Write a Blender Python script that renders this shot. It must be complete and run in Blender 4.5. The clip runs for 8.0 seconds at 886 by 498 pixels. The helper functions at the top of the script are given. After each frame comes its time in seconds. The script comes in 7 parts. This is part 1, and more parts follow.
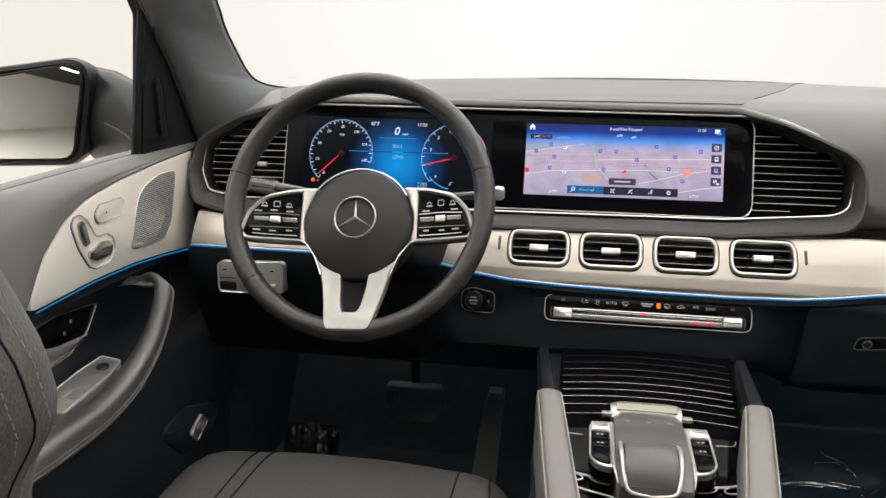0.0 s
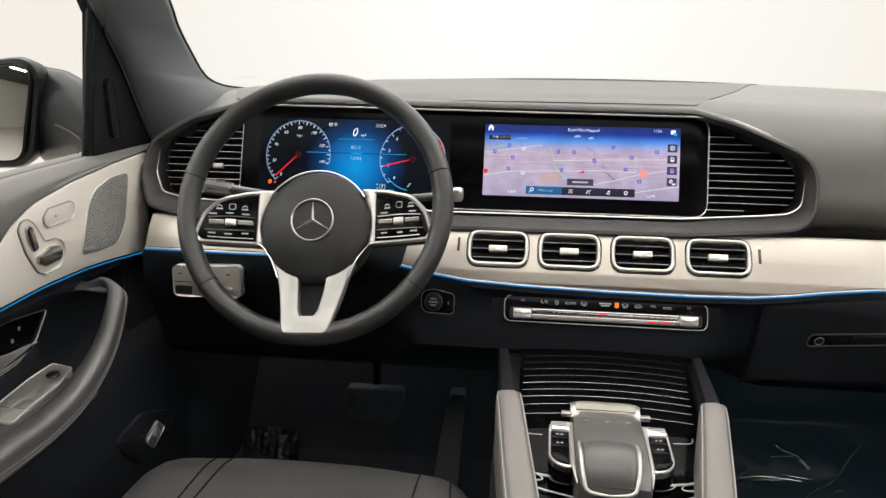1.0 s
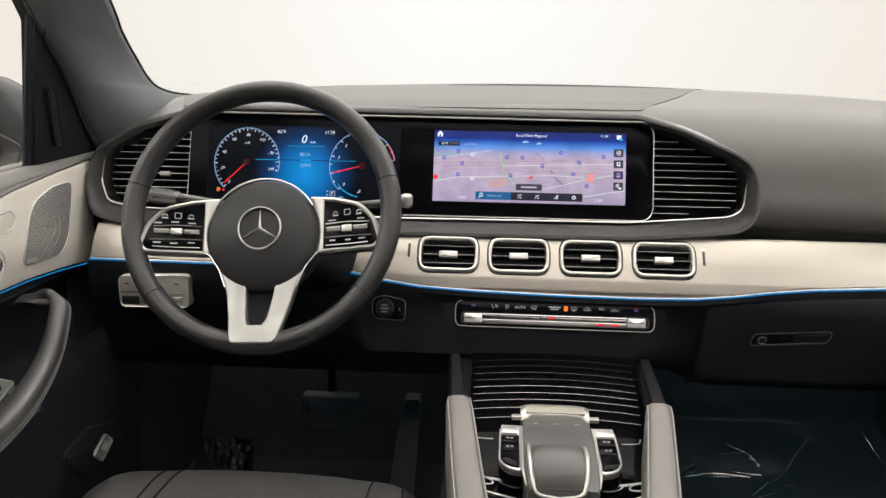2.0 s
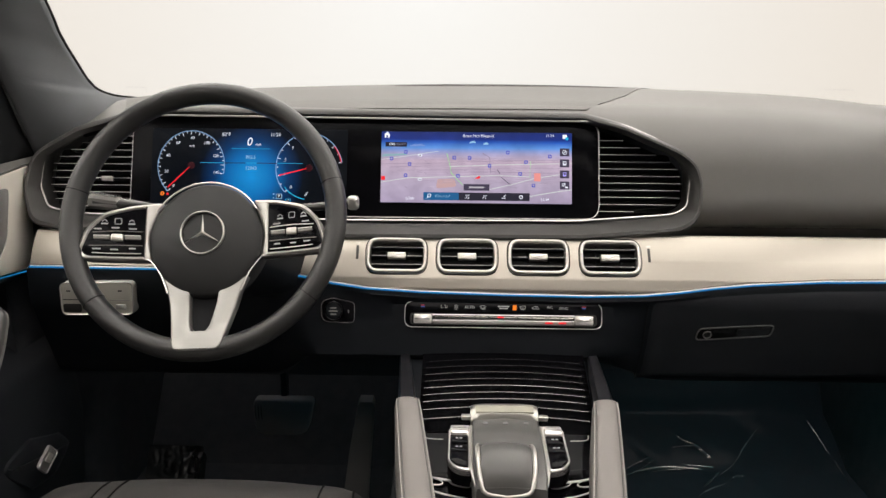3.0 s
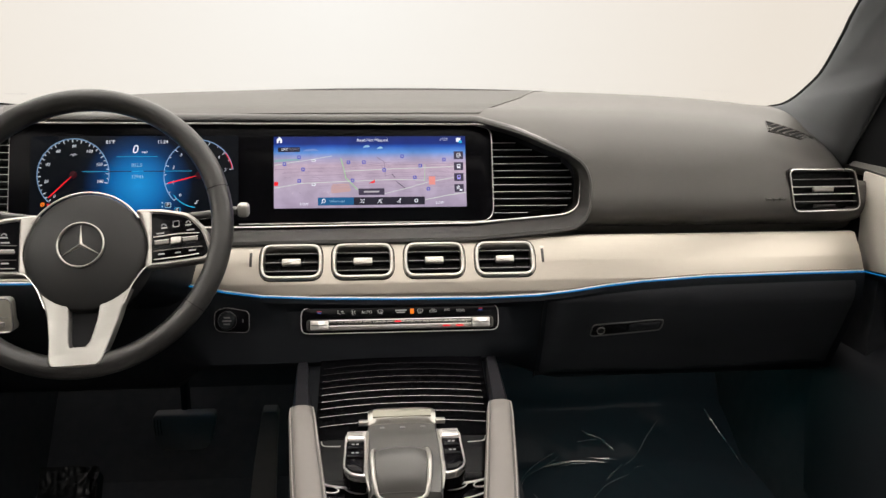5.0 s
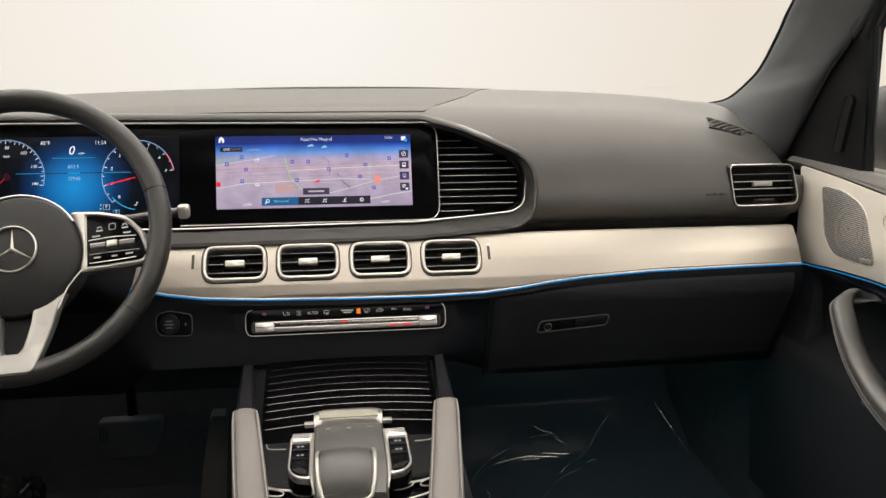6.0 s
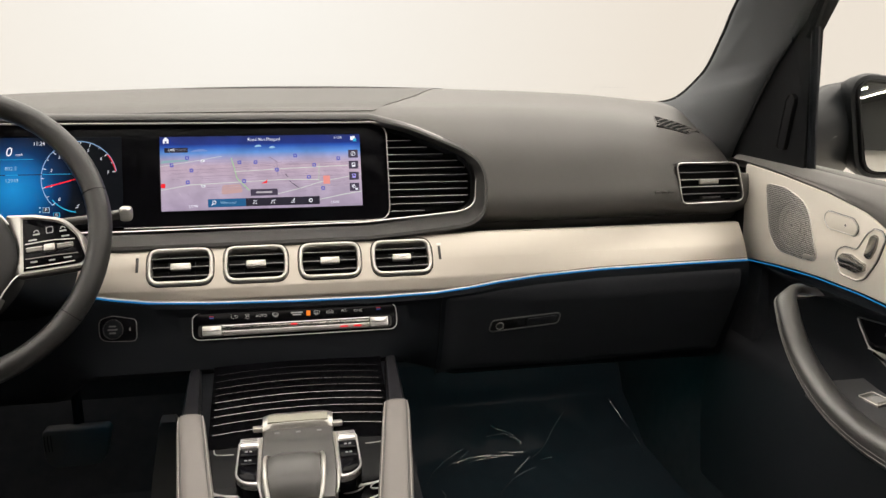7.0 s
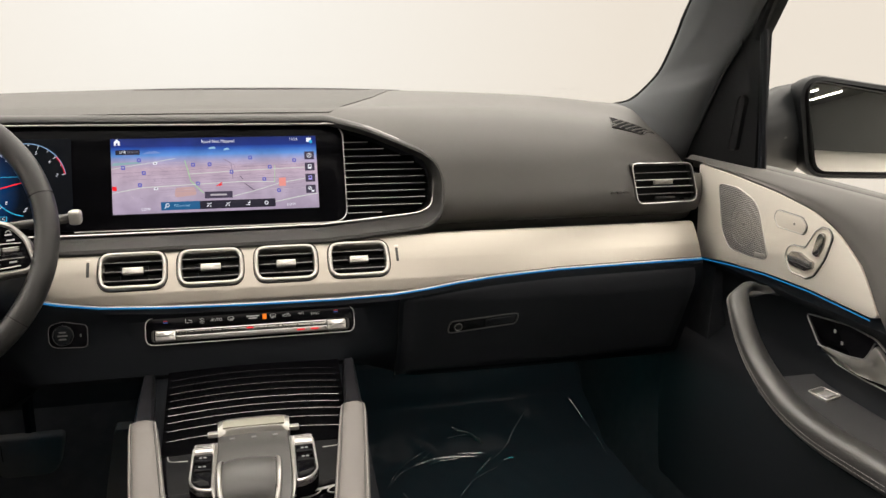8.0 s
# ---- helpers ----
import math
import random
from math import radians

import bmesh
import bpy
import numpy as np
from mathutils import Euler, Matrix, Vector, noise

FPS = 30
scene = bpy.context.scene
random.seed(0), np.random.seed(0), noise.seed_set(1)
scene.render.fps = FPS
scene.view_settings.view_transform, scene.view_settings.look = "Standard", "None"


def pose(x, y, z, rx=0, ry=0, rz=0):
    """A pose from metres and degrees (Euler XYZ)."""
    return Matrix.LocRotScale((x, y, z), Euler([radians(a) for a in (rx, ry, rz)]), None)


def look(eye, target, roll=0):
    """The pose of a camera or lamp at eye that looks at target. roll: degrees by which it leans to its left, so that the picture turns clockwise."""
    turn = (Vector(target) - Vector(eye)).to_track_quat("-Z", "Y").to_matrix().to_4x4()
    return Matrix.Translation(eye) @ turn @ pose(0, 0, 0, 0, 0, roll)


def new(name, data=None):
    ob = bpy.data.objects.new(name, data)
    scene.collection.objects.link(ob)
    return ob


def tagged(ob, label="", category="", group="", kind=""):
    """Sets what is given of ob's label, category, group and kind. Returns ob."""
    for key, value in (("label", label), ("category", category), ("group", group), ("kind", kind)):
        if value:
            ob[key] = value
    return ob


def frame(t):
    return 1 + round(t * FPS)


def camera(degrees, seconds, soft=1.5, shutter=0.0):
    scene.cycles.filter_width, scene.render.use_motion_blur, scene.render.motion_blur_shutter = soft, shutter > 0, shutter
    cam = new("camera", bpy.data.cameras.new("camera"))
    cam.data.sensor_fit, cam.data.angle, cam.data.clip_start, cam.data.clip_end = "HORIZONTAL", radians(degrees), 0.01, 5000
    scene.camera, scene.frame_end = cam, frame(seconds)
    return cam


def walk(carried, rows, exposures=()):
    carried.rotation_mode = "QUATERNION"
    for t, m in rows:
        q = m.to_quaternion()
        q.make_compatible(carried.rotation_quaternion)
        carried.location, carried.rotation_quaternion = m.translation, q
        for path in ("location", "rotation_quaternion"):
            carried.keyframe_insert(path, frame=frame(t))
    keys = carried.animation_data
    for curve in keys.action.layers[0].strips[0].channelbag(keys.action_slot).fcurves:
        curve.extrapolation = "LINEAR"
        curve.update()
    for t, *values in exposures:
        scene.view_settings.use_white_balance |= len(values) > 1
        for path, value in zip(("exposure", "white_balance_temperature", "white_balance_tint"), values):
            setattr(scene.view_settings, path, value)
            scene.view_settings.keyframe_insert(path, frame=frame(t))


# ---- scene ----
cam = camera(58.7, 8.0, soft=1.45)
PATH = [
    (0, (-0.1103, -1.2018, 1.2697), (-0.4332, 0.7162, 0.8037), 0.70),
    (0.5, (-0.1077, -1.1993, 1.2702), (-0.3895, 0.7252, 0.8047), 0.78),
    (1, (-0.1049, -1.1958, 1.2722), (-0.3361, 0.7351, 0.8052), 0.85),
    (1.5, (-0.0980, -1.1974, 1.2748), (-0.2788, 0.7410, 0.8164), 0.87),
    (3, (-0.0703, -1.1947, 1.2784), (-0.1052, 0.7522, 0.8219), 0.45),
    (3.5, (-0.0609, -1.1957, 1.2770), (-0.0429, 0.7535, 0.8295), 0.38),
    (4, (-0.0505, -1.1963, 1.2780), (0.0133, 0.7533, 0.8361), 0.36),
    (4.5, (-0.0425, -1.1950, 1.2793), (0.0710, 0.7518, 0.8350), 0.32),
    (6, (-0.0122, -1.1938, 1.2790), (0.2530, 0.7365, 0.8278), -0.01),
    (6.5, (-0.0054, -1.1924, 1.2778), (0.3111, 0.7304, 0.8276), 0.09),
    (7, (0.0035, -1.1909, 1.2775), (0.3669, 0.7235, 0.8269), 0.02),
    (7.5, (0.0102, -1.1913, 1.2785), (0.4194, 0.7139, 0.8281), 0.09),
    (8, (0.0149, -1.1923, 1.2767), (0.4649, 0.7047, 0.8307), 0.11),
]
EXPOSURES = [(0.0, 0.31, 6250, 10), (1.5, 0.28, 6300, 11), (3.0, 0.17, 6450, 12), (4.5, 0.15, 6550, 12), (8.0, 0.14, 6700, 11.5)]
walk(cam, [(t, look(eye, target, roll)) for t, eye, target, roll in PATH], EXPOSURES)

# ---- light: a white photo booth, open to a hall behind the car ----
world = bpy.data.worlds.new("booth_light")
scene.world = world
world.use_nodes = True
world.node_tree.nodes["Background"].inputs["Color"].default_value = (1.0, 0.935, 0.86, 1)
world.node_tree.nodes["Background"].inputs["Strength"].default_value = 3.45


# ---- materials ----
def material(name, colour, rough=0.5, metal=0.0, grain=0.0, grain_scale=800.0, vary=0.0, vary_scale=9.0, stretch=(1, 1, 1),
             cells=False, coat=0.0, rough_vary=0.0, specular=0.5):
    """A surface with fine relief (grain) and slow variation (vary) at real-world size."""
    m = bpy.data.materials.new(name)
    m.use_nodes = True
    nodes, links = m.node_tree.nodes, m.node_tree.links
    skin = nodes["Principled BSDF"]
    skin.inputs["Base Color"].default_value = (*colour, 1)
    skin.inputs["Roughness"].default_value = rough
    skin.inputs["Metallic"].default_value = metal
    skin.inputs["Specular IOR Level"].default_value = specular
    skin.inputs["Coat Weight"].default_value = coat
    skin.inputs["Coat Roughness"].default_value = 0.08
    place = nodes.new("ShaderNodeTexCoord")
    scale = nodes.new("ShaderNodeMapping")
    scale.inputs["Scale"].default_value = stretch
    links.new(place.outputs["Object"], scale.inputs["Vector"])
    if vary or rough_vary:
        slow = nodes.new("ShaderNodeTexNoise")
        slow.inputs["Scale"].default_value = vary_scale
        slow.inputs["Detail"].default_value = 6
        links.new(scale.outputs["Vector"], slow.inputs["Vector"])
        if vary:
            mix = nodes.new("ShaderNodeMix")
            mix.data_type = "RGBA"
            mix.inputs["A"].default_value = (*[c * (1 - vary) for c in colour], 1)
            mix.inputs["B"].default_value = (*[min(1, c * (1 + vary)) for c in colour], 1)
            links.new(slow.outputs["Fac"], mix.inputs["Factor"])
            links.new(mix.outputs["Result"], skin.inputs["Base Color"])
        if rough_vary:
            span = nodes.new("ShaderNodeMapRange")
            span.inputs["To Min"].default_value = max(0.02, rough - rough_vary)
            span.inputs["To Max"].default_value = min(1, rough + rough_vary)
            links.new(slow.outputs["Fac"], span.inputs["Value"])
            links.new(span.outputs["Result"], skin.inputs["Roughness"])
    if grain:
        fine = nodes.new("ShaderNodeTexVoronoi" if cells else "ShaderNodeTexNoise")
        fine.inputs["Scale"].default_value = grain_scale
        links.new(scale.outputs["Vector"], fine.inputs["Vector"])
        bump = nodes.new("ShaderNodeBump")
        bump.inputs["Strength"].default_value = grain
        bump.inputs["Distance"].default_value = 0.0006
        links.new(fine.outputs["Distance" if cells else "Fac"], bump.inputs["Height"])
        links.new(bump.outputs["Normal"], skin.inputs["Normal"])
    return m


def glow(name, colour, strength=1.0):
    m = bpy.data.materials.new(name)
    m.use_nodes = True
    skin = m.node_tree.nodes["Principled BSDF"]
    skin.inputs["Base Color"].default_value = (0.005, 0.005, 0.005, 1)
    skin.inputs["Roughness"].default_value = 0.3
    skin.inputs["Specular IOR Level"].default_value = 0.04
    skin.inputs["Emission Color"].default_value = (*colour, 1)
    skin.inputs["Emission Strength"].default_value = strength
    return m


def ramp_glow(name, axis, start, end, stops, strength=1.0, radial=None, patches=0.0):
    """A lit display or glowing area whose colour runs along one axis (or outwards from a point)."""
    m = glow(name, stops[0][1], strength)
    nodes, links = m.node_tree.nodes, m.node_tree.links
    place = nodes.new("ShaderNodeTexCoord")
    span = nodes.new("ShaderNodeMapRange")
    span.inputs["From Min"].default_value, span.inputs["From Max"].default_value = start, end
    if radial:
        away = nodes.new("ShaderNodeVectorMath")
        away.operation = "DISTANCE"
        away.inputs[1].default_value = radial
        links.new(place.outputs["Object"], away.inputs[0])
        links.new(away.outputs["Value"], span.inputs["Value"])
    else:
        split = nodes.new("ShaderNodeSeparateXYZ")
        links.new(place.outputs["Object"], split.inputs["Vector"])
        links.new(split.outputs[axis], span.inputs["Value"])
    ramp = nodes.new("ShaderNodeValToRGB")
    for n, (at, colour) in enumerate(stops):
        stop = ramp.color_ramp.elements[n] if n < 2 else ramp.color_ramp.elements.new(at)
        stop.position, stop.color = at, (*colour, 1)
    links.new(span.outputs["Result"], ramp.inputs["Fac"])
    out = ramp.outputs["Color"]
    if patches:
        blot = nodes.new("ShaderNodeTexNoise")
        blot.inputs["Scale"].default_value, blot.inputs["Detail"].default_value = 34, 6
        links.new(place.outputs["Object"], blot.inputs["Vector"])
        level = nodes.new("ShaderNodeMapRange")
        level.inputs["From Min"].default_value, level.inputs["From Max"].default_value = 0.3, 0.7
        level.inputs["To Min"].default_value, level.inputs["To Max"].default_value = 1 - patches, 1 + patches
        links.new(blot.outputs["Fac"], level.inputs["Value"])
        times = nodes.new("ShaderNodeVectorMath")
        times.operation = "SCALE"
        links.new(out, times.inputs[0])
        links.new(level.outputs["Result"], times.inputs["Scale"])
        out = times.outputs["Vector"]
    links.new(out, m.node_tree.nodes["Principled BSDF"].inputs["Emission Color"])
    return m


def glass(name, tint=(1, 1, 1)):
    m = bpy.data.materials.new(name)
    m.use_nodes = True
    skin = m.node_tree.nodes["Principled BSDF"]
    skin.inputs["Base Color"].default_value = (*tint, 1)
    skin.inputs["Roughness"].default_value = 0.0
    skin.inputs["IOR"].default_value = 1.05
    skin.inputs["Transmission Weight"].default_value = 1.0
    return m


PAD = material("charcoal_dash_vinyl", (0.098, 0.093, 0.087), 0.46, grain=0.20, grain_scale=1000, cells=True, vary=0.10, vary_scale=5)
PAD_DARK = material("dark_dash_vinyl", (0.064, 0.060, 0.055), 0.50, grain=0.25, grain_scale=1400, cells=True, vary=0.10, vary_scale=5)
BLACK = material("black_soft_plastic", (0.0085, 0.0100, 0.0126), 0.55, grain=0.3, grain_scale=1400, cells=True, vary=0.15, specular=0.11)
LID_BLACK = material("black_glovebox_vinyl", (0.0240, 0.0260, 0.0300), 0.52, grain=0.3, grain_scale=1400, cells=True, vary=0.15, specular=0.2)
CARPET = material("black_carpet", (0.030, 0.032, 0.036), 0.95, grain=1.0, grain_scale=700, vary=0.3, vary_scale=40, specular=0.1)
LEATHER = material("black_leather", (0.0205, 0.0200, 0.0195), 0.38, grain=0.16, grain_scale=1300, cells=True, vary=0.12, rough_vary=0.05)
SEAT_BACK = material("pebbled_bolster_leather", (0.088, 0.086, 0.080), 0.52, grain=0.7, grain_scale=480, cells=True, vary=0.18, vary_scale=12)
SEAT = material("dark_seat_leather", (0.054, 0.051, 0.049), 0.52, grain=0.6, grain_scale=520, cells=True, vary=0.18, vary_scale=12)
GREY_LEATHER = material("grey_handle_leather", (0.145, 0.133, 0.123), 0.55, grain=0.2, grain_scale=900, cells=True, vary=0.08)
THREAD = material("grey_thread", (0.30, 0.292, 0.28), 0.8, grain=0.3, grain_scale=3000)
PALE_THREAD = material("pale_thread", (0.40, 0.385, 0.365), 0.8, grain=0.3, grain_scale=3000)
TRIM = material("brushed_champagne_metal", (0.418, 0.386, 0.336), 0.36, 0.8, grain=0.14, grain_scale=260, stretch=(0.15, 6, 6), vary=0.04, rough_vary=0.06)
SATIN = material("satin_silver", (0.51, 0.495, 0.465), 0.40, 0.8, grain=0.03, grain_scale=600, rough_vary=0.05, vary_scale=30)
CHROME = material("bright_chrome", (0.84, 0.82, 0.79), 0.18, 0.6, rough_vary=0.04, vary_scale=40)
LINE = material("bright_trim_line", (0.80, 0.78, 0.74), 0.30, 0.35)
GUN = material("dark_gunmetal", (0.065, 0.064, 0.063), 0.40, 0.8, rough_vary=0.06, vary_scale=30)
PIANO = material("piano_black", (0.004, 0.004, 0.005), 0.12, rough_vary=0.03, vary_scale=20, specular=0.07)
BLIND = material("satin_black_slat", (0.0022, 0.0022, 0.0028), 0.3, specular=0.004)
DECK = material("lacquered_black_deck", (0.003, 0.003, 0.004), 0.07, rough_vary=0.02, vary_scale=20, specular=0.06)
GLOSS = material("dark_screen_glass", (0.003, 0.003, 0.004), 0.16, rough_vary=0.03, vary_scale=15, specular=0.04)
SAIL = material("matt_black_corner", (0.0125, 0.013, 0.014), 0.7, grain=0.2, grain_scale=900, specular=0.06)
RUBBER = material("black_rubber", (0.008, 0.008, 0.008), 0.7, grain=0.2, grain_scale=900, specular=0.2)
PALM = material("grey_soft_touch", (0.075, 0.073, 0.070), 0.42, grain=0.15, grain_scale=1200, vary=0.06)
PILLAR = material("pillar_cloth", (0.105, 0.110, 0.116), 0.9, grain=0.5, grain_scale=1500, vary=0.10)
LINER = material("light_roof_lining", (0.45, 0.43, 0.40), 0.95, grain=0.5, grain_scale=1200, vary=0.05)
PAINT = material("dark_car_paint", (0.010, 0.011, 0.012), 0.32, rough_vary=0.05, vary_scale=6, specular=0.14)
MIRROR = material("mirror_glass", (0.92, 0.93, 0.93), 0.0, 1.0)
REFLECTED_TEXT = material("reflected_text_mark", (0.50, 0.48, 0.45), 0.8)
WINDOW = glass("window_glass", (0.97, 0.99, 0.98))
AMBIENT = glow("blue_ambient_line", (0.010, 0.205, 0.50), 0.9)
FILM = bpy.data.materials.new("clear_plastic_film")
FILM.use_nodes = True
FILM_SKIN = FILM.node_tree.nodes["Principled BSDF"]
FILM_SKIN.inputs["Base Color"].default_value = (0.026, 0.031, 0.038, 1)
FILM_SKIN.inputs["Roughness"].default_value = 0.14
FILM_SKIN.inputs["Specular IOR Level"].default_value = 0.025
# pale metal for glints along the film's creases, and a duller copy for faint ones
FILM_GLINT = material("pale_film_glint", (0.97, 0.95, 0.91), 0.22, 0.75, coat=1.0, grain=0.3, grain_scale=900)
FILM_GLINT_DIM = material("faint_film_glint", (0.16, 0.17, 0.18), 0.15, grain=0.3, grain_scale=900)


# ---- mesh helpers ----
def finish(bm, smooth=40):
    bmesh.ops.remove_doubles(bm, verts=bm.verts, dist=1e-6)
    bmesh.ops.recalc_face_normals(bm, faces=bm.faces)
    for f in bm.faces:
        f.smooth = True
    for e in bm.edges:
        if len(e.link_faces) != 2 or e.calc_face_angle(0) > radians(smooth):
            e.smooth = False
    return bm


def part(name, bm, mat, parent=None, label="", smooth=40):
    finish(bm, smooth)
    mesh = bpy.data.meshes.new(name)
    bm.to_mesh(mesh)
    bm.free()
    mesh.materials.append(mat)
    ob = new(name, mesh)
    if parent:
        ob.parent = parent
    if label:
        ob["label"] = label
    return ob


def thing(name, label, category, group="", kind=""):
    return tagged(new(name), label, category, group, kind)


def curve_through(points, n=40):
    """Points along a smooth curve through the given ones."""
    p = [Vector(q) for q in points]
    p = [2 * p[0] - p[1]] + p + [2 * p[-1] - p[-2]]
    out = []
    spans = len(p) - 3
    for k in range(n + 1):
        s = min(k / n * spans, spans - 1e-9)
        i, t = int(s), s - int(s)
        a, b, c, d = p[i:i + 4]
        out.append(0.5 * ((2 * b) + (c - a) * t + (2 * a - 5 * b + 4 * c - d) * t * t + (3 * b - a - 3 * c + d) * t ** 3))
    return out


def rounded(points, r, steps=5):
    """A polygon with its corners rounded; r is one radius or one for each corner."""
    pts = [Vector(p).to_2d() for p in points]
    out = []
    for i, p in enumerate(pts):
        a, b = pts[i - 1] - p, pts[(i + 1) % len(pts)] - p
        rad = r[i] if isinstance(r, (list, tuple)) else r
        half = a.angle(b) / 2
        cut = min(rad / max(math.tan(half), 0.05), 0.48 * a.length, 0.48 * b.length)
        s, e = p + a.normalized() * cut, p + b.normalized() * cut
        for k in range(steps + 1):
            t = k / steps
            out.append((1 - t) ** 2 * s + 2 * t * (1 - t) * p + t * t * e)
    return out


def box2(x0, z0, x1, z1, r=0.003, steps=4):
    return rounded([(x0, z0), (x1, z0), (x1, z1), (x0, z1)], r, steps)


def disc2(x, z, r, n=32):
    return [Vector((x + r * math.cos(2 * math.pi * k / n), z + r * math.sin(2 * math.pi * k / n))) for k in range(n)]


def spaced(outline, n):
    """The outline cut into n points at about even steps."""
    sides = list(zip(outline, outline[1:] + outline[:1]))
    whole, out = sum((b - a).length for a, b in sides), []
    for a, b in sides:
        k = max(1, round(n * (b - a).length / whole))
        if (b - a).length > 1e-6:
            out += [a.lerp(b, j / k) for j in range(k)]
    return out


def offset(outline, d):
    """The outline moved inwards by d."""
    area = sum(a.x * b.y - b.x * a.y for a, b in zip(outline, outline[1:] + outline[:1]))
    sign = 1 if area > 0 else -1
    out = []
    for i, p in enumerate(outline):
        a, b = p - outline[i - 1], outline[(i + 1) % len(outline)] - p
        if a.length < 1e-7:
            a = b
        if b.length < 1e-7:
            b = a
        n = Vector((-a.y, a.x)).normalized() + Vector((-b.y, b.x)).normalized()
        out.append(p + sign * d * n.normalized() / max(0.6, n.length / 2) if n.length > 1e-6 else p.copy())
    return out


def rings(bm, layers, fn, close=True, cap0=True, cap1=True):
    """Joins outlines of equal length, each with its height w, into a skin."""
    rows = [[bm.verts.new(fn(p[0], p[1], w)) for p in outline] for outline, w in layers]
    for a, b in zip(rows, rows[1:]):
        n = len(a)
        for i in range(n if close else n - 1):
            j = (i + 1) % n
            bm.faces.new((a[i], a[j], b[j], b[i]))
    if cap0:
        bm.faces.new(rows[0])
    if cap1:
        bm.faces.new(rows[-1])
    return bm


def plate(outline, w0, w1, fn, bevel=0.001, bm=None, crown=0.0):
    """A plate from w0 up to w1 with a rounded front edge."""
    bm = bm or bmesh.new()
    b = min(bevel, abs(w1 - w0) * 0.9)
    s = 1 if w1 > w0 else -1
    layers = [(outline, w0), (outline, w1 - s * b), (offset(outline, b * 0.3), w1 - s * b * 0.3), (offset(outline, b), w1)]
    if crown:
        for k in (1, 2, 3):
            layers.append((offset(outline, b + crown * 2 * k), w1 + s * crown * (1 - (1 - k / 3) ** 2)))
    return rings(bm, layers, fn)


def hoop(outer, inner, w0, w1, fn, bevel=0.001, bm=None):
    """A frame between two outlines of equal length."""
    bm = bm or bmesh.new()
    b = bevel
    layers = [(inner, w0), (outer, w0), (outer, w1 - b), (offset(outer, b), w1), (offset(inner, -b), w1), (inner, w1 - b), (inner, w0)]
    return rings(bm, layers, fn, cap0=False, cap1=False)


def tube(points, radius, sides=8, bm=None, closed=False, flat=1.0):
    """A tube along points; radius is a number or a function of the way along (0 to 1)."""
    bm = bm or bmesh.new()
    pts = [Vector(p) for p in points]
    n = len(pts)
    rows, up = [], None
    for i, p in enumerate(pts):
        if closed:
            way = (pts[(i + 1) % n] - pts[i - 1]).normalized()
        else:
            way = (pts[min(i + 1, n - 1)] - pts[max(i - 1, 0)]).normalized()
        if up is None:
            up = Vector((0, 0, 1)) if abs(way.z) < 0.9 else Vector((0, 1, 0))
        side = way.cross(up).normalized()
        up = side.cross(way).normalized()
        r = radius(i / (n - 1)) if callable(radius) else radius
        rows.append([bm.verts.new(p + r * (math.cos(a) * side + flat * math.sin(a) * up)) for a in (2 * math.pi * k / sides for k in range(sides))])
    for i in range(n if closed else n - 1):
        a, b = rows[i], rows[(i + 1) % n]
        for k in range(sides):
            j = (k + 1) % sides
            bm.faces.new((a[k], a[j], b[j], b[k]))
    if not closed:
        bm.faces.new(rows[0])
        bm.faces.new(rows[-1])
    return bm


def loft(sections, bm=None, close=True, caps=True):
    """A skin over sections (lists of points of equal length)."""
    bm = bm or bmesh.new()
    rows = [[bm.verts.new(p) for p in s] for s in sections]
    for a, b in zip(rows, rows[1:]):
        n = len(a)
        for i in range(n if close else n - 1):
            j = (i + 1) % n
            bm.faces.new((a[i], a[j], b[j], b[i]))
    if caps and close:
        bm.faces.new(rows[0])
        bm.faces.new(rows[-1])
    return bm


def sheet(grid, thick, bm=None):
    """A sheet over a grid of points, with thickness towards its back (given as a vector)."""
    bm = bm or bmesh.new()
    t = Vector(thick)
    front = [[bm.verts.new(p) for p in row] for row in grid]
    back = [[bm.verts.new(Vector(p) + t) for p in row] for row in grid]
    h, w = len(grid), len(grid[0])
    for i in range(h - 1):
        for j in range(w - 1):
            bm.faces.new((front[i][j], front[i][j + 1], front[i + 1][j + 1], front[i + 1][j]))
            bm.faces.new((back[i][j], back[i + 1][j], back[i + 1][j + 1], back[i][j + 1]))
    rim = [(0, j) for j in range(w)] + [(i, w - 1) for i in range(1, h)] + [(h - 1, j) for j in range(w - 2, -1, -1)] + [(i, 0) for i in range(h - 2, 0, -1)]
    for (a, b), (c, d) in zip(rim, rim[1:] + rim[:1]):
        bm.faces.new((front[a][b], back[a][b], back[c][d], front[c][d]))
    return bm


def block(x0, y0, z0, x1, y1, z1, bevel=0.0, segments=3, bm=None):
    bm = bm or bmesh.new()
    made = bmesh.ops.create_cube(bm, size=1, matrix=Matrix.Translation(((x0 + x1) / 2, (y0 + y1) / 2, (z0 + z1) / 2)) @ Matrix.Diagonal((x1 - x0, y1 - y0, z1 - z0, 1)))
    if bevel:
        edges = list({e for v in made["verts"] for e in v.link_edges})
        bmesh.ops.bevel(bm, geom=edges, offset=bevel, segments=segments, affect="EDGES", profile=0.6)
    return bm


def moved(bm, m):
    bmesh.ops.transform(bm, matrix=m, verts=bm.verts)
    return bm


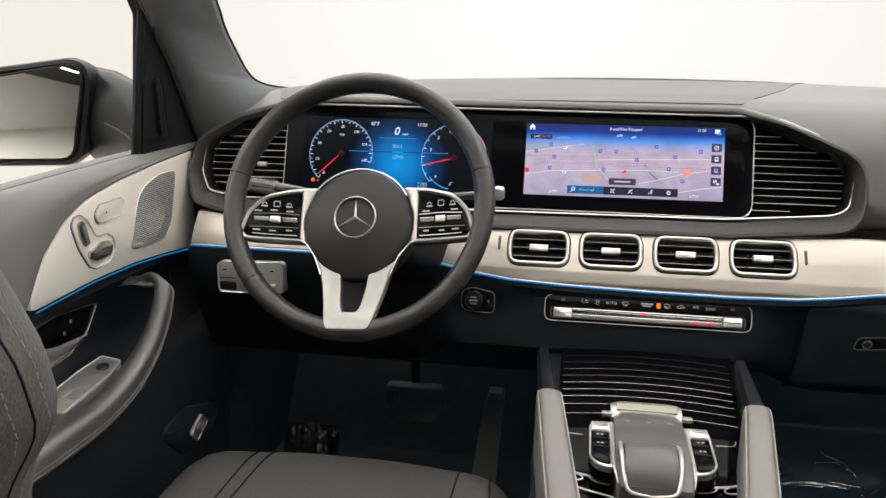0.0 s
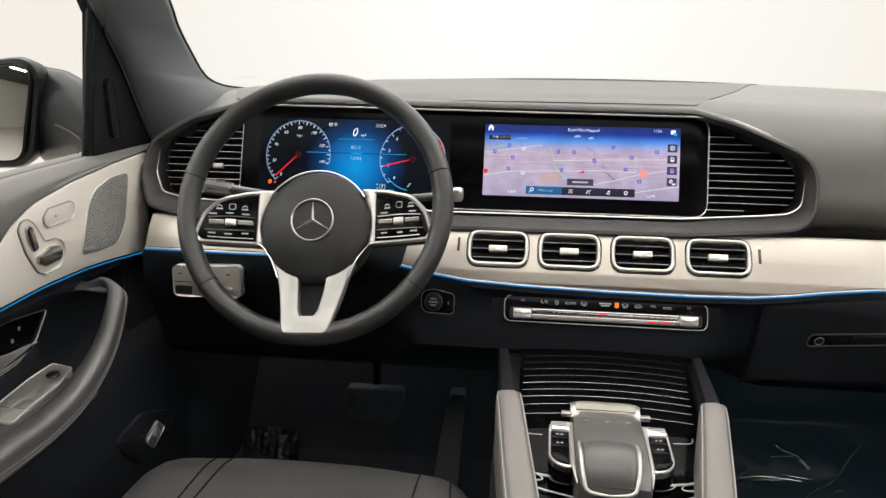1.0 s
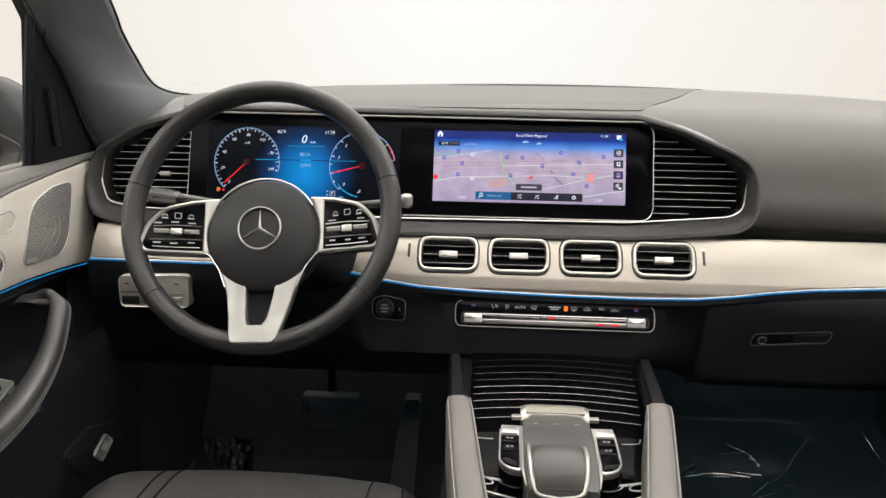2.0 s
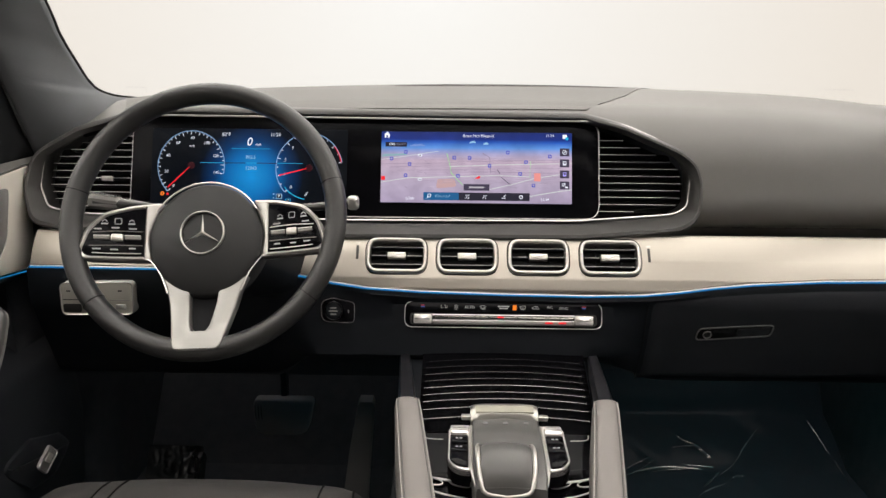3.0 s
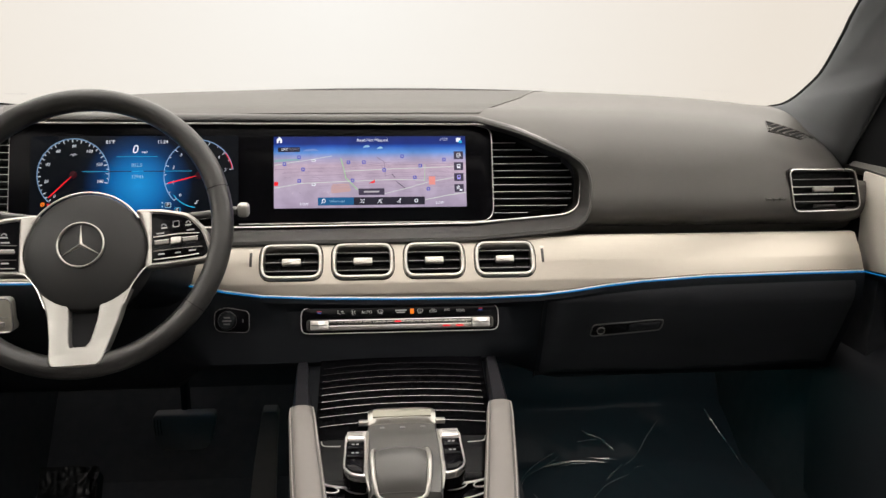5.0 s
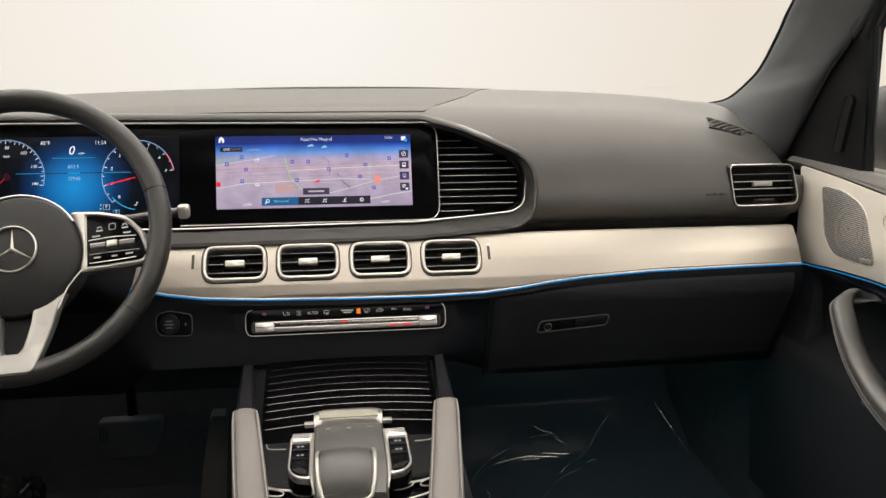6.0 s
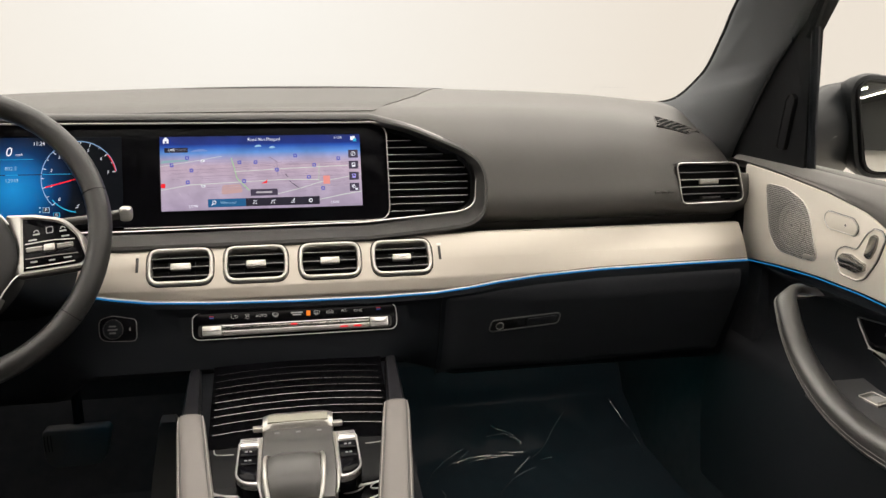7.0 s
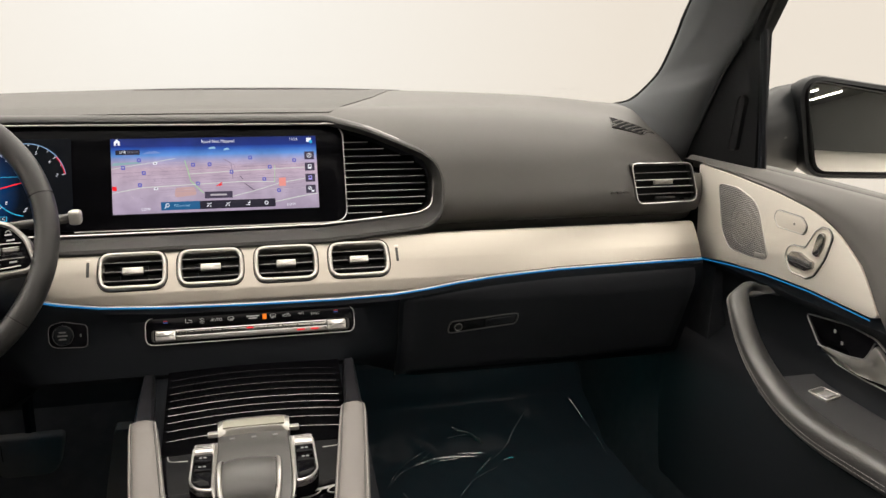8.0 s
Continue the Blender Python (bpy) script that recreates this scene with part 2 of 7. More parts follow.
def cut(ob, cutters, own=False):
    """Cuts openings into ob and removes the cutters."""
    for c in cutters:
        mod = ob.modifiers.new("opening", "BOOLEAN")
        mod.operation, mod.solver, mod.object, mod.use_self = "DIFFERENCE", "EXACT", c, own
    made = bpy.data.meshes.new_from_object(ob.evaluated_get(bpy.context.evaluated_depsgraph_get()))
    ob.modifiers.clear()
    ob.data = made
    for c in cutters:
        bpy.data.objects.remove(c)
    return ob


def interp(x, table):
    """Smooth value at x from a table of (x, value)."""
    if x <= table[0][0]:
        return table[0][1]
    for (a, u), (b, v) in zip(table, table[1:]):
        if x <= b:
            t = (x - a) / (b - a)
            t = t * t * (3 - 2 * t)
            return u + (v - u) * t
    return table[-1][1]


def lerp(x, table):
    if x <= table[0][0]:
        return table[0][1]
    for (a, u), (b, v) in zip(table, table[1:]):
        if x <= b:
            return u + (v - u) * (x - a) / (b - a)
    return table[-1][1]


def writing(name, text, size, fn, x, z, w, mat, parent, align="CENTER", shear=0.0, label=""):
    """Raised letters, laid on a surface."""
    curve = bpy.data.curves.new(name, "FONT")
    curve.body, curve.size, curve.align_x, curve.align_y, curve.shear = text, size, align, "CENTER", shear
    curve.resolution_u = 2
    holder = bpy.data.objects.new(name, curve)
    mesh = bpy.data.meshes.new_from_object(holder)
    for v in mesh.vertices:
        v.co = fn(x + v.co.x, z + v.co.y, w)
    mesh.materials.append(mat)
    bpy.data.objects.remove(holder)
    bpy.data.curves.remove(curve)
    ob = new(name, mesh)
    ob.parent = parent
    if label:
        ob["label"] = label
    return ob


# ---- the surfaces on which the fittings lie: (x, height, distance proud of the surface) ----
def on_display(x, z, w):
    return Vector((x, 0.325 * (z - 1.07) - 0.951 * w, z + 0.309 * w))


TRIM_Y = [(0.94, -0.088), (0.950, -0.0925), (0.960, -0.0925), (0.975, -0.086), (1.0, -0.071), (1.02, -0.057), (1.04, -0.043)]


def on_trim(x, z, w):
    return Vector((x, lerp(z, TRIM_Y) - 0.84 * w, z + 0.54 * w))


def on_vent(x, z, w):
    return Vector((x, -0.0686 + 0.65 * (z - 1.0035) - 0.84 * w, z + 0.54 * w))


def on_climate(x, z, w):
    return Vector((x, -0.078 - 0.35 * (0.937 - z) - 0.94 * w, z + 0.33 * w))


# ---- the hall and the booth ----
FLOOR_PAINT = material("pale_booth_floor", (0.62, 0.58, 0.52), 0.5, vary=0.08, vary_scale=1.5, grain=0.2, grain_scale=60)
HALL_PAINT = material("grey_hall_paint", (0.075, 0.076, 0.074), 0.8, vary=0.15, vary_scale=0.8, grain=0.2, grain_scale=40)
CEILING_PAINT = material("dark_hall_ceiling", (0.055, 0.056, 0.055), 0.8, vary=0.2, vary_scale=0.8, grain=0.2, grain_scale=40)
# left wall paler than the rest, to brighten the left mirror's reflection
PALE_WALL = material("pale_hall_wall", (0.74, 0.71, 0.66), 0.8, vary=0.10, vary_scale=0.8, grain=0.2, grain_scale=40)
# backdrop's light is in its material: a glow that dims and warms outwards
BOOTH_GLOW = ramp_glow("glowing_booth_backdrop", "Z", 0.0, 2.8, [(0.0, (1.0, 0.973, 0.93)), (1.0, (0.86, 0.78, 0.69))], 0.895, radial=(-0.3, 4.2, 1.9))


def studio():
    tagged(part("ground", block(-14.2, -18, -0.05, 14.2, 7, 0.0), FLOOR_PAINT), "pale painted floor of a photo booth", "floor", kind="structure")
    # a curved backdrop in front of the car, whose white is its own glow
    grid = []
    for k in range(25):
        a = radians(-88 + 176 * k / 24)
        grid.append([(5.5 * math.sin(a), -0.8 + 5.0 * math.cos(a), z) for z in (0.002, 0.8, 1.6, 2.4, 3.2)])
    tagged(part("backdrop", sheet(grid, (0, 0.02, 0)), BOOTH_GLOW), "plain white curved booth backdrop, glowing by itself, brightest near the middle", "backdrop", kind="structure")
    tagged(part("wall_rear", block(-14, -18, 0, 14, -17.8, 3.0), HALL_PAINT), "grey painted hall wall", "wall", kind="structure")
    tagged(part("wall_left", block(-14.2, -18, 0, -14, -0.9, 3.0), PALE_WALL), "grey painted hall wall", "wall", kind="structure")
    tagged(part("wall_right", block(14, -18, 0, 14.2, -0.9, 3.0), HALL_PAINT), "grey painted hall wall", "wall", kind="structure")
    tagged(part("ceiling", block(-14, -18, 3.0, 14, -3.2, 3.2), CEILING_PAINT), "grey hall ceiling with rows of tube lamps", "ceiling", kind="structure")
    TUBE = glow("lamp_tube", (1.0, 0.95, 0.86), 14.0)
    for x in (-9.0, 3.0, 5.0, 7.0, 9.0, 11.0):
        for y in (-14.0, -10.0, -6.0):
            lamp = thing("tube_lamp", "long white fluorescent tube lamp under the hall ceiling", "lamp", "tube lamps")
            lamp.location = (x, y, 2.9)
            part("housing", block(-0.09, -1.5, 0.02, 0.09, 1.5, 0.1, 0.01), SATIN, lamp)
            part("diffuser", block(-0.07, -1.48, -0.02, 0.07, 1.48, 0.018, 0.01), TUBE, lamp)


studio()


# ---- the car's shell ----
def windscreen_base(x):
    return 0.45 - 0.5 * x * x, 1.245 - 0.055 * x * x


PILLAR_RIGHT = [(0.605, 0.280, 1.190), (0.683, 0.217, 1.2105), (0.711, 0.195, 1.222), (0.731, 0.166, 1.252), (0.734, 0.130, 1.280), (0.726, 0.070, 1.335), (0.708, 0.0, 1.386), (0.665, -0.22, 1.53), (0.61, -0.48, 1.63)]
PILLAR_LEFT = [(0.570, 0.275, 1.195), (0.640, 0.236, 1.2125), (0.679, 0.205, 1.220), (0.697, 0.168, 1.238), (0.703, 0.125, 1.281), (0.697, 0.070, 1.320), (0.684, 0.010, 1.366), (0.640, -0.22, 1.515), (0.59, -0.48, 1.62)]

LIP_RIGHT = [(0.762, 0.085, 1.110), (0.758, 0.055, 1.154), (0.758, -0.011, 1.252), (0.758, -0.045, 1.292), (0.757, -0.098, 1.338), (0.752, -0.140, 1.374), (0.735, -0.250, 1.460), (0.70, -0.42, 1.555), (0.66, -0.55, 1.62)]
LIP_LEFT = [(0.749, 0.072, 1.110), (0.745, 0.042, 1.146), (0.745, -0.013, 1.236), (0.745, -0.039, 1.272), (0.744, -0.074, 1.311), (0.741, -0.109, 1.347), (0.725, -0.230, 1.440), (0.69, -0.40, 1.54), (0.65, -0.55, 1.61)]
GUN_LIP = material("glossy_dark_lip", (0.06, 0.06, 0.06), 0.25)


def pillar_at(k, s):
    """The inner edge of the front pillar, from the dash corner (0) to the roof (1)."""
    line = PILLAR_RIGHT if s > 0 else PILLAR_LEFT
    p = curve_through(line, 60)[round(k * 60)]
    return Vector((s * p.x, p.y, p.z))


def cut_roof():
    """The painted roof skin, unseen, a frame round the opening added for light."""
    outer, inner = box2(-0.67, -2.72, 0.67, -0.44, 0.03), box2(-0.50, -1.35, 0.50, -0.62, 0.02)
    return hoop(outer, inner, 1.663, 1.668, lambda x, y, w: Vector((x, y, w)), 0.001)


def shell():
    body = thing("car_body", "dark painted car body with light roof lining", "car body", kind="structure")
    part("floor_pan", block(-0.80, -2.6, 0.40, 0.80, 0.62, 0.44), CARPET, body)
    part("firewall", sheet([[(x, y, z) for x in (-0.82, 0.82)] for y, z in ((0.34, 0.44), (0.50, 0.58), (0.52, 0.9), (0.45, 1.2))], (0, 0.03, 0)), CARPET, body)
    part("rear_wall", block(-0.78, -2.75, 0.40, 0.78, -2.65, 1.12), BLACK, body)
    for s in (-1, 1):
        # footwell side and sill
        part("kick_panel", sheet([[(s * x, y, z) for y in (-0.05, 0.25, 0.5)] for z, x in ((0.40, 0.72), (0.6, 0.745), (0.9, 0.755), (1.10, 0.76))], (s * 0.03, 0, 0)), CARPET, body)
        part("sill", block(s * 0.74 if s > 0 else -0.80, -2.6, 0.42, 0.80 if s > 0 else s * 0.74, -0.05, 0.50, 0.015), BLACK, body)
        part("rear_side", block(0.77 if s > 0 else -0.80, -2.7, 0.45, 0.80 if s > 0 else -0.77, -1.16, 1.12), BLACK, body)
        part("centre_pillar", sheet([[(s * x, y, z) for y in (-1.06 - (z - 1.1) * 0.2, -1.18 - (z - 1.1) * 0.2)] for z, x in ((1.1, 0.77), (1.4, 0.70), (1.63, 0.60))], (s * 0.05, 0, 0)), PILLAR, body)
        part("rear_pillar", sheet([[(s * x, y - (z - 1.1) * 0.1, z) for y in (-2.2, -2.7)] for z, x in ((1.1, 0.77), (1.4, 0.70), (1.63, 0.58))], (s * 0.05, 0, 0)), PILLAR, body)
        part("corner_filler", block(0.775 if s > 0 else -0.80, 0.02, 1.05, 0.80 if s > 0 else -0.775, 0.36, 1.205, 0.004), SAIL, body)
        # front pillar: a padded strip between the windscreen and the door
        grid, lip = [], curve_through(LIP_RIGHT if s > 0 else LIP_LEFT, 40)
        for k in range(41):
            p, q = pillar_at(k / 40, s), Vector((s * lip[k].x, lip[k].y, lip[k].z))
            row = []
            for j in range(19):
                t = j / 18
                row.append((p.x + (q.x - p.x) * t ** 1.9, p.y + (q.y - p.y) * (1 - (1 - t) ** 1.7), p.z + (q.z - p.z) * t))
            if k == 0:
                grid.append([(x, y, z - 0.10) for x, y, z in row])
            grid.append(row)
        part("front_pillar", sheet(grid, (s * 0.03, 0.05, 0.0)), PILLAR, body, "grey cloth-covered windscreen pillar", smooth=80)
        part("pillar_lip", tube([(s * p.x, p.y - 0.001, p.z) for p in lip[6:]], 0.0018, 6), GUN_LIP, body, "thin glossy lip along the pillar's edge")
        part("windscreen_seal", tube([pillar_at(k / 24, s) + Vector((s * 0.004, 0.010, 0)) for k in range(25)], 0.0035, 6), RUBBER, body)
    # unseen roof; its opening is added to let light into the cabin
    part("roof_front", block(-0.66, -0.62, 1.62, 0.66, -0.45, 1.66, 0.01), LINER, body)
    part("roof_rear", block(-0.66, -2.7, 1.62, 0.66, -1.35, 1.66, 0.01), LINER, body)
    for s in (-1, 1):
        part("roof_side", block(0.50 if s > 0 else -0.66, -1.35, 1.62, 0.66 if s > 0 else -0.50, -0.62, 1.66, 0.01), LINER, body)
    part("roof_panel", cut_roof(), PAINT, body, "dark painted roof panel")
    # windscreen glass
    grid = []
    for i in range(13):
        x = -0.78 + 1.56 * i / 12
        y0, z0 = windscreen_base(x)
        y1, z1 = -0.46 - 0.12 * x * x, 1.64
        grid.append([(x * (1 - 0.13 * k / 8), y0 + 0.02 + (y1 - y0) * k / 8, z0 - 0.01 + (z1 - z0) * k / 8 + 0.03 * math.sin(math.pi * k / 8)) for k in range(9)])
    screen = part("windscreen", sheet(grid, (0, 0.003, 0.004)), WINDOW, body, "clear curved windscreen glass")
    screen.visible_shadow = False
    # pale strokes painted on the glass for a sticker's faint reflection
    for x0, x1, y0, y1, z in ((0.574, 0.623, 0.2663, 0.2314, 1.2395), (-0.6575, -0.6286, 0.2145, 0.2359, 1.2345)):
        for k in range(9):
            a = k / 9 + (0.06 if k > 4 else 0.0)
            lift = 0.0012 * math.sin(k * 2.3)
            p = Vector((x0 + (x1 - x0) * a, y0 + (y1 - y0) * a - 0.002, z + lift))
            q = Vector((x0 + (x1 - x0) * (a + 0.07), y0 + (y1 - y0) * (a + 0.07) - 0.002, z - 0.6 * lift))
            part("reflected_stroke", tube([p, p.lerp(q, 0.5) + Vector((0, 0, 0.0008)), q], 0.0003, 4), REFLECTED_TEXT, body)
    return body


shell()


# ---- dashboard ----
POD = rounded([(-0.55, 1.1985), (0.120, 1.1940), (0.176, 1.1800), (0.224, 1.1600), (0.258, 1.1455), (0.277, 1.1310), (0.2825, 1.1100), (0.2785, 1.0680), (0.258, 1.0560), (0.22, 1.0520), (0.11, 1.0435),
               (-0.24, 1.0415), (-0.655, 1.047), (-0.699, 1.057), (-0.7125, 1.09), (-0.709, 1.135), (-0.653, 1.169)],
              [0.03, 0.06, 0.2, 0.2, 0.1, 0.04, 0.05, 0.022, 0.05, 0.1, 0.1, 0.1, 0.08, 0.02, 0.03, 0.03, 0.06], 6)


def pad_section(x):
    y0, z0 = windscreen_base(x)
    k = abs(x) / 0.735
    drop = 0.030 * k ** 3 + 0.05 * k ** 8
    end = 0.022 * max(0, (abs(x) - 0.69) / 0.055) ** 2
    pts = [(y0 + 0.005, z0 - 0.006), (y0 * 0.6 + 0.03, 1.236 - 0.6 * drop), (0.10, 1.2225 - 0.8 * drop), (0.045, 1.209 - drop), (0.005, 1.180 - drop),
           (-0.018, 1.145 - 0.5 * drop), (-0.030, 1.105), (-0.0355, 1.080), (-0.0325, 1.061), (-0.019, 1.045), (0.0, 1.038), (0.02, 1.036)]
    out = []
    for p in curve_through([(y, z, 0) for y, z in pts], 64):
        out.append(Vector((x, p.x + end, p.y)))
    return out


def slat_bank(parent, spans):
    """Louvres on the display's plane: each row is (z, x0, x1)."""
    for z, x0, x1 in spans:
        part("slat", plate(box2(x0, z - 0.0011, x1, z + 0.0011, 0.0008, 2), -0.022, -0.003, on_display, 0.0004), BLACK, parent)
        part("slat_edge", plate(box2(x0, z + 0.0004, x1, z + 0.0011, 0.0003, 2), -0.0029, -0.0015, on_display, 0.0003), LINE, parent, "thin silver louvre edge")


def pod_x(z, side):
    """The x at which the vent's rounded end lies at height z."""
    best = None
    pts = offset(POD, 0.010)
    for a, b in zip(pts, pts[1:] + pts[:1]):
        if (a.y - z) * (b.y - z) <= 0 and a.y != b.y:
            x = a.x + (b.x - a.x) * (z - a.y) / (b.y - a.y)
            if best is None or side * x > side * best:
                best = x
    return best


def round_vent(parent, x, z, w, h, fn, name="air_vent", blades=3, r=0.012):
    """A vent with a broad satin frame, dark blades and a satin slider."""
    vent = part(name, plate(box2(x - w / 2 + 0.004, z - h / 2 + 0.004, x + w / 2 - 0.004, z + h / 2 - 0.004, r * 0.7, 5), -0.016, -0.013, fn, 0.001), RUBBER, parent)
    outer = box2(x - w / 2, z - h / 2, x + w / 2, z + h / 2, r, 6)
    inner = offset(outer, 0.0062)
    roll = [(inner, -0.014), (inner, 0.0020), (offset(outer, 0.0056), 0.0038), (offset(outer, 0.0044), 0.0052), (offset(outer, 0.0030), 0.0056), (offset(outer, 0.0016), 0.0048), (offset(outer, 0.0004), 0.0030), (outer, 0.0010), (outer, -0.010)]
    part("vent_frame", rings(bmesh.new(), roll, fn, cap0=False, cap1=False), FRAME_METAL, vent, "satin silver vent frame", 75)
    # raised dark ring, painting the shadow line round the frame
    part("vent_shadow_ring", hoop(offset(outer, -0.0011), offset(outer, 0.0003), -0.004, 0.0024, fn, 0.0004), RUBBER, vent)
    for k in range(blades):
        zz = z + (k - (blades - 1) / 2) * h * 0.235
        part("blade", plate(box2(x - w / 2 + 0.006, zz - 0.0012, x + w / 2 - 0.006, zz + 0.0012, 0.0010, 3), -0.013, -0.002, fn, 0.0008), BLACK, vent)
        part("blade_edge", plate(box2(x - w / 2 + 0.006, zz - 0.0001, x + w / 2 - 0.006, zz + 0.0009, 0.0004, 2), -0.0021, -0.0013, fn, 0.0003), GUN_EDGE, vent)
    for dx in (-0.2, 0.2):
        part("rib", plate(box2(x + dx * w - 0.0008, z - h / 2 + 0.006, x + dx * w + 0.0008, z + h / 2 - 0.006, 0.0005, 2), -0.0135, -0.008, fn, 0.0004), BLACK, vent)
    part("slider", plate(box2(x - w * 0.15, z - 0.0042, x + w * 0.15, z + 0.0042, 0.0014, 4), -0.004, 0.0035, fn, 0.0018), FRAME_METAL, vent, "bright silver slider tab")
    return vent


FRAME_METAL = material("polished_vent_metal", (0.56, 0.54, 0.505), 0.30, 0.85, rough_vary=0.04, vary_scale=40)
GUN_EDGE = material("grey_blade_edge", (0.22, 0.21, 0.20), 0.4, 0.4)
VENT_Z = 1.0035
VENTS = (-0.1585, -0.0550, 0.0495, 0.1545)


def trim_low(x):
    return lerp(x, [(-0.70, 0.985), (-0.52, 0.984), (-0.40, 0.983), (-0.30, 0.9775), (-0.25, 0.968), (-0.20, 0.9615), (-0.12, 0.957), (0.0, 0.954), (0.12, 0.953),
                    (0.20, 0.955), (0.25, 0.960), (0.30, 0.9665), (0.36, 0.972), (0.46, 0.977), (0.60, 0.979), (0.71, 0.980)])


def trim_piece(parent, x0, x1, n):
    bm = bmesh.new()
    grid, flat = [], []
    for i in range(n + 1):
        x = x0 + (x1 - x0) * i / n
        lo, hi = trim_low(x), 1.0340
        row = [(lo, -0.008), (lo + 0.0005, -0.002)]
        row += [(lo + 0.002 + (hi - lo - 0.004) * k / 48, 0.002 * math.sin(math.pi * k / 48)) for k in range(49)]
        row += [(hi - 0.0005, -0.002), (hi, -0.012)]
        grid.append([bm.verts.new(on_trim(x, z, w)) for z, w in row])
        flat.append([(x, z) for z, w in row])
    def in_vent(x, z):
        for v in VENTS:
            dx, dz = max(0.0, abs(x - v) - 0.0315), max(0.0, abs(z - VENT_Z) - 0.0100)
            if math.hypot(dx, dz) < 0.0110:
                return True
        return False
    for i in range(n):
        for j in range(len(grid[0]) - 1):
            mx = (flat[i][j][0] + flat[i + 1][j][0]) / 2
            mz = (flat[i][j][1] + flat[i][j + 1][1]) / 2
            if not in_vent(mx, mz):
                bm.faces.new((grid[i][j], grid[i][j + 1], grid[i + 1][j + 1], grid[i + 1][j]))
    made = bmesh.ops.extrude_face_region(bm, geom=bm.faces[:])
    bmesh.ops.translate(bm, vec=(0, 0.008, 0), verts=[v for v in made["geom"] if isinstance(v, bmesh.types.BMVert)])
    bmesh.ops.delete(bm, geom=[v for v in bm.verts if not v.link_faces], context="VERTS")
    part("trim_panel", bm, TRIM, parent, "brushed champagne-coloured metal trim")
    pts = [on_trim(x0 + (x1 - x0) * i / n, trim_low(x0 + (x1 - x0) * i / n) - 0.0026, 0.0015) for i in range(n + 1)]
    part("ambient_line", tube(pts, 0.0010, 6), AMBIENT, parent, "glowing blue ambient light line")
    pts = [on_trim(x0 + (x1 - x0) * i / n, trim_low(x0 + (x1 - x0) * i / n) - 0.0003, 0.0) for i in range(n + 1)]
    part("trim_edge", tube(pts, 0.0010, 6), LINE, parent, "thin bright edge")


LATCH_EDGE = material("dark_latch_edge", (0.15, 0.148, 0.142), 0.35, 0.4)


def lower_profile(x):
    """The lower dash in section: (height, depth) from the trim down to its underside."""
    top = trim_low(x) - 0.004 if not -0.5 < x < -0.31 else 0.985
    mid = interp(x, [(-0.36, 0), (-0.27, 1), (0.10, 1), (0.26, 0)])
    ty = lerp(top + 0.003, TRIM_Y)
    side = [(top + 0.012, ty + 0.022), (top, ty - 0.0005), (top - 0.006, ty - 0.0025), (0.935, -0.085), (0.905, -0.071), (0.88, -0.060), (0.86, -0.050), (0.845, -0.042), (0.80, -0.022), (0.784, 0.005), (0.782, 0.20)]
    centre = side[:3] + [(0.935, -0.0885), (0.905, -0.097), (0.88, -0.1030), (0.862, -0.105), (0.854, -0.098), (0.850, -0.07), (0.850, -0.03), (0.850, 0.20)]
    return [(z0 + (z1 - z0) * mid, y0 + (y1 - y0) * mid) for (z0, y0), (z1, y1) in zip(side, centre)]


def on_skin(x, z, w):
    """A point on the lower dash at (x, z), w proud of it."""
    return Vector((x, lerp(-z, [(-h, y) for h, y in lower_profile(x)[1:9]]) - 0.92 * w, z - 0.38 * w))


HOOD = material("dark_hood_vinyl", (0.048, 0.046, 0.044), 0.50, grain=0.25, grain_scale=1400, cells=True, vary=0.10, vary_scale=5)


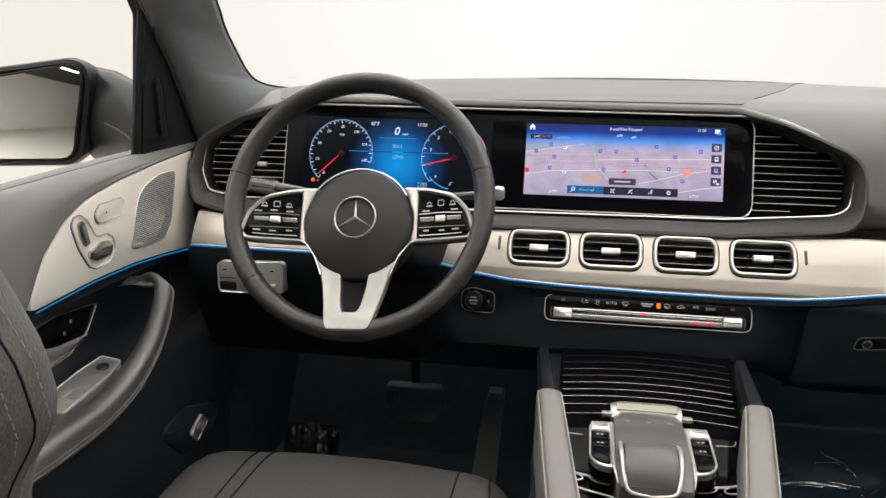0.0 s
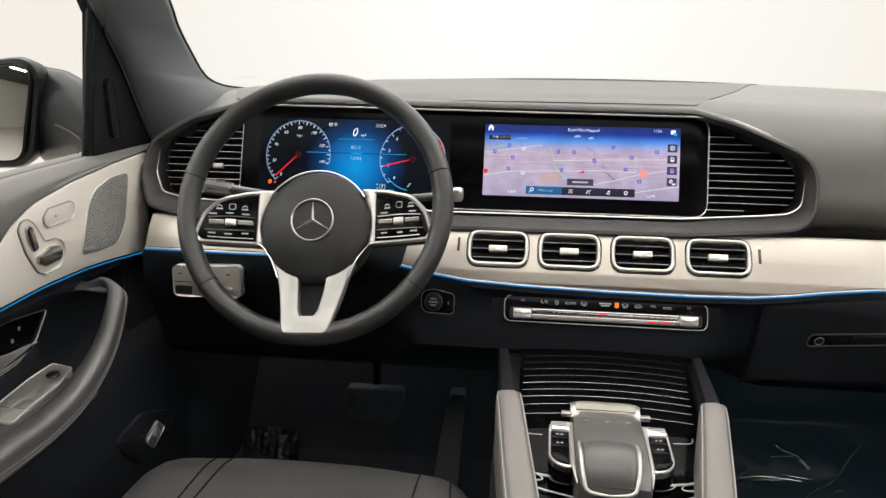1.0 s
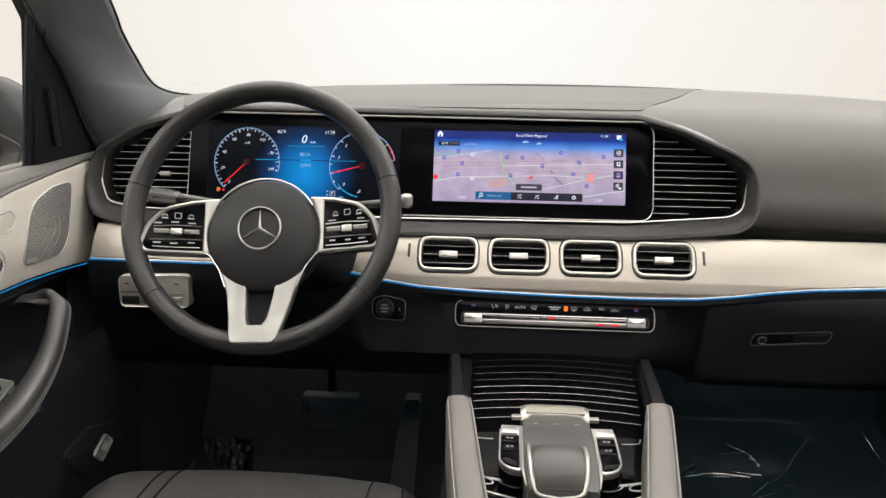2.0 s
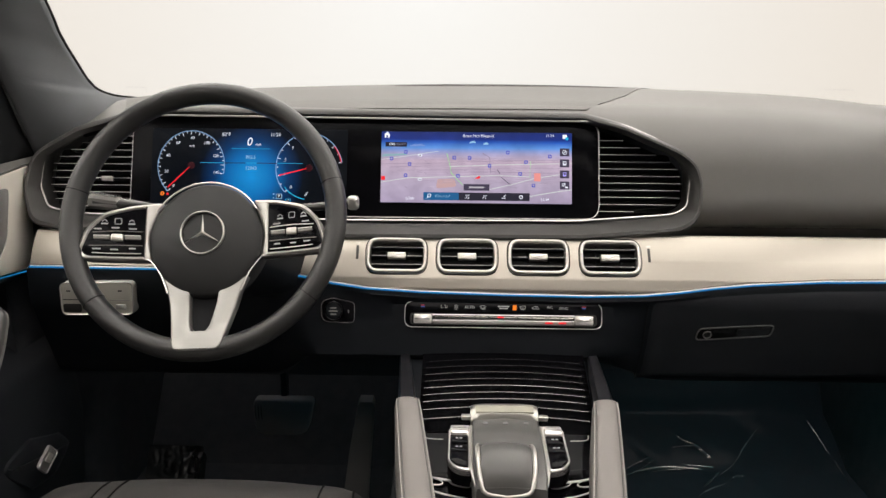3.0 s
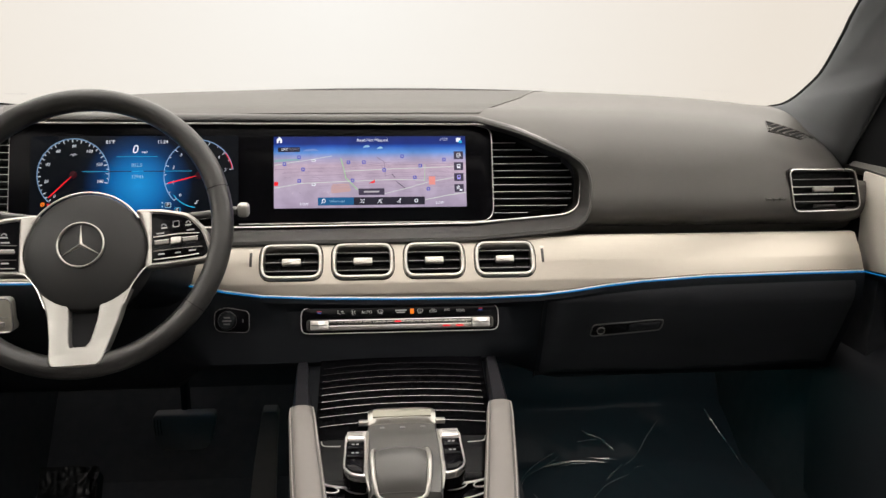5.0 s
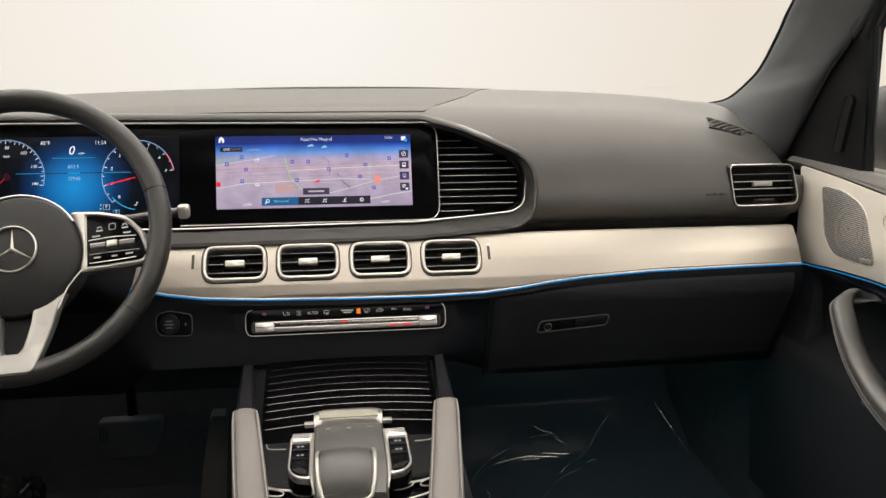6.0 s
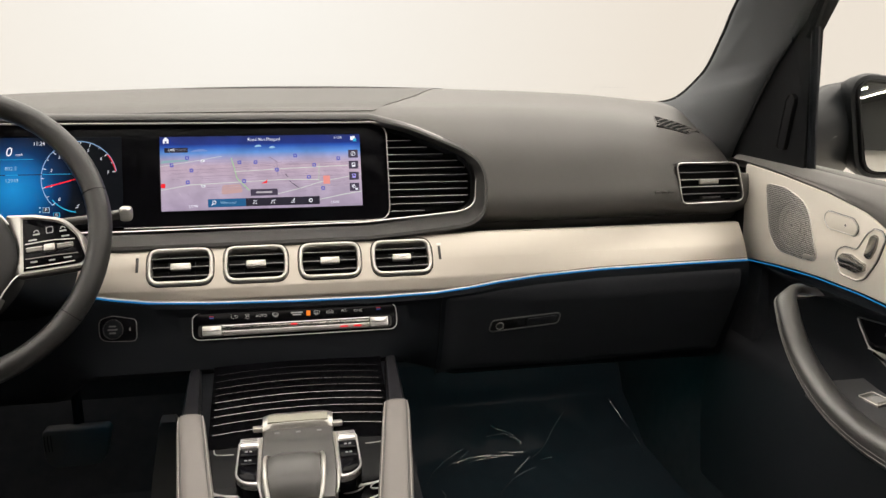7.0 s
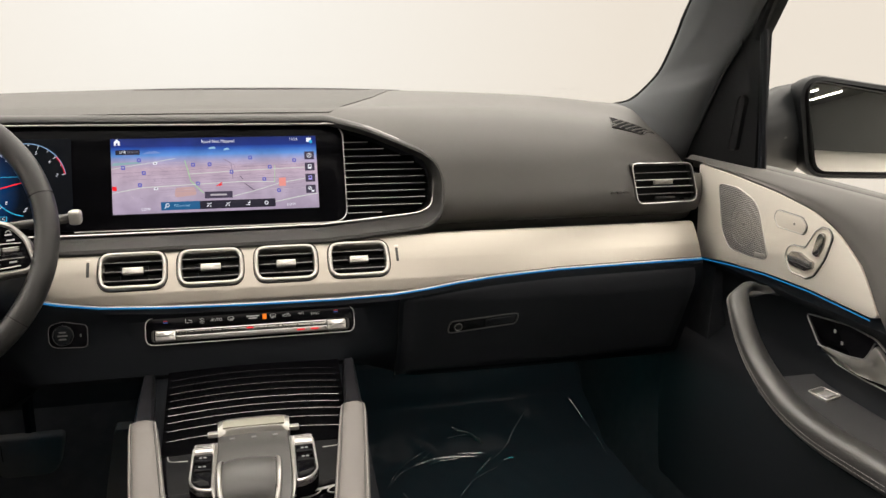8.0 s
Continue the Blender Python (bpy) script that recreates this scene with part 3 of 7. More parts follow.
def dashboard():
    dash = thing("dashboard", "charcoal vinyl dashboard with brushed metal trim and vents", "dashboard")
    xs = [-0.735 + 1.480 * i / 242 for i in range(243)]
    pad = part("top_pad", sheet([pad_section(x) for x in xs], (0, 0.03, -0.02)), PAD, dash, "charcoal grained vinyl pad")
    # the opening for the display, behind its hood
    cut(pad, [part("cutter", plate(offset(POD, -0.0060), 0.10, -0.30, lambda x, z, w: Vector((x, w, z)), 0.0005), PAD)], True)
    # darker raised middle with a seam at each side
    grid = []
    for i in range(31):
        u = i / 30
        row = []
        for k in range(15):
            t = k / 14
            right = lerp(t, [(0, 0.128), (0.10, 0.165), (0.35, 0.215), (1.0, 0.300)])
            left = lerp(t, [(0, -0.56), (0.35, -0.62), (1.0, -0.66)])
            x = left + (right - left) * u
            y0, z0 = windscreen_base(x)
            want = 0.048 + (y0 - 0.066) * t
            sec = pad_section(x)
            z = lerp(-want, [(-p.y, p.z) for p in sec[:28]])
            row.append((x, want, z + 0.0014))
        grid.append(row)
    part("middle_pad", sheet(grid, (0, 0, -0.004)), PAD_DARK, dash, "darker vinyl middle field with seams")
    def on_top(x, y, w):
        return Vector((x, y, lerp(-y, [(-p.y, p.z) for p in pad_section(x)[:28]]) + w))
    edge = [(-0.19 + 0.42 * i / 30, 0.335 - 0.30 * (0.02 - (-0.19 + 0.42 * i / 30)) ** 2, 0.045 * max(0.02, 1 - ((i - 15) / 15) ** 4)) for i in range(31)]
    grille = part("speaker_grille", sheet([[on_top(x, y + d * k / 4, 0.0022) for k in range(5)] for x, y, d in edge], (0, 0, -0.004)), SAIL, dash, "black speaker grille")
    part("grille_lip", tube([on_top(x, y - 0.001, 0.0018) for x, y, d in edge], 0.0010, 6), GREY_LEATHER, grille)
    # hood band round the display and the two louvred vents
    def hood(x, z, w):
        flat = lerp(z, [(1.06, 0.0), (1.13, 0.43), (1.185, 1.0)]) * lerp(x, [(0.10, 1.0), (0.19, 0.0)])
        return Vector((x, 0.325 * (z - 1.07) - w * (1 - 0.58 * flat), z))
    def band(d):
        wide, slim = offset(POD, d), offset(POD, d * (0.72 if d < 0 else 1.0))
        return [a.lerp(b, max(0.0, min(1.0, (a.y - 1.046) / 0.02))) for a, b in zip(wide, slim)]
    layers = [(offset(POD, -0.0016), -0.034), (offset(POD, -0.0016), 0.000), (offset(POD, 0.0015), 0.020), (band(-0.0052), 0.038), (band(-0.0085), 0.045), (band(-0.0130), 0.045), (band(-0.0170), 0.040), (band(-0.0192), 0.026), (band(-0.020), -0.060)]
    part("display_hood", rings(bmesh.new(), layers, hood, cap0=False, cap1=False), HOOD, dash, "dark vinyl hood")
    def line_top(z):
        return max(0.0, min(1.0, (z - 1.175) / 0.018))
    def line_z(z):
        return z - 0.0040 * line_top(z) + 0.0018 * max(0.0, min(1.0, (1.06 - z) / 0.01))
    def slope(p):
        return lerp(p.x, [(0.11, 0.0), (0.18, 1.0)]) * lerp(p.y, [(1.09, 0.0), (1.14, 1.0)])
    part("hood_line", tube([on_display(p.x, line_z(p.y) + 0.0035 * slope(p), 0.0095 + 0.006 * line_top(p.y) + 0.022 * slope(p)) for p in POD], 0.0014, 8, closed=True), CHROME, dash, "thin chrome outline")
    part("hood_back", plate(POD, -0.034, -0.030, on_display, 0.001), RUBBER, dash)
    for side in (1, -1):
        vent = part("side_louvre", plate(box2(0.150 if side > 0 else -0.70, 1.062, 0.262 if side > 0 else -0.582, 1.150, 0.01), -0.0295, -0.024, on_display, 0.001), RUBBER, dash, "black louvred vent with silver slat edges")
        spans = []
        for k in range(11):
            z = 1.0605 + 0.0105 * k
            end = pod_x(z, side)
            if end is None:
                continue
            x0, x1 = (0.1475, end) if side > 0 else (end, -0.5775)
            if x1 - x0 > 0.02:
                spans.append((z, x0, x1))
        slat_bank(vent, spans)
        if side < 0:
            part("vent_post", plate(box2(-0.5763, 1.053, -0.5747, 1.176, 0.0005, 2), -0.012, 0.0022, on_display, 0.0005), LINE, vent)
            part("slider", plate(box2(-0.622, 1.0985, -0.606, 1.1055, 0.001), -0.004, 0.003, on_display, 0.001), SATIN, vent, "bright silver slider tab")
    # trim and its vents
    trim_piece(dash, -0.306, 0.708, 600)
    trim_piece(dash, -0.700, -0.500, 40)
    for x in VENTS:
        round_vent(dash, x, VENT_Z, 0.0905, 0.0475, on_vent, r=0.0180)
    for x in (-0.2165, 0.2115):
        wheel = part("vent_wheel", plate(box2(x - 0.0035, 0.994, x + 0.0035, 1.020, 0.0015), -0.001, 0.0012, on_trim, 0.0005), SATIN, dash, "small vent thumbwheel")
        part("ridge", plate(box2(x - 0.002, 0.998, x + 0.002, 1.016, 0.001), 0.0012, 0.0026, on_trim, 0.0006), GUN, wheel)
    # passenger's side vent
    def on_side(x, z, w):
        return Vector((x + 0.003, -0.0310 - 0.10 * (1.094 - z) + 0.03 * (x - 0.66) - 0.97 * w, z + 0.12 * w))
    vent = part("air_vent", plate(rounded([(0.612, 1.066), (0.722, 1.070), (0.708, 1.124), (0.600, 1.124)], 0.008), -0.016, -0.011, on_side, 0.001), RUBBER, dash, "passenger's side vent with satin frame")
    outer = rounded([(0.610, 1.0620), (0.722, 1.0635), (0.707, 1.1285), (0.597, 1.1295)], [0.014, 0.014, 0.014, 0.010], 6)
    cut(pad, [part("cutter", plate(outer, -0.05, 0.05, on_side, 0.0005), PAD)], True)
    part("vent_frame", hoop(outer, offset(outer, 0.0024), -0.014, 0.003, on_side, 0.0009), GUN, vent)
    part("vent_ring", tube([on_side(p.x, p.y, 0.003) for p in offset(outer, 0.0012)], 0.0011, 8, closed=True), CHROME, vent, "bright chrome vent ring")
    part("vent_tunnel", hoop(offset(outer, 0.0024), offset(outer, 0.0034), -0.016, 0.001, on_side, 0.0004), GUN, vent)
    for k in range(4):
        z = 1.0775 + 0.0115 * k
        part("blade", plate(box2(0.611 - 0.08 * (z - 1.07), z - 0.0015, 0.722 - 0.25 * (z - 1.07), z + 0.0015, 0.001), -0.011, -0.0025, on_side, 0.0006), BLACK, vent)
        part("blade_edge", plate(box2(0.611 - 0.08 * (z - 1.07), z + 0.0002, 0.722 - 0.25 * (z - 1.07), z + 0.0013, 0.0004), -0.0026, -0.0016, on_side, 0.0003), LINE if k in (1, 2) else GUN_EDGE, vent)
    part("slider", plate(box2(0.641, 1.0935, 0.674, 1.1015, 0.001), -0.004, 0.0015, on_side, 0.001), SATIN, vent, "bright silver slider tab")
    part("lower_tab", plate(box2(0.645, 1.0680, 0.680, 1.0735, 0.001), -0.006, -0.0005, on_side, 0.001), GUN, vent)
    # corner defroster
    for s in (-1, 1):
        def on_pad(x, y, w):
            return Vector((s * x, y, lerp(-y, [(-p.y, p.z) for p in pad_section(x)[:30]]) + w))
        def near(u, w):
            return on_pad(0.5985 + 0.085 * u, 0.0400 + 0.0065 * u + 0.025 * max(0, u - 0.7) / 0.3, w)
        def far(u, w):
            return on_pad(0.6120 + 0.083 * u, 0.0805 - 0.0050 * u, w)
        vent = part("defroster_vent", sheet([[near(i / 12, 0.0012).lerp(far(i / 12, 0.0012), k / 4) for k in range(5)] for i in range(13)], (0, 0, -0.006)), SAIL, dash, "black corner defroster grille")
        for k in range(9):
            u = -0.28 + 0.14 * k
            ends = [v for v in (0.05, 0.2, 0.35, 0.5, 0.65, 0.8, 0.95) if 0.01 <= u + 0.36 * v <= 0.97]
            if len(ends) > 1:
                part("fin", tube([near(u + 0.36 * v, 0.0016).lerp(far(u + 0.36 * v, 0.0016), v) for v in ends], 0.0013, 6), GREY_LEATHER, vent)
        part("lip", tube([near(i / 10, 0.0014) for i in range(11)] + [far(1 - i / 10, 0.0014) for i in range(11)], 0.0009, 5, closed=True), PAD, vent)
    for k in range(3):
        part("airbag_word", sheet([[(0.566 + 0.011 * k + 0.008 * i, -0.0395, 1.0815 + 0.003 * j) for j in range(2)] for i in range(2)], (0, 0.006, 0)), PAD_DARK, dash)
    # lower dash: one skin, whose middle overhangs the console while its sides recede
    grid = [[(x, y, z) for z, y in lower_profile(x)] for x in [-0.704 + 1.414 * i / 140 for i in range(141)]]
    part("lower_panel", sheet(grid, (0, 0.02, 0.006)), BLACK, dash, "black soft plastic lower dash")
    # glovebox lid: follows the skin, set off by its gap
    def lid_low(x):
        return lerp(x, [(0.2, 0.800), (0.45, 0.797), (0.69, 0.806)])
    grid = []
    for i in range(49):
        x = 0.2130 + 0.490 * i / 48
        top = trim_low(x) - 0.0095
        side = min(i, 48 - i)
        row = []
        for k in range(25):
            z = top + (lid_low(x) - top) * k / 24
            inward = min(side * 5.0, min(k, 24 - k) * 3.4)
            row.append(on_skin(x, z, 0.0026 if inward >= 5 else 0.0010 if inward > 0 else -0.0030))
        grid.append(row)
    lid = part("glovebox_lid", sheet(grid, (0, 0.010, 0)), LID_BLACK, dash, "black glovebox lid")
    part("lid_gap", tube([on_skin(0.2105, trim_low(0.2105) - 0.010 + (0.80 - trim_low(0.2105) + 0.010) * k / 12, 0.0004) for k in range(13)], 0.0009, 6), RUBBER, lid)
    def on_latch(x, z, w):
        return on_skin(x, z, w - 0.0086)
    latch = rounded([(0.2895, 0.8765), (0.400, 0.8865), (0.4035, 0.9070), (0.2930, 0.8985)], 0.0075, 6)
    part("handle", hoop(offset(latch, -0.001), offset(latch, 0.0012), 0.004, 0.0122, on_latch, 0.0004), LATCH_EDGE, lid, "recessed glovebox handle with lock")
    part("handle_well", plate(offset(latch, 0.0016), 0.003, 0.0112, on_latch, 0.0005), RUBBER, lid)
    part("handle_pull", plate(rounded([(0.350, 0.8865), (0.396, 0.8905), (0.397, 0.9025), (0.350, 0.8985)], 0.003), 0.0112, 0.0125, on_latch, 0.0005), LID_BLACK, lid)
    part("lock", plate(disc2(0.3065, 0.8880, 0.0050, 20), 0.0112, 0.0130, on_latch, 0.0006), GUN, lid, "round metal key lock")
    part("lock_ring", hoop(disc2(0.3065, 0.8880, 0.0066, 24), disc2(0.3065, 0.8880, 0.0054, 24), 0.0112, 0.0136, on_latch, 0.0003), GUN_EDGE, lid)
    # steering column shroud
    sections = []
    for y, rx, rz, zc in ((0.02, 0.115, 0.070, 0.987), (-0.06, 0.100, 0.066, 0.996), (-0.13, 0.075, 0.052, 1.018), (-0.185, 0.060, 0.046, 1.040)):
        sections.append([(-0.389 + rx * math.copysign(abs(math.cos(a)) ** 0.6, math.cos(a)), y, zc + rz * math.copysign(abs(math.sin(a)) ** 0.6, math.sin(a))) for a in (2 * math.pi * k / 28 for k in range(28))])
    part("column_shroud", loft(sections), BLACK, dash, "black steering column shroud")
    return dash


dashboard()


# ---- the wide display: instrument cluster and map ----
WHITE_LIT = glow("lit_white", (0.85, 0.88, 0.95), 1.0)
SOFT_LIT = glow("lit_pale_blue", (0.35, 0.62, 0.85), 0.8)
RED_LIT = glow("lit_red", (0.85, 0.02, 0.03), 1.0)
HUB_LIT = glow("lit_dim_red", (0.030, 0.003, 0.006), 1.0)
AMBER_LIT = glow("lit_amber", (0.95, 0.22, 0.02), 0.95)
RING_LIT = glow("lit_dial_ring", (0.30, 0.50, 0.80), 0.9)
CYAN_LIT = glow("lit_cyan", (0.02, 0.45, 0.80), 0.9)
GREEN_LIT = glow("lit_road_green", (0.33, 0.62, 0.30), 1.0)
ROAD_LIT = glow("lit_road_white", (0.62, 0.68, 0.62), 1.0)
PIN_LIT = glow("lit_parking_blue", (0.10, 0.11, 0.48), 1.0)
DARK_LIT = glow("lit_dark_box", (0.020, 0.018, 0.030), 1.0)
TILE_LIT = glow("lit_tile", (0.055, 0.045, 0.075), 1.0)
STREET_LIT = glow("lit_side_street", (0.26, 0.21, 0.29), 1.0)
PALE_STREET = glow("lit_pale_street", (0.58, 0.48, 0.56), 1.0)
PIN_PALE = glow("lit_pale_violet", (0.38, 0.34, 0.85), 1.0)
BOX_DARK = glow("lit_title_blue", (0.012, 0.028, 0.17), 1.0)
BOX_LIT = glow("lit_blue_box", (0.012, 0.10, 0.25), 1.0)
ROSE_LIT = glow("lit_rose", (0.75, 0.28, 0.25), 1.0)
CLUSTER_LIT = ramp_glow("lit_cluster_field", "X", 0.0, 0.094, [(0.0, (0.006, 0.25, 0.60)), (0.35, (0.003, 0.13, 0.38)), (0.60, (0.002, 0.028, 0.10)), (0.85, (0.001, 0.003, 0.008)), (1.0, (0.001, 0.002, 0.004))], 1.0, radial=(-0.3875, 0.006, 1.108))
MAP_LIT = ramp_glow("lit_map", "Z", 1.070, 1.1745,
                    [(0.0, (0.34, 0.28, 0.39)), (0.30, (0.43, 0.36, 0.47)), (0.62, (0.48, 0.37, 0.46)), (0.72, (0.34, 0.33, 0.52)), (0.80, (0.10, 0.26, 0.62)), (0.88, (0.02, 0.09, 0.42)), (0.92, (0.012, 0.03, 0.20)), (1.0, (0.012, 0.025, 0.16))], 1.0, patches=0.16)


def bar(name, x0, z0, x1, z1, w, mat, parent, r=0.0006):
    return part(name, plate(box2(x0, z0, x1, z1, r, 3), w - 0.0004, w, on_display, 0.0001), mat, parent)


def stroke(name, points, width, w, mat, parent):
    """A flat line on the display."""
    bm = bmesh.new()
    pts = [Vector(p) for p in points]
    rows = []
    for i, p in enumerate(pts):
        way = (pts[min(i + 1, len(pts) - 1)] - pts[max(i - 1, 0)]).normalized()
        n = Vector((-way.y, way.x)) * width / 2
        rows.append([bm.verts.new(on_display(*(p + n), w)), bm.verts.new(on_display(*(p - n), w))])
    for a, b in zip(rows, rows[1:]):
        bm.faces.new((a[0], a[1], b[1], b[0]))
    return part(name, bm, mat, parent)


def dial(parent, x, z, r, numbers, sweep, ticks, needle, red_from=None):
    """A round gauge; sweep is (angle of the first mark, angle of the last), degrees, clockwise."""
    a0, a1 = sweep
    arc = [(x + r * math.cos(radians(a0 + (a1 - a0) * k / 60)), z + r * math.sin(radians(a0 + (a1 - a0) * k / 60))) for k in range(61)]
    gauge = stroke("gauge", arc, 0.0010, 0.0094, RING_LIT, parent)
    gauge["label"] = "round lit gauge with red needle"
    for k in range(ticks + 1):
        a = radians(a0 + (a1 - a0) * k / ticks)
        long = 0.0052 if k % 2 == 0 else 0.0032
        stroke("tick", [(x + (r - 0.001) * math.cos(a), z + (r - 0.001) * math.sin(a)), (x + (r - long) * math.cos(a), z + (r - long) * math.sin(a))], 0.0009, 0.0096, WHITE_LIT, gauge)
    for n, text in enumerate(numbers):
        a = radians(a0 + (a1 - a0) * n / (len(numbers) - 1))
        writing("numeral", text, 0.0063, on_display, x + (r - 0.0120) * math.cos(a), z + (r - 0.0108) * math.sin(a), 0.0096, WHITE_LIT, gauge, shear=0.2)
    if red_from is not None:
        arc = [(x + (r - 0.0008) * math.cos(radians(red_from + (a1 - red_from) * k / 12)), z + (r - 0.0008) * math.sin(radians(red_from + (a1 - red_from) * k / 12))) for k in range(13)]
        stroke("red_zone", arc, 0.0013, 0.0097, RED_LIT, gauge)
    a = radians(needle)
    stroke("needle", [(x + 0.012 * math.cos(a), z + 0.012 * math.sin(a)), (x + (r - 0.004) * math.cos(a), z + (r - 0.004) * math.sin(a))], 0.0016, 0.0099, RED_LIT, gauge)
    part("needle_hub", plate(disc2(x, z, 0.0054, 20), 0.0094, 0.0097, on_display, 0.0001), HUB_LIT, gauge)
    stroke("needle_root", [(x + 0.004 * math.cos(a), z + 0.004 * math.sin(a)), (x + 0.012 * math.cos(a), z + 0.012 * math.sin(a))], 0.0010, 0.0099, RED_LIT, gauge)


def display():
    unit = thing("dashboard_display", "wide glossy black display with instrument cluster and lit map", "display")
    edge = rounded([(-0.573, 1.0505), (0.1452, 1.0475), (0.1452, 1.1912), (-0.539, 1.1955), (-0.5735, 1.175)], [0.006, 0.022, 0.022, 0.01, 0.01], 8)
    part("glass_panel", plate(edge, -0.014, 0.0080, on_display, 0.0015), GLOSS, unit, "glossy black glass panel")
    rim = rounded([(-0.20, 1.0482), (0.1456, 1.0482), (0.1456, 1.1905), (0.05, 1.1912)], [0, 0.022, 0.022, 0], 8)[9:-9]
    rim = [Vector((-0.24, 1.0482)), Vector((0.0, 1.0482))] + rim + [Vector((0.05, 1.1912))]
    part("panel_rim", tube([on_display(p.x, p.y, 0.0080) for p in rim], 0.0010, 6), CHROME, unit, "thin silver rim")
    # instrument cluster
    field = part("cluster_screen", plate(box2(-0.5425, 1.064, -0.2405, 1.1765, 0.003), 0.0078, 0.0083, on_display, 0.0001), CLUSTER_LIT, unit, "instrument cluster glowing blue in the middle")
    speeds = ["0", "20", "40", "60", "80", "100", "120", "140"]
    dial(field, -0.4805, 1.1210, 0.0515, speeds, (-132, -132 - 242), 32, -137)
    dial(field, -0.2985, 1.1190, 0.0510, ["0", "1", "2", "3", "4", "5", "6", "7"], (-135, -135 - 215), 14, -166, red_from=-320)
    writing("unit", "mph", 0.005, on_display, -0.4805, 1.1500, 0.0096, WHITE_LIT, field)
    writing("temperature", "83°F", 0.0072, on_display, -0.4275, 1.1675, 0.0096, WHITE_LIT, field)
    writing("clock", "11:24", 0.0072, on_display, -0.3515, 1.1675, 0.0096, WHITE_LIT, field)
    writing("speed", "0", 0.018, on_display, -0.3920, 1.1565, 0.0096, WHITE_LIT, field, shear=0.2)
    writing("speed_unit", "mph", 0.005, on_display, -0.3780, 1.1530, 0.0096, WHITE_LIT, field, shear=0.2)
    writing("trip", "802.5", 0.0072, on_display, -0.3890, 1.1340, 0.0096, SOFT_LIT, field)
    writing("odometer", "12943", 0.0072, on_display, -0.3880, 1.1175, 0.0096, SOFT_LIT, field)
    stroke("teal_line", [(-0.4675, 1.1254), (-0.3085, 1.1254)], 0.0006, 0.0093, CYAN_LIT, field)
    stroke("divider", [(-0.4305, 1.1252), (-0.3965, 1.1254)], 0.0012, 0.0095, DARK_LIT, field)
    stroke("divider", [(-0.3795, 1.1254), (-0.3475, 1.1252)], 0.0012, 0.0095, DARK_LIT, field)
    stroke("divider", [(-0.4185, 1.1465), (-0.3595, 1.1465)], 0.0005, 0.0095, CYAN_LIT, field)
    bar("gear_box", -0.3480, 1.0730, -0.3390, 1.0805, 0.0095, SOFT_LIT, field)
    bar("gear_face", -0.3473, 1.0737, -0.3397, 1.0798, 0.0098, DARK_LIT, field)
    writing("gear", "P", 0.006, on_display, -0.3435, 1.0768, 0.0101, WHITE_LIT, field)
    bar("mode_box", -0.3340, 1.0665, -0.3255, 1.0730, 0.0095, CYAN_LIT, field)
    bar("mode_face", -0.3334, 1.0671, -0.3261, 1.0724, 0.0098, DARK_LIT, field)
    writing("mode", "C", 0.005, on_display, -0.3297, 1.0698, 0.0101, WHITE_LIT, field)
    for k in range(3):
        bar("gear_mark", -0.3527, 1.0680 + 0.0055 * k, -0.3507, 1.0700 + 0.0055 * k, 0.0095, SOFT_LIT, field)
    part("warning_lamp", hoop(disc2(-0.5235, 1.0792, 0.0030, 14), disc2(-0.5235, 1.0792, 0.0017, 14), 0.0092, 0.0096, on_display, 0.0001), AMBER_LIT, field)
    stroke("warning_stroke", [(-0.5260, 1.0770), (-0.5210, 1.0815)], 0.0008, 0.0097, AMBER_LIT, field)
    bar("warning_lamp", -0.5170, 1.0770, -0.5138, 1.0802, 0.0096, RED_LIT, field, 0.001)
    arc = [(-0.2985 + 0.0465 * math.cos(radians(a)), 1.1190 + 0.0465 * math.sin(radians(a))) for a in range(-142, -96, 5)]
    stroke("economy_arc", arc, 0.0012, 0.0096, CYAN_LIT, field)
    stroke("pump_mark", [(-0.3045, 1.0785), (-0.3010, 1.0793), (-0.3020, 1.0818), (-0.2990, 1.0831)], 0.0009, 0.0096, WHITE_LIT, field)
    # map
    x0, x1, z0, z1 = -0.1880, 0.1040, 1.0700, 1.1745
    chart = part("map_screen", plate(box2(x0, z0, x1, z1, 0.001), 0.0078, 0.0083, on_display, 0.0001), MAP_LIT, unit, "lit map with blue sky, roads and parking marks")
    def at(u, v):
        return Vector((x0 + (x1 - x0) * u, z1 + (z0 - z1) * v))
    green = glow("lit_map_green", (0.24, 0.38, 0.42), 1.0)
    blots = [(0.0, 0.31, 0.14, 0.36, green), (0.29, 0.66, 0.40, 0.80, glow("lit_map_sand", (0.50, 0.33, 0.33), 1.0))]
    for u, v, uu, vv, m in blots:
        a, b = at(u, vv), at(uu, v)
        part("map_area", plate(rounded([(a.x, a.y), (b.x, a.y + 0.003), (b.x - 0.004, b.y), (a.x + 0.002, b.y - 0.001)], 0.004), 0.0083, 0.0086, on_display, 0.0001), m, chart)
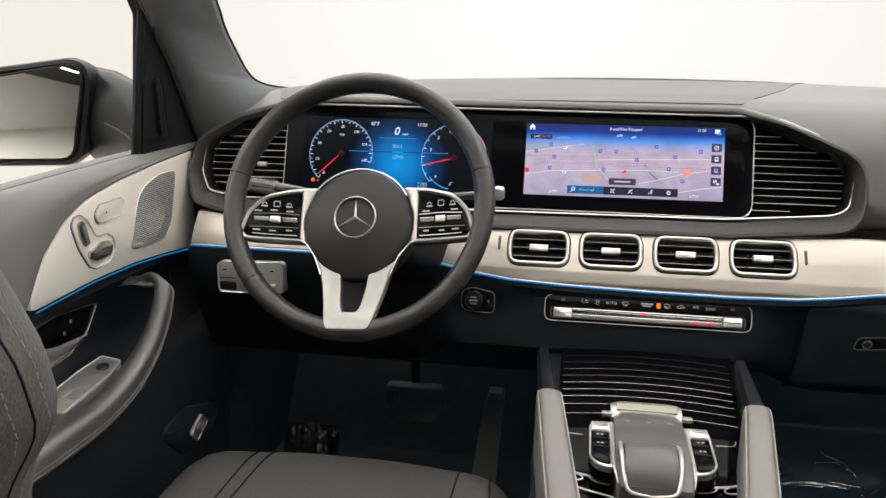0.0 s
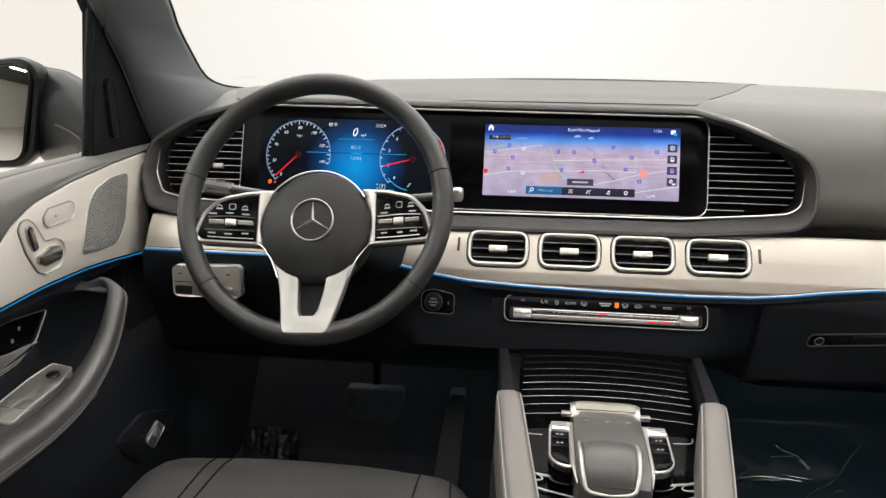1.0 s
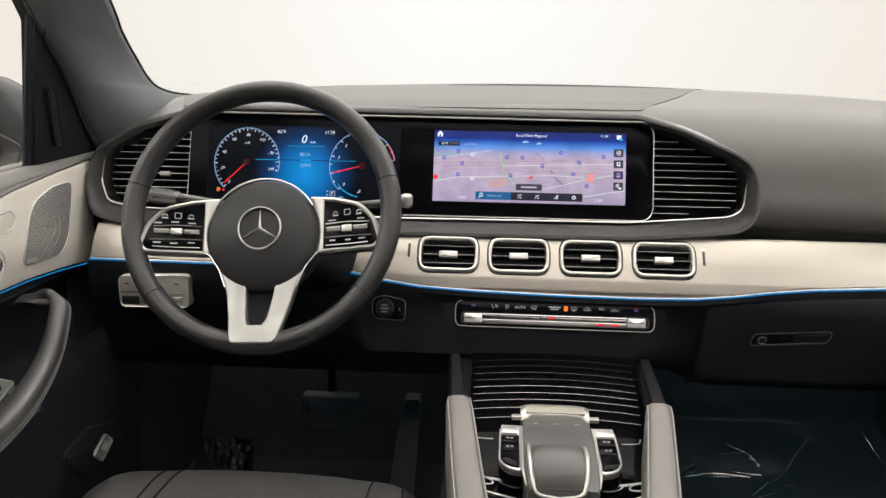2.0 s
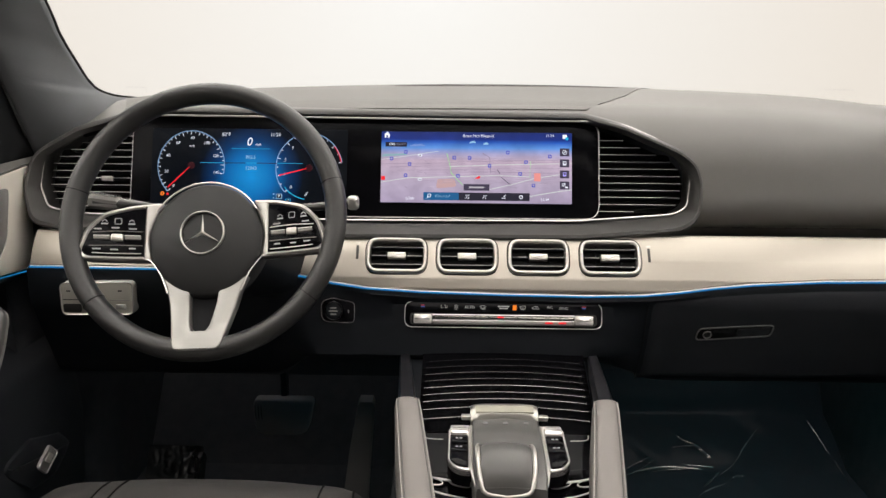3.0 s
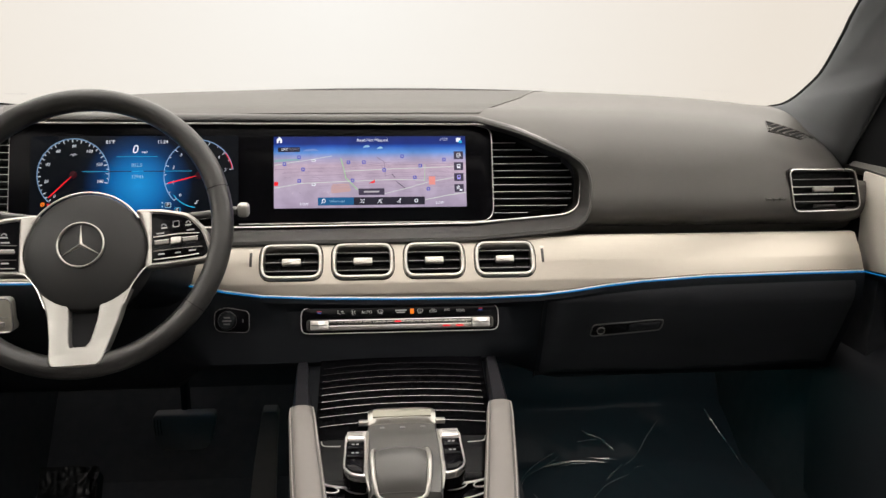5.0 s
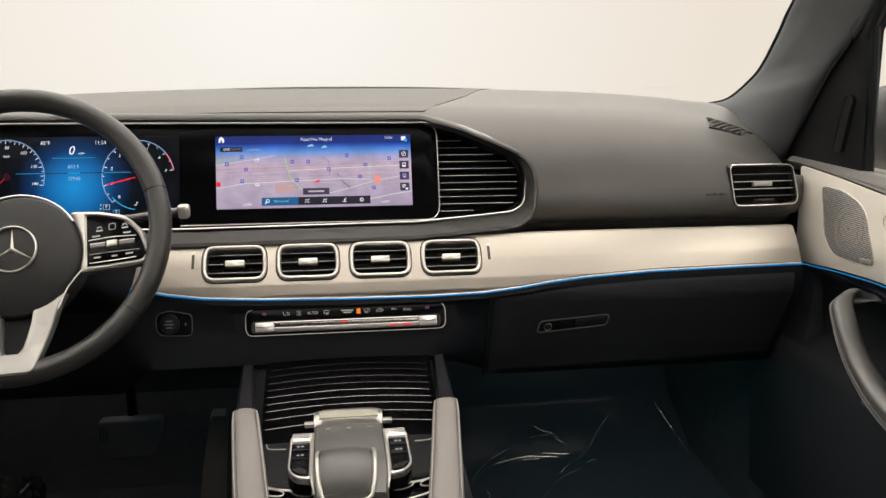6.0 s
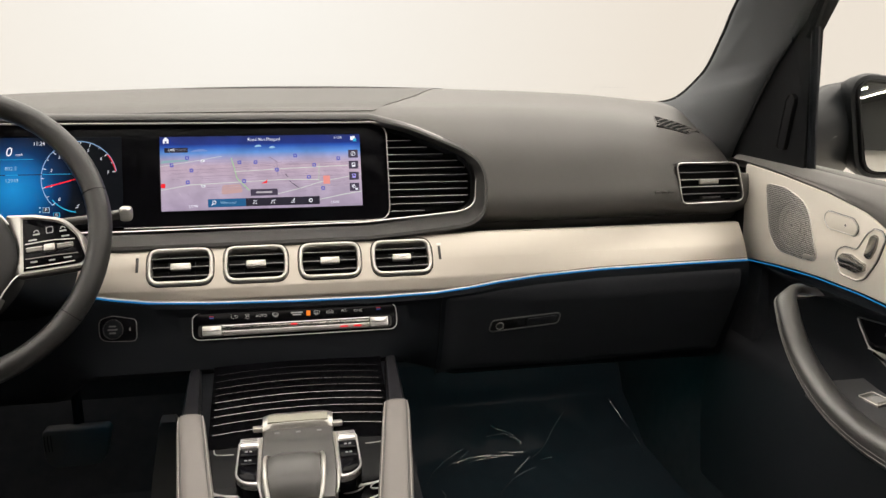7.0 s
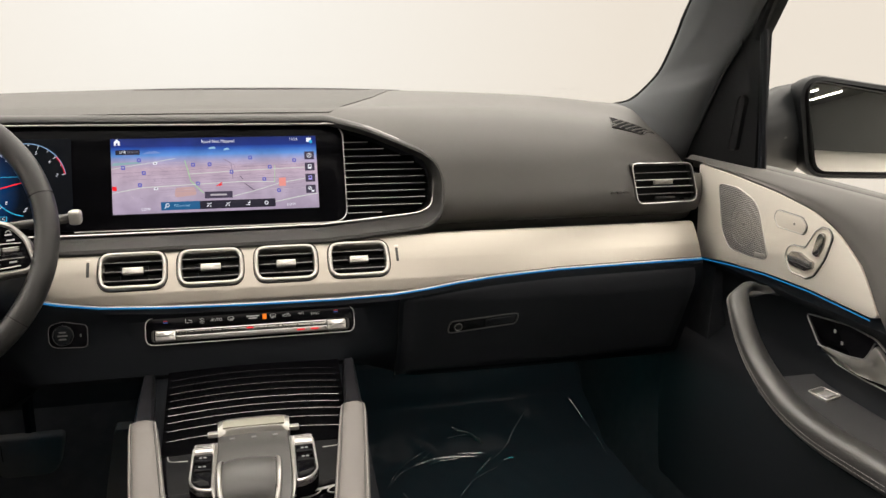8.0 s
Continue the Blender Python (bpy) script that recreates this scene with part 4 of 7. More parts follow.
    roads = [([(0.0, 0.40), (0.15, 0.34), (0.30, 0.275)], 0.0006, ROAD_LIT), ([(0.0, 0.72), (0.14, 0.655), (0.40, 0.63), (0.62, 0.61), (0.78, 0.625)], 0.0008, ROAD_LIT),
             ([(0.36, 0.49), (0.62, 0.46), (1.0, 0.43)], 0.0008, ROAD_LIT), ([(0.345, 0.30), (0.36, 0.45), (0.37, 0.58), (0.43, 0.75)], 0.0011, GREEN_LIT),
             ([(0.55, 0.82), (0.68, 0.74), (0.80, 0.65), (1.0, 0.56)], 0.0008, ROAD_LIT), ([(0.785, 0.40), (0.78, 0.64)], 0.0006, GREEN_LIT),
             ([(0.61, 0.53), (0.625, 0.58)], 0.0009, TILE_LIT), ([(0.63, 0.63), (0.68, 0.74)], 0.0009, TILE_LIT), ([(0.535, 0.30), (0.57, 0.36), (0.575, 0.57)], 0.0011, STREET_LIT),
             ([(0.0, 0.46), (0.35, 0.44), (0.60, 0.37)], 0.0004, STREET_LIT), ([(0.08, 0.55), (0.42, 0.53), (0.95, 0.50)], 0.0003, STREET_LIT), ([(0.78, 0.90), (0.9, 0.84), (1.0, 0.80)], 0.0010, ROAD_LIT),
             ([(0.05, 0.50), (0.34, 0.485)], 0.0004, STREET_LIT), ([(0.45, 0.42), (0.95, 0.385)], 0.0004, STREET_LIT), ([(0.46, 0.56), (0.90, 0.57)], 0.0004, STREET_LIT)]
    # rows of streets, closer together towards the horizon
    far_street = glow("lit_far_street", (0.36, 0.28, 0.37), 1.0)
    near_street = glow("lit_near_street", (0.52, 0.42, 0.50), 1.0)
    grid_random = random.Random(8)
    for k in range(16):
        v = 0.335 + 0.020 * k + 0.0004 * k * k
        u = 0.16 + grid_random.uniform(0, 0.05)
        while u < 0.93:
            long = grid_random.uniform(0.05, 0.22)
            stroke("side_street", [at(u, v), at(min(u + long, 0.935), v - 0.03 * long)], 0.00028 + 0.00001 * k, 0.00870 + 0.00001 * (k % 2), near_street if grid_random.random() < 0.4 else far_street, chart)
            u += long + grid_random.uniform(0.01, 0.09)
    for k in range(14):
        u = 0.22 + 0.052 * k
        lean_u = (u - 0.5) * 0.22
        stroke("side_street", [at(u, 0.36 + 0.02 * (k % 3)), at(u + lean_u, 0.55 + 0.06 * (k % 2))], 0.00026, 0.00873, far_street, chart)
    for pts, width, m in roads:
        stroke("road", [at(*p) for p in pts], width, 0.0089 if m != TILE_LIT else 0.0088, m, chart)
    # faint side streets and buildings
    rnd = random.Random(4)
    for k in range(70):
        u, v = rnd.uniform(0.02, 0.90), rnd.uniform(0.36, 0.80)
        du, dv = rnd.choice(((0.05, -0.006), (0.03, -0.004), (0.012, 0.035), (0.02, 0.03), (0.06, -0.002)))
        stroke("side_street", [at(u, v), at(min(u + du, 0.99), v + dv)], 0.0003, 0.00885 + 0.00001 * (k % 3), rnd.choice((STREET_LIT, STREET_LIT, PALE_STREET)), chart)
    for u, v in ((0.055, 0.385), (0.15, 0.46), (0.13, 0.62), (0.385, 0.365), (0.465, 0.365), (0.57, 0.475), (0.665, 0.285), (0.76, 0.42), (0.405, 0.62), (0.73, 0.585), (0.885, 0.335), (0.80, 0.745), (0.13, 0.29)):
        p = at(u, v)
        part("parking_mark", hoop(box2(p.x - 0.0027, p.y - 0.0027, p.x + 0.0027, p.y + 0.0027, 0.0014), box2(p.x - 0.0012, p.y - 0.0012, p.x + 0.0012, p.y + 0.0012, 0.0006), 0.0089, 0.0092, on_display, 0.0001), PIN_LIT, chart)
    for u, v in ((0.205, 0.335), (0.205, 0.675)):
        p = at(u, v)
        bar("place_mark", p.x - 0.0028, p.y - 0.0016, p.x + 0.0028, p.y + 0.0016, 0.0092, WHITE_LIT, chart)
        bar("place_dot", p.x - 0.0018, p.y - 0.0006, p.x + 0.0018, p.y + 0.0006, 0.0094, TILE_LIT, chart)
    p = at(0.82, 0.63)
    part("building_mark", plate(box2(p.x - 0.005, p.y - 0.006, p.x + 0.005, p.y + 0.006, 0.0005), 0.0088, 0.0091, on_display, 0.0001), ROSE_LIT, chart)
    p = at(0.51, 0.645)
    part("arrow", plate([p + Vector((-0.006, -0.002)), p + Vector((0.003, -0.001)), p + Vector((0.003, 0.0035))], 0.0090, 0.0093, on_display, 0.0001), RED_LIT, chart)
    p = at(0.012, 0.66)
    bar("red_mark", p.x - 0.003, p.y - 0.003, p.x + 0.003, p.y + 0.003, 0.0092, RED_LIT, chart, 0.001)
    for u, v, w in ((0.48, 0.15, 0.006), (0.19, 0.20, 0.014), (0.55, 0.17, 0.005), (0.08, 0.23, 0.010)):
        p = at(u, v)
        part("cloud", plate(rounded([(p.x - w, p.y - 0.001), (p.x + w, p.y), (p.x + w * 0.4, p.y + 0.003), (p.x - w * 0.5, p.y + 0.002)], 0.002), 0.0083, 0.0085, on_display, 0.0001), SOFT_LIT if w < 0.007 else glow("lit_cloud", (0.16, 0.26, 0.58), 1.0), chart)
    p = at(0.51, 0.055)
    writing("title", "Road Not Mapped", 0.0063, on_display, p.x, p.y, 0.0092, WHITE_LIT, chart)
    p = at(0.885, 0.045)
    writing("clock", "11:24", 0.0056, on_display, p.x, p.y, 0.0092, WHITE_LIT, chart)
    p = at(0.03, 0.05)
    part("home_mark", plate([p + Vector(q) for q in ((-0.004, -0.004), (0.004, -0.004), (0.004, 0.001), (0.0, 0.005), (-0.004, 0.001))], 0.0089, 0.0092, on_display, 0.0001), WHITE_LIT, chart)
    bar("home_door", at(0.03, 0).x - 0.0012, at(0, 0.05).y - 0.0040, at(0.03, 0).x + 0.0012, at(0, 0.05).y - 0.0008, 0.0094, BOX_DARK, chart, 0.0003)
    p = at(0.965, 0.055)
    bar("message_mark", p.x - 0.004, p.y - 0.003, p.x + 0.003, p.y + 0.003, 0.0092, WHITE_LIT, chart)
    bar("message_dot", p.x, p.y - 0.005, p.x + 0.005, p.y - 0.0005, 0.0095, CYAN_LIT, chart, 0.002)
    a, b = at(0.022, 0.215), at(0.135, 0.150)
    bar("traffic_box", a.x, a.y, b.x, b.y, 0.0092, DARK_LIT, chart)
    writing("traffic", "LIVE", 0.0050, on_display, a.x + 0.010, (a.y + b.y) / 2, 0.0095, WHITE_LIT, chart)
    writing("traffic", "TRAFFIC", 0.0046, on_display, a.x + 0.0235, (a.y + b.y) / 2, 0.0095, glow("lit_dim", (0.20, 0.20, 0.26), 1.0), chart)
    for k, v in enumerate((0.275, 0.43, 0.585, 0.74)):
        p = at(0.962, v)
        bar("side_button", p.x - 0.0072, p.y - 0.0058, p.x + 0.0072, p.y + 0.0058, 0.0092, TILE_LIT, chart)
        if k in (0, 3):
            r = 0.0034 if k == 0 else 0.0027
            q = p + Vector((0, 0) if k == 0 else (-0.0012, 0.0010))
            part("ring_mark", hoop(disc2(q.x, q.y, r, 16), disc2(q.x, q.y, r - 0.0007, 16), 0.0092, 0.0095, on_display, 0.0001), WHITE_LIT, chart)
            stroke("pointer_mark", [q + Vector((-0.0015, -0.0015)), q + Vector((0.0016, 0.0016))], 0.0009, 0.0096, WHITE_LIT, chart)
            if k == 3:
                bar("view_mark", p.x + 0.0008, p.y - 0.0042, p.x + 0.0050, p.y - 0.0018, 0.0096, WHITE_LIT, chart)
        else:
            part("square_mark", hoop(box2(p.x - 0.0026, p.y - 0.0030, p.x + 0.0026, p.y + 0.0030, 0.0006), box2(p.x - 0.0016, p.y - 0.0006, p.x + 0.0016, p.y + 0.0020, 0.0003), 0.0092, 0.0095, on_display, 0.0001), PIN_PALE if k == 2 else WHITE_LIT, chart)
    a, b = at(0.435, 0.825), at(0.570, 0.735)
    bar("street_box", a.x, a.y, b.x, b.y, 0.0092, TILE_LIT, chart)
    bar("street_word", a.x + 0.008, a.y + 0.0035, b.x - 0.008, b.y - 0.0035, 0.0095, glow("lit_grey_word", (0.45, 0.42, 0.46), 1.0), chart)
    a, b = at(0.225, 0.965), at(0.78, 0.855)
    bar("search_bar", a.x, a.y, b.x, b.y, 0.0092, DARK_LIT, chart)
    c = at(0.41, 0.855)
    bar("search_box", a.x, a.y, c.x, b.y, 0.0094, BOX_LIT, chart)
    writing("search", "Where to?", 0.0052, on_display, a.x + 0.029, (a.y + b.y) / 2, 0.0097, SOFT_LIT, chart)
    part("lens_mark", hoop(disc2(a.x + 0.009, (a.y + b.y) / 2 + 0.001, 0.0028, 16), disc2(a.x + 0.009, (a.y + b.y) / 2 + 0.001, 0.0018, 16), 0.0094, 0.0097, on_display, 0.0001), WHITE_LIT, chart)
    stroke("lens_stem", [(a.x + 0.007, (a.y + b.y) / 2 - 0.001), (a.x + 0.005, (a.y + b.y) / 2 - 0.0035)], 0.001, 0.0097, WHITE_LIT, chart)
    for k, u in enumerate((0.455, 0.545, 0.645, 0.735)):
        p = at(u, 0.91)
        if k == 3:
            part("tool_mark", hoop(disc2(p.x, p.y, 0.0030, 8), disc2(p.x, p.y, 0.0017, 8), 0.0093, 0.0096, on_display, 0.0001), WHITE_LIT, chart)
            continue
        stroke("tool_mark", [p + Vector(q) for q in (((-0.0034, -0.0030), (-0.0012, -0.0010), (0.0004, 0.0014), (0.0034, 0.0024)), ((-0.0034, -0.0030), (-0.0004, 0.0004), (0.0036, 0.0026)), ((-0.0034, -0.0018), (-0.0006, -0.0022), (0.0010, 0.0004), (0.0026, 0.0034)))[k]], 0.0009, 0.0096, WHITE_LIT, chart)
        stroke("tool_mark", [p + Vector(q) for q in (((-0.0030, 0.0018), (-0.0006, 0.0020)), ((-0.0022, 0.0014), (0.0020, 0.0010)), ((-0.0010, 0.0010), (0.0030, 0.0012)))[k]], 0.0009, 0.0097, WHITE_LIT, chart)
        bar("tool_dot", p.x + 0.0008, p.y - 0.0030, p.x + 0.0026, p.y - 0.0012, 0.0096, WHITE_LIT, chart)
    for u in (0.155, 0.86):
        p = at(u, 0.945)
        writing("climate_word", "LOW", 0.0054, on_display, p.x, p.y, 0.0092, WHITE_LIT, chart)
    return unit


display()


# ---- steering wheel ----
WHITE_KEY = material("white_key_print", (0.48, 0.48, 0.48), 0.5)
HUB = material("smooth_black_cover", (0.0155, 0.0155, 0.0158), 0.48, grain=0.10, grain_scale=1300, cells=True, vary=0.1, specular=0.35)
FORK = material("satin_fork_metal", (0.31, 0.303, 0.286), 0.44, 0.85, grain=0.03, grain_scale=500, rough_vary=0.02, vary_scale=25)
SPOKE = material("satin_spoke_metal", (0.42, 0.408, 0.383), 0.34, 0.85, rough_vary=0.03, vary_scale=30)
WHEEL = pose(-0.3865, -0.235, 1.0899, 90 - 25.8, 0, 0) @ pose(0, 0, 0, 0, 0, 2.9)


def on_wheel(x, z, w):
    return WHEEL @ Vector((x, z, w))


def on_hub(x, z, w):
    return WHEEL @ Vector((x, z - 0.0235, w - 0.018))


def fork_skin(fn):
    """The forked lower spoke: two legs that meet in a broad foot."""
    bm = bmesh.new()
    rows, slots = [], []
    for z in [-0.048 - 0.0952 * k / 40 for k in range(41)]:
        o = lerp(-z, [(0.048, 0.0535), (0.065, 0.0460), (0.100, 0.0378), (0.1275, 0.0314), (0.134, 0.0302), (0.1385, 0.0284), (0.1415, 0.0256), (0.1432, 0.0215)])
        i = lerp(-z, [(0.048, 0.0195), (0.080, 0.0168), (0.100, 0.0142), (0.113, 0.0118), (0.1175, 0.0090)])
        foot = -0.003 * max(0.0, (-z - 0.1397) / 0.0035) ** 2
        rim = -0.0022 if -z < 0.1190 else 0.0
        half = [(o, -0.003), (o - 0.0012, -0.0009), (o - 0.003, 0.0), (i + 0.0024, 0.0), (i + 0.0008, 0.3 * rim), (i, rim)]
        line = [(-x, w) for x, w in half] + [(x, w) for x, w in reversed(half)]
        rows.append([bm.verts.new(fn(x, z, 0.005 + w + foot)) for x, w in line])
        slots.append(-z < 0.1175)
    for k in range(40):
        for j in range(11):
            if j == 5 and slots[k]:
                continue
            bm.faces.new((rows[k][j], rows[k][j + 1], rows[k + 1][j + 1], rows[k + 1][j]))
    made = bmesh.ops.extrude_face_region(bm, geom=bm.faces[:])
    shift = fn(0, -0.09, -0.012) - fn(0, -0.09, 0.0)
    bmesh.ops.translate(bm, vec=shift, verts=[v for v in made["geom"] if isinstance(v, bmesh.types.BMVert)])
    return bm


def steering_wheel():
    wheel = thing("steering_wheel", "black leather steering wheel with satin silver spokes", "steering wheel")
    ring = [on_wheel(0.1657 * math.cos(a), 0.1657 * math.sin(a), 0) for a in (2 * math.pi * k / 96 for k in range(96))]
    part("rim", tube(ring, 0.0132, 20, closed=True, flat=1.15), LEATHER, wheel, "black leather rim")
    for a in (14, 166, 218, 322):
        c, s = math.cos(radians(a)), math.sin(radians(a))
        loop = []
        for k in range(24):
            b = 2 * math.pi * k / 24
            loop.append(on_wheel((0.1657 + 0.0134 * math.cos(b)) * c, (0.1657 + 0.0134 * math.cos(b)) * s, 0.0154 * math.sin(b)))
        part("rim_seam", tube(loop, 0.0006, 5, closed=True), RUBBER, wheel)
    # airbag cover: a shallow dome
    bm = bmesh.new()
    shape = [Vector((0.0715 * math.cos(a) * (1 + 0.02 * math.cos(4 * a)), 0.0715 * math.sin(a) - (0.004 if math.sin(a) < 0 else 0) * abs(math.sin(a)))) for a in (2 * math.pi * k / 48 for k in range(48))]
    layers = [(shape, -0.03), (shape, 0.001), (offset(shape, 0.0015), 0.005), (offset(shape, 0.004), 0.0078)]
    for k in (0.5, 1, 1.5, 2, 3, 4, 5):
        layers.append(([p * (0.944 - 0.17 * k) for p in shape], 0.0078 + 0.0132 * (1 - (1 - k / 5) ** 2)))
    part("airbag_cover", rings(bm, layers, on_hub), HUB, wheel, "domed black leather airbag cover")
    badge = part("badge", hoop(disc2(0, 0.0035, 0.0277, 48), disc2(0, 0.0035, 0.0257, 48), 0.018, 0.0235, on_hub, 0.0008), FRAME_METAL, wheel, "round chrome badge")
    for a in (90, 210, 330):
        c, s = math.cos(radians(a)), math.sin(radians(a))
        tip = Vector((0.0262 * c, 0.0035 + 0.0262 * s))
        l, r = Vector((-s, c)) * 0.0022 + Vector((0, 0.0035)), -Vector((-s, c)) * 0.0022 + Vector((0, 0.0035))
        bm = bmesh.new()
        base = [bm.verts.new(on_hub(p.x, p.y, 0.0212)) for p in (l, tip, r, Vector((-0.003 * c, 0.0035 - 0.003 * s)))]
        top = bm.verts.new(on_hub(0, 0.0035, 0.0236))
        for i in range(4):
            bm.faces.new((base[i], base[(i + 1) % 4], top))
        bm.faces.new(base)
        part("badge_arm", bm, FRAME_METAL, wheel, smooth=10)
    # side spokes with key pads
    for s in (-1, 1):
        shape = rounded([(s * 0.056, 0.0500), (s * 0.092, 0.0455), (s * 0.127, 0.0360), (s * 0.146, 0.015), (s * 0.1555, -0.014), (s * 0.148, -0.0255), (s * 0.095, -0.0262), (s * 0.066, -0.0262), (s * 0.0735, 0.004)],
                        [0.004, 0.03, 0.04, 0.03, 0.010, 0.012, 0.03, 0.006, 0.05], 6)
        # the surround rises towards the rim
        def on_spoke(x, z, w):
            return on_hub(x, z, w + 0.25 * (abs(x) - 0.078))
        shape = spaced(shape, 120)
        window = [Vector((s * max(abs(p.x), 0.0785), p.y)) for p in offset(shape, 0.0064)]
        for _ in range(10):
            window = [(a + b + 2 * p) / 4 for a, p, b in zip(window[-1:] + window[:-1], window, window[1:] + window[:1])]
        spoke = part("spoke_frame", hoop(shape, window, -0.012, 0.0060, on_spoke, 0.0028), SPOKE, wheel, "satin silver spoke surround")
        part("key_pad", plate(offset(shape, 0.0050), -0.004, 0.0040, on_spoke, 0.0008), PIANO, spoke, "glossy black key pad")
        on_hub_keys = lambda x, z, w: on_spoke(x, z, w - 0.0016)
        x = s * 0.109
        part("rocker", plate(box2(x - 0.0068, -0.0012, x + 0.0068, 0.0076, 0.002), 0.0058, 0.0100, on_hub_keys, 0.0015), FRAME_METAL, spoke, "silver rocker")
        for side in (-1, 1):
            a, b = sorted((x + side * 0.0085, x + side * 0.0270))
            part("rocker_wing", plate(box2(a, 0.0008, b, 0.0052, 0.0012), 0.0058, 0.0080, on_hub_keys, 0.0008), GUN_EDGE, spoke)
            part("wing_line", tube([on_hub_keys(a, 0.0058, 0.0078), on_hub_keys(b, 0.0058, 0.0078)], 0.0005, 5), LINE, spoke)
        part("key_edge", tube(curve_through([on_hub_keys(s * 0.080, 0.0112, 0.0062), on_hub_keys(s * 0.110, 0.0118, 0.0064), on_hub_keys(s * 0.1375, 0.0100, 0.0062)], 10), 0.0006, 5), GUN_EDGE if s < 0 else LINE, spoke)
        part("key_edge", tube(curve_through([on_hub_keys(s * 0.080, -0.0065, 0.0062), on_hub_keys(s * 0.110, -0.0065, 0.0064), on_hub_keys(s * 0.1410, -0.0072, 0.0062)], 10), 0.0006, 5), GUN_EDGE, spoke)
        part("key_edge", tube(curve_through([on_hub_keys(s * 0.081, -0.0168, 0.0062), on_hub_keys(s * 0.115, -0.0168, 0.0064), on_hub_keys(s * 0.1370, -0.0160, 0.0062)], 10), 0.0006, 5), LINE, spoke)
        # printed words, as bars
        words = ((-0.0230, 0.0145, 0.0046), (-0.0030, 0.0160, 0.0046), (0.0170, 0.0150, 0.0046), (-0.0230, -0.0110, 0.0046), (-0.0030, -0.0118, 0.0044), (0.0175, -0.0105, 0.0040)) if s < 0 else ((-0.0200, 0.0150, 0.0050), (0.0180, 0.0148, 0.0046), (-0.0190, -0.0110, 0.0040), (0.0020, -0.0116, 0.0036), (0.0200, -0.0108, 0.0044))
        for dx, z, w in words:
            part("word_bar", plate(box2(x + dx - w, z - 0.0009, x + dx + w, z + 0.0009, 0.0004, 2), 0.0061, 0.0065, on_hub_keys, 0.0001), WHITE_KEY, spoke)
        # signs in the top row: a handset, a screen, a headrest
        part("view_mark", hoop(box2(x - 0.0042, 0.0205, x + 0.0042, 0.0285, 0.002), box2(x - 0.0034, 0.0213, x + 0.0034, 0.0277, 0.0015), 0.0061, 0.0066, on_hub_keys, 0.0001), WHITE_KEY, spoke)
        for dx in (-0.0155, 0.0155):
            part("arc_mark", tube([on_hub_keys(x + dx + 0.0028 * math.cos(b2), 0.0236 + 0.0026 * math.sin(b2), 0.0064) for b2 in (0.0, 0.8, 1.57, 2.34, 3.14)], 0.0006, 5), WHITE_KEY, spoke)
            part("sign_bar", plate(box2(x + dx - 0.0040, 0.0204, x + dx + 0.0040, 0.0222, 0.0005, 2), 0.0061, 0.0066, on_hub_keys, 0.0001), WHITE_KEY, spoke)
    # lower spoke: a satin fork; a dark plate stands for its slot's shade
    def on_fork(x, z, w):
        return on_hub(x, z, w + lerp(-z, [(0.05, 0.0), (0.085, 0.006), (0.11, 0.016), (0.128, 0.0265), (0.143, 0.0325)]))
    spoke = part("lower_spoke", fork_skin(on_fork), FORK, wheel, "satin silver forked lower spoke")
    part("slot_shade_plate", loft([[on_fork(x, z, w) for x, w in ((-0.022, -0.008), (0.022, -0.008), (0.022, -0.014), (-0.022, -0.014))] for z in (-0.055, -0.07, -0.085, -0.10, -0.11, -0.125)]), SAIL, spoke, "dark plate standing for the shade in the spoke's slot")
    # bright line from the side spokes round the cover
    for s in (-1, 1):
        line = curve_through([on_hub(s * 0.080, -0.0240, 0.004), on_hub(s * 0.0715, -0.0245, 0.004), on_hub(s * 0.0625, -0.034, 0.004), on_hub(s * 0.0545, -0.046, 0.005), on_hub(s * 0.0455, -0.068, 0.006)], 16)
        part("bright_line", tube(line, 0.0011, 6), CHROME, wheel)
    arc = [on_hub(0.0725 * math.cos(radians(a)), 0.0725 * math.sin(radians(a)), 0.006) for a in range(30, 151, 4)]
    part("bright_line", tube(arc, 0.0013, 6), CHROME, wheel)
    return wheel


steering_wheel()


def stalks():
    left = thing("indicator_stalk", "grey indicator stalk with glossy tip behind the wheel", "stalk")
    path = curve_through([(-0.40, -0.150, 1.080), (-0.46, -0.150, 1.084), (-0.51, -0.150, 1.0895), (-0.560, -0.150, 1.0945)], 16)
    part("lever", tube(path, lambda t: 0.0050 + 0.0060 * t, 14, flat=0.8), STALK, left)
    part("tip", loft([[(x, -0.150 - 0.0105 * g * a, z + 0.0105 * g * b) for a, b in ((-1, -0.5), (-0.6, -0.95), (0.6, -0.95), (1, -0.5), (1, 0.5), (0.6, 0.95), (-0.6, 0.95), (-1, 0.5))]
                      for x, z, g in ((-0.524, 1.0905, 0.70), (-0.529, 1.0911, 0.92), (-0.546, 1.0932, 0.98), (-0.561, 1.0950, 0.9960), (-0.566, 1.0956, 0.93), (-0.569, 1.0960, 0.72))]), STALK_TIP, left, "grey glossy end of the stalk", 20)
    right = thing("gear_stalk", "dark gear stalk with satin silver end cap", "stalk")
    path = curve_through([(-0.38, -0.120, 1.074), (-0.29, -0.118, 1.082), (-0.245, -0.116, 1.0865), (-0.222, -0.115, 1.0895)], 16)
    part("lever", tube(path, lambda t: 0.0065 + 0.002 * t, 12, flat=0.8), STALK, right)
    part("end_cap", moved(block(-0.008, -0.008, -0.0098, 0.008, 0.008, 0.0098, 0.0066, 5), pose(-0.2150, -0.115, 1.0900)), SATIN, right, "satin silver cap")


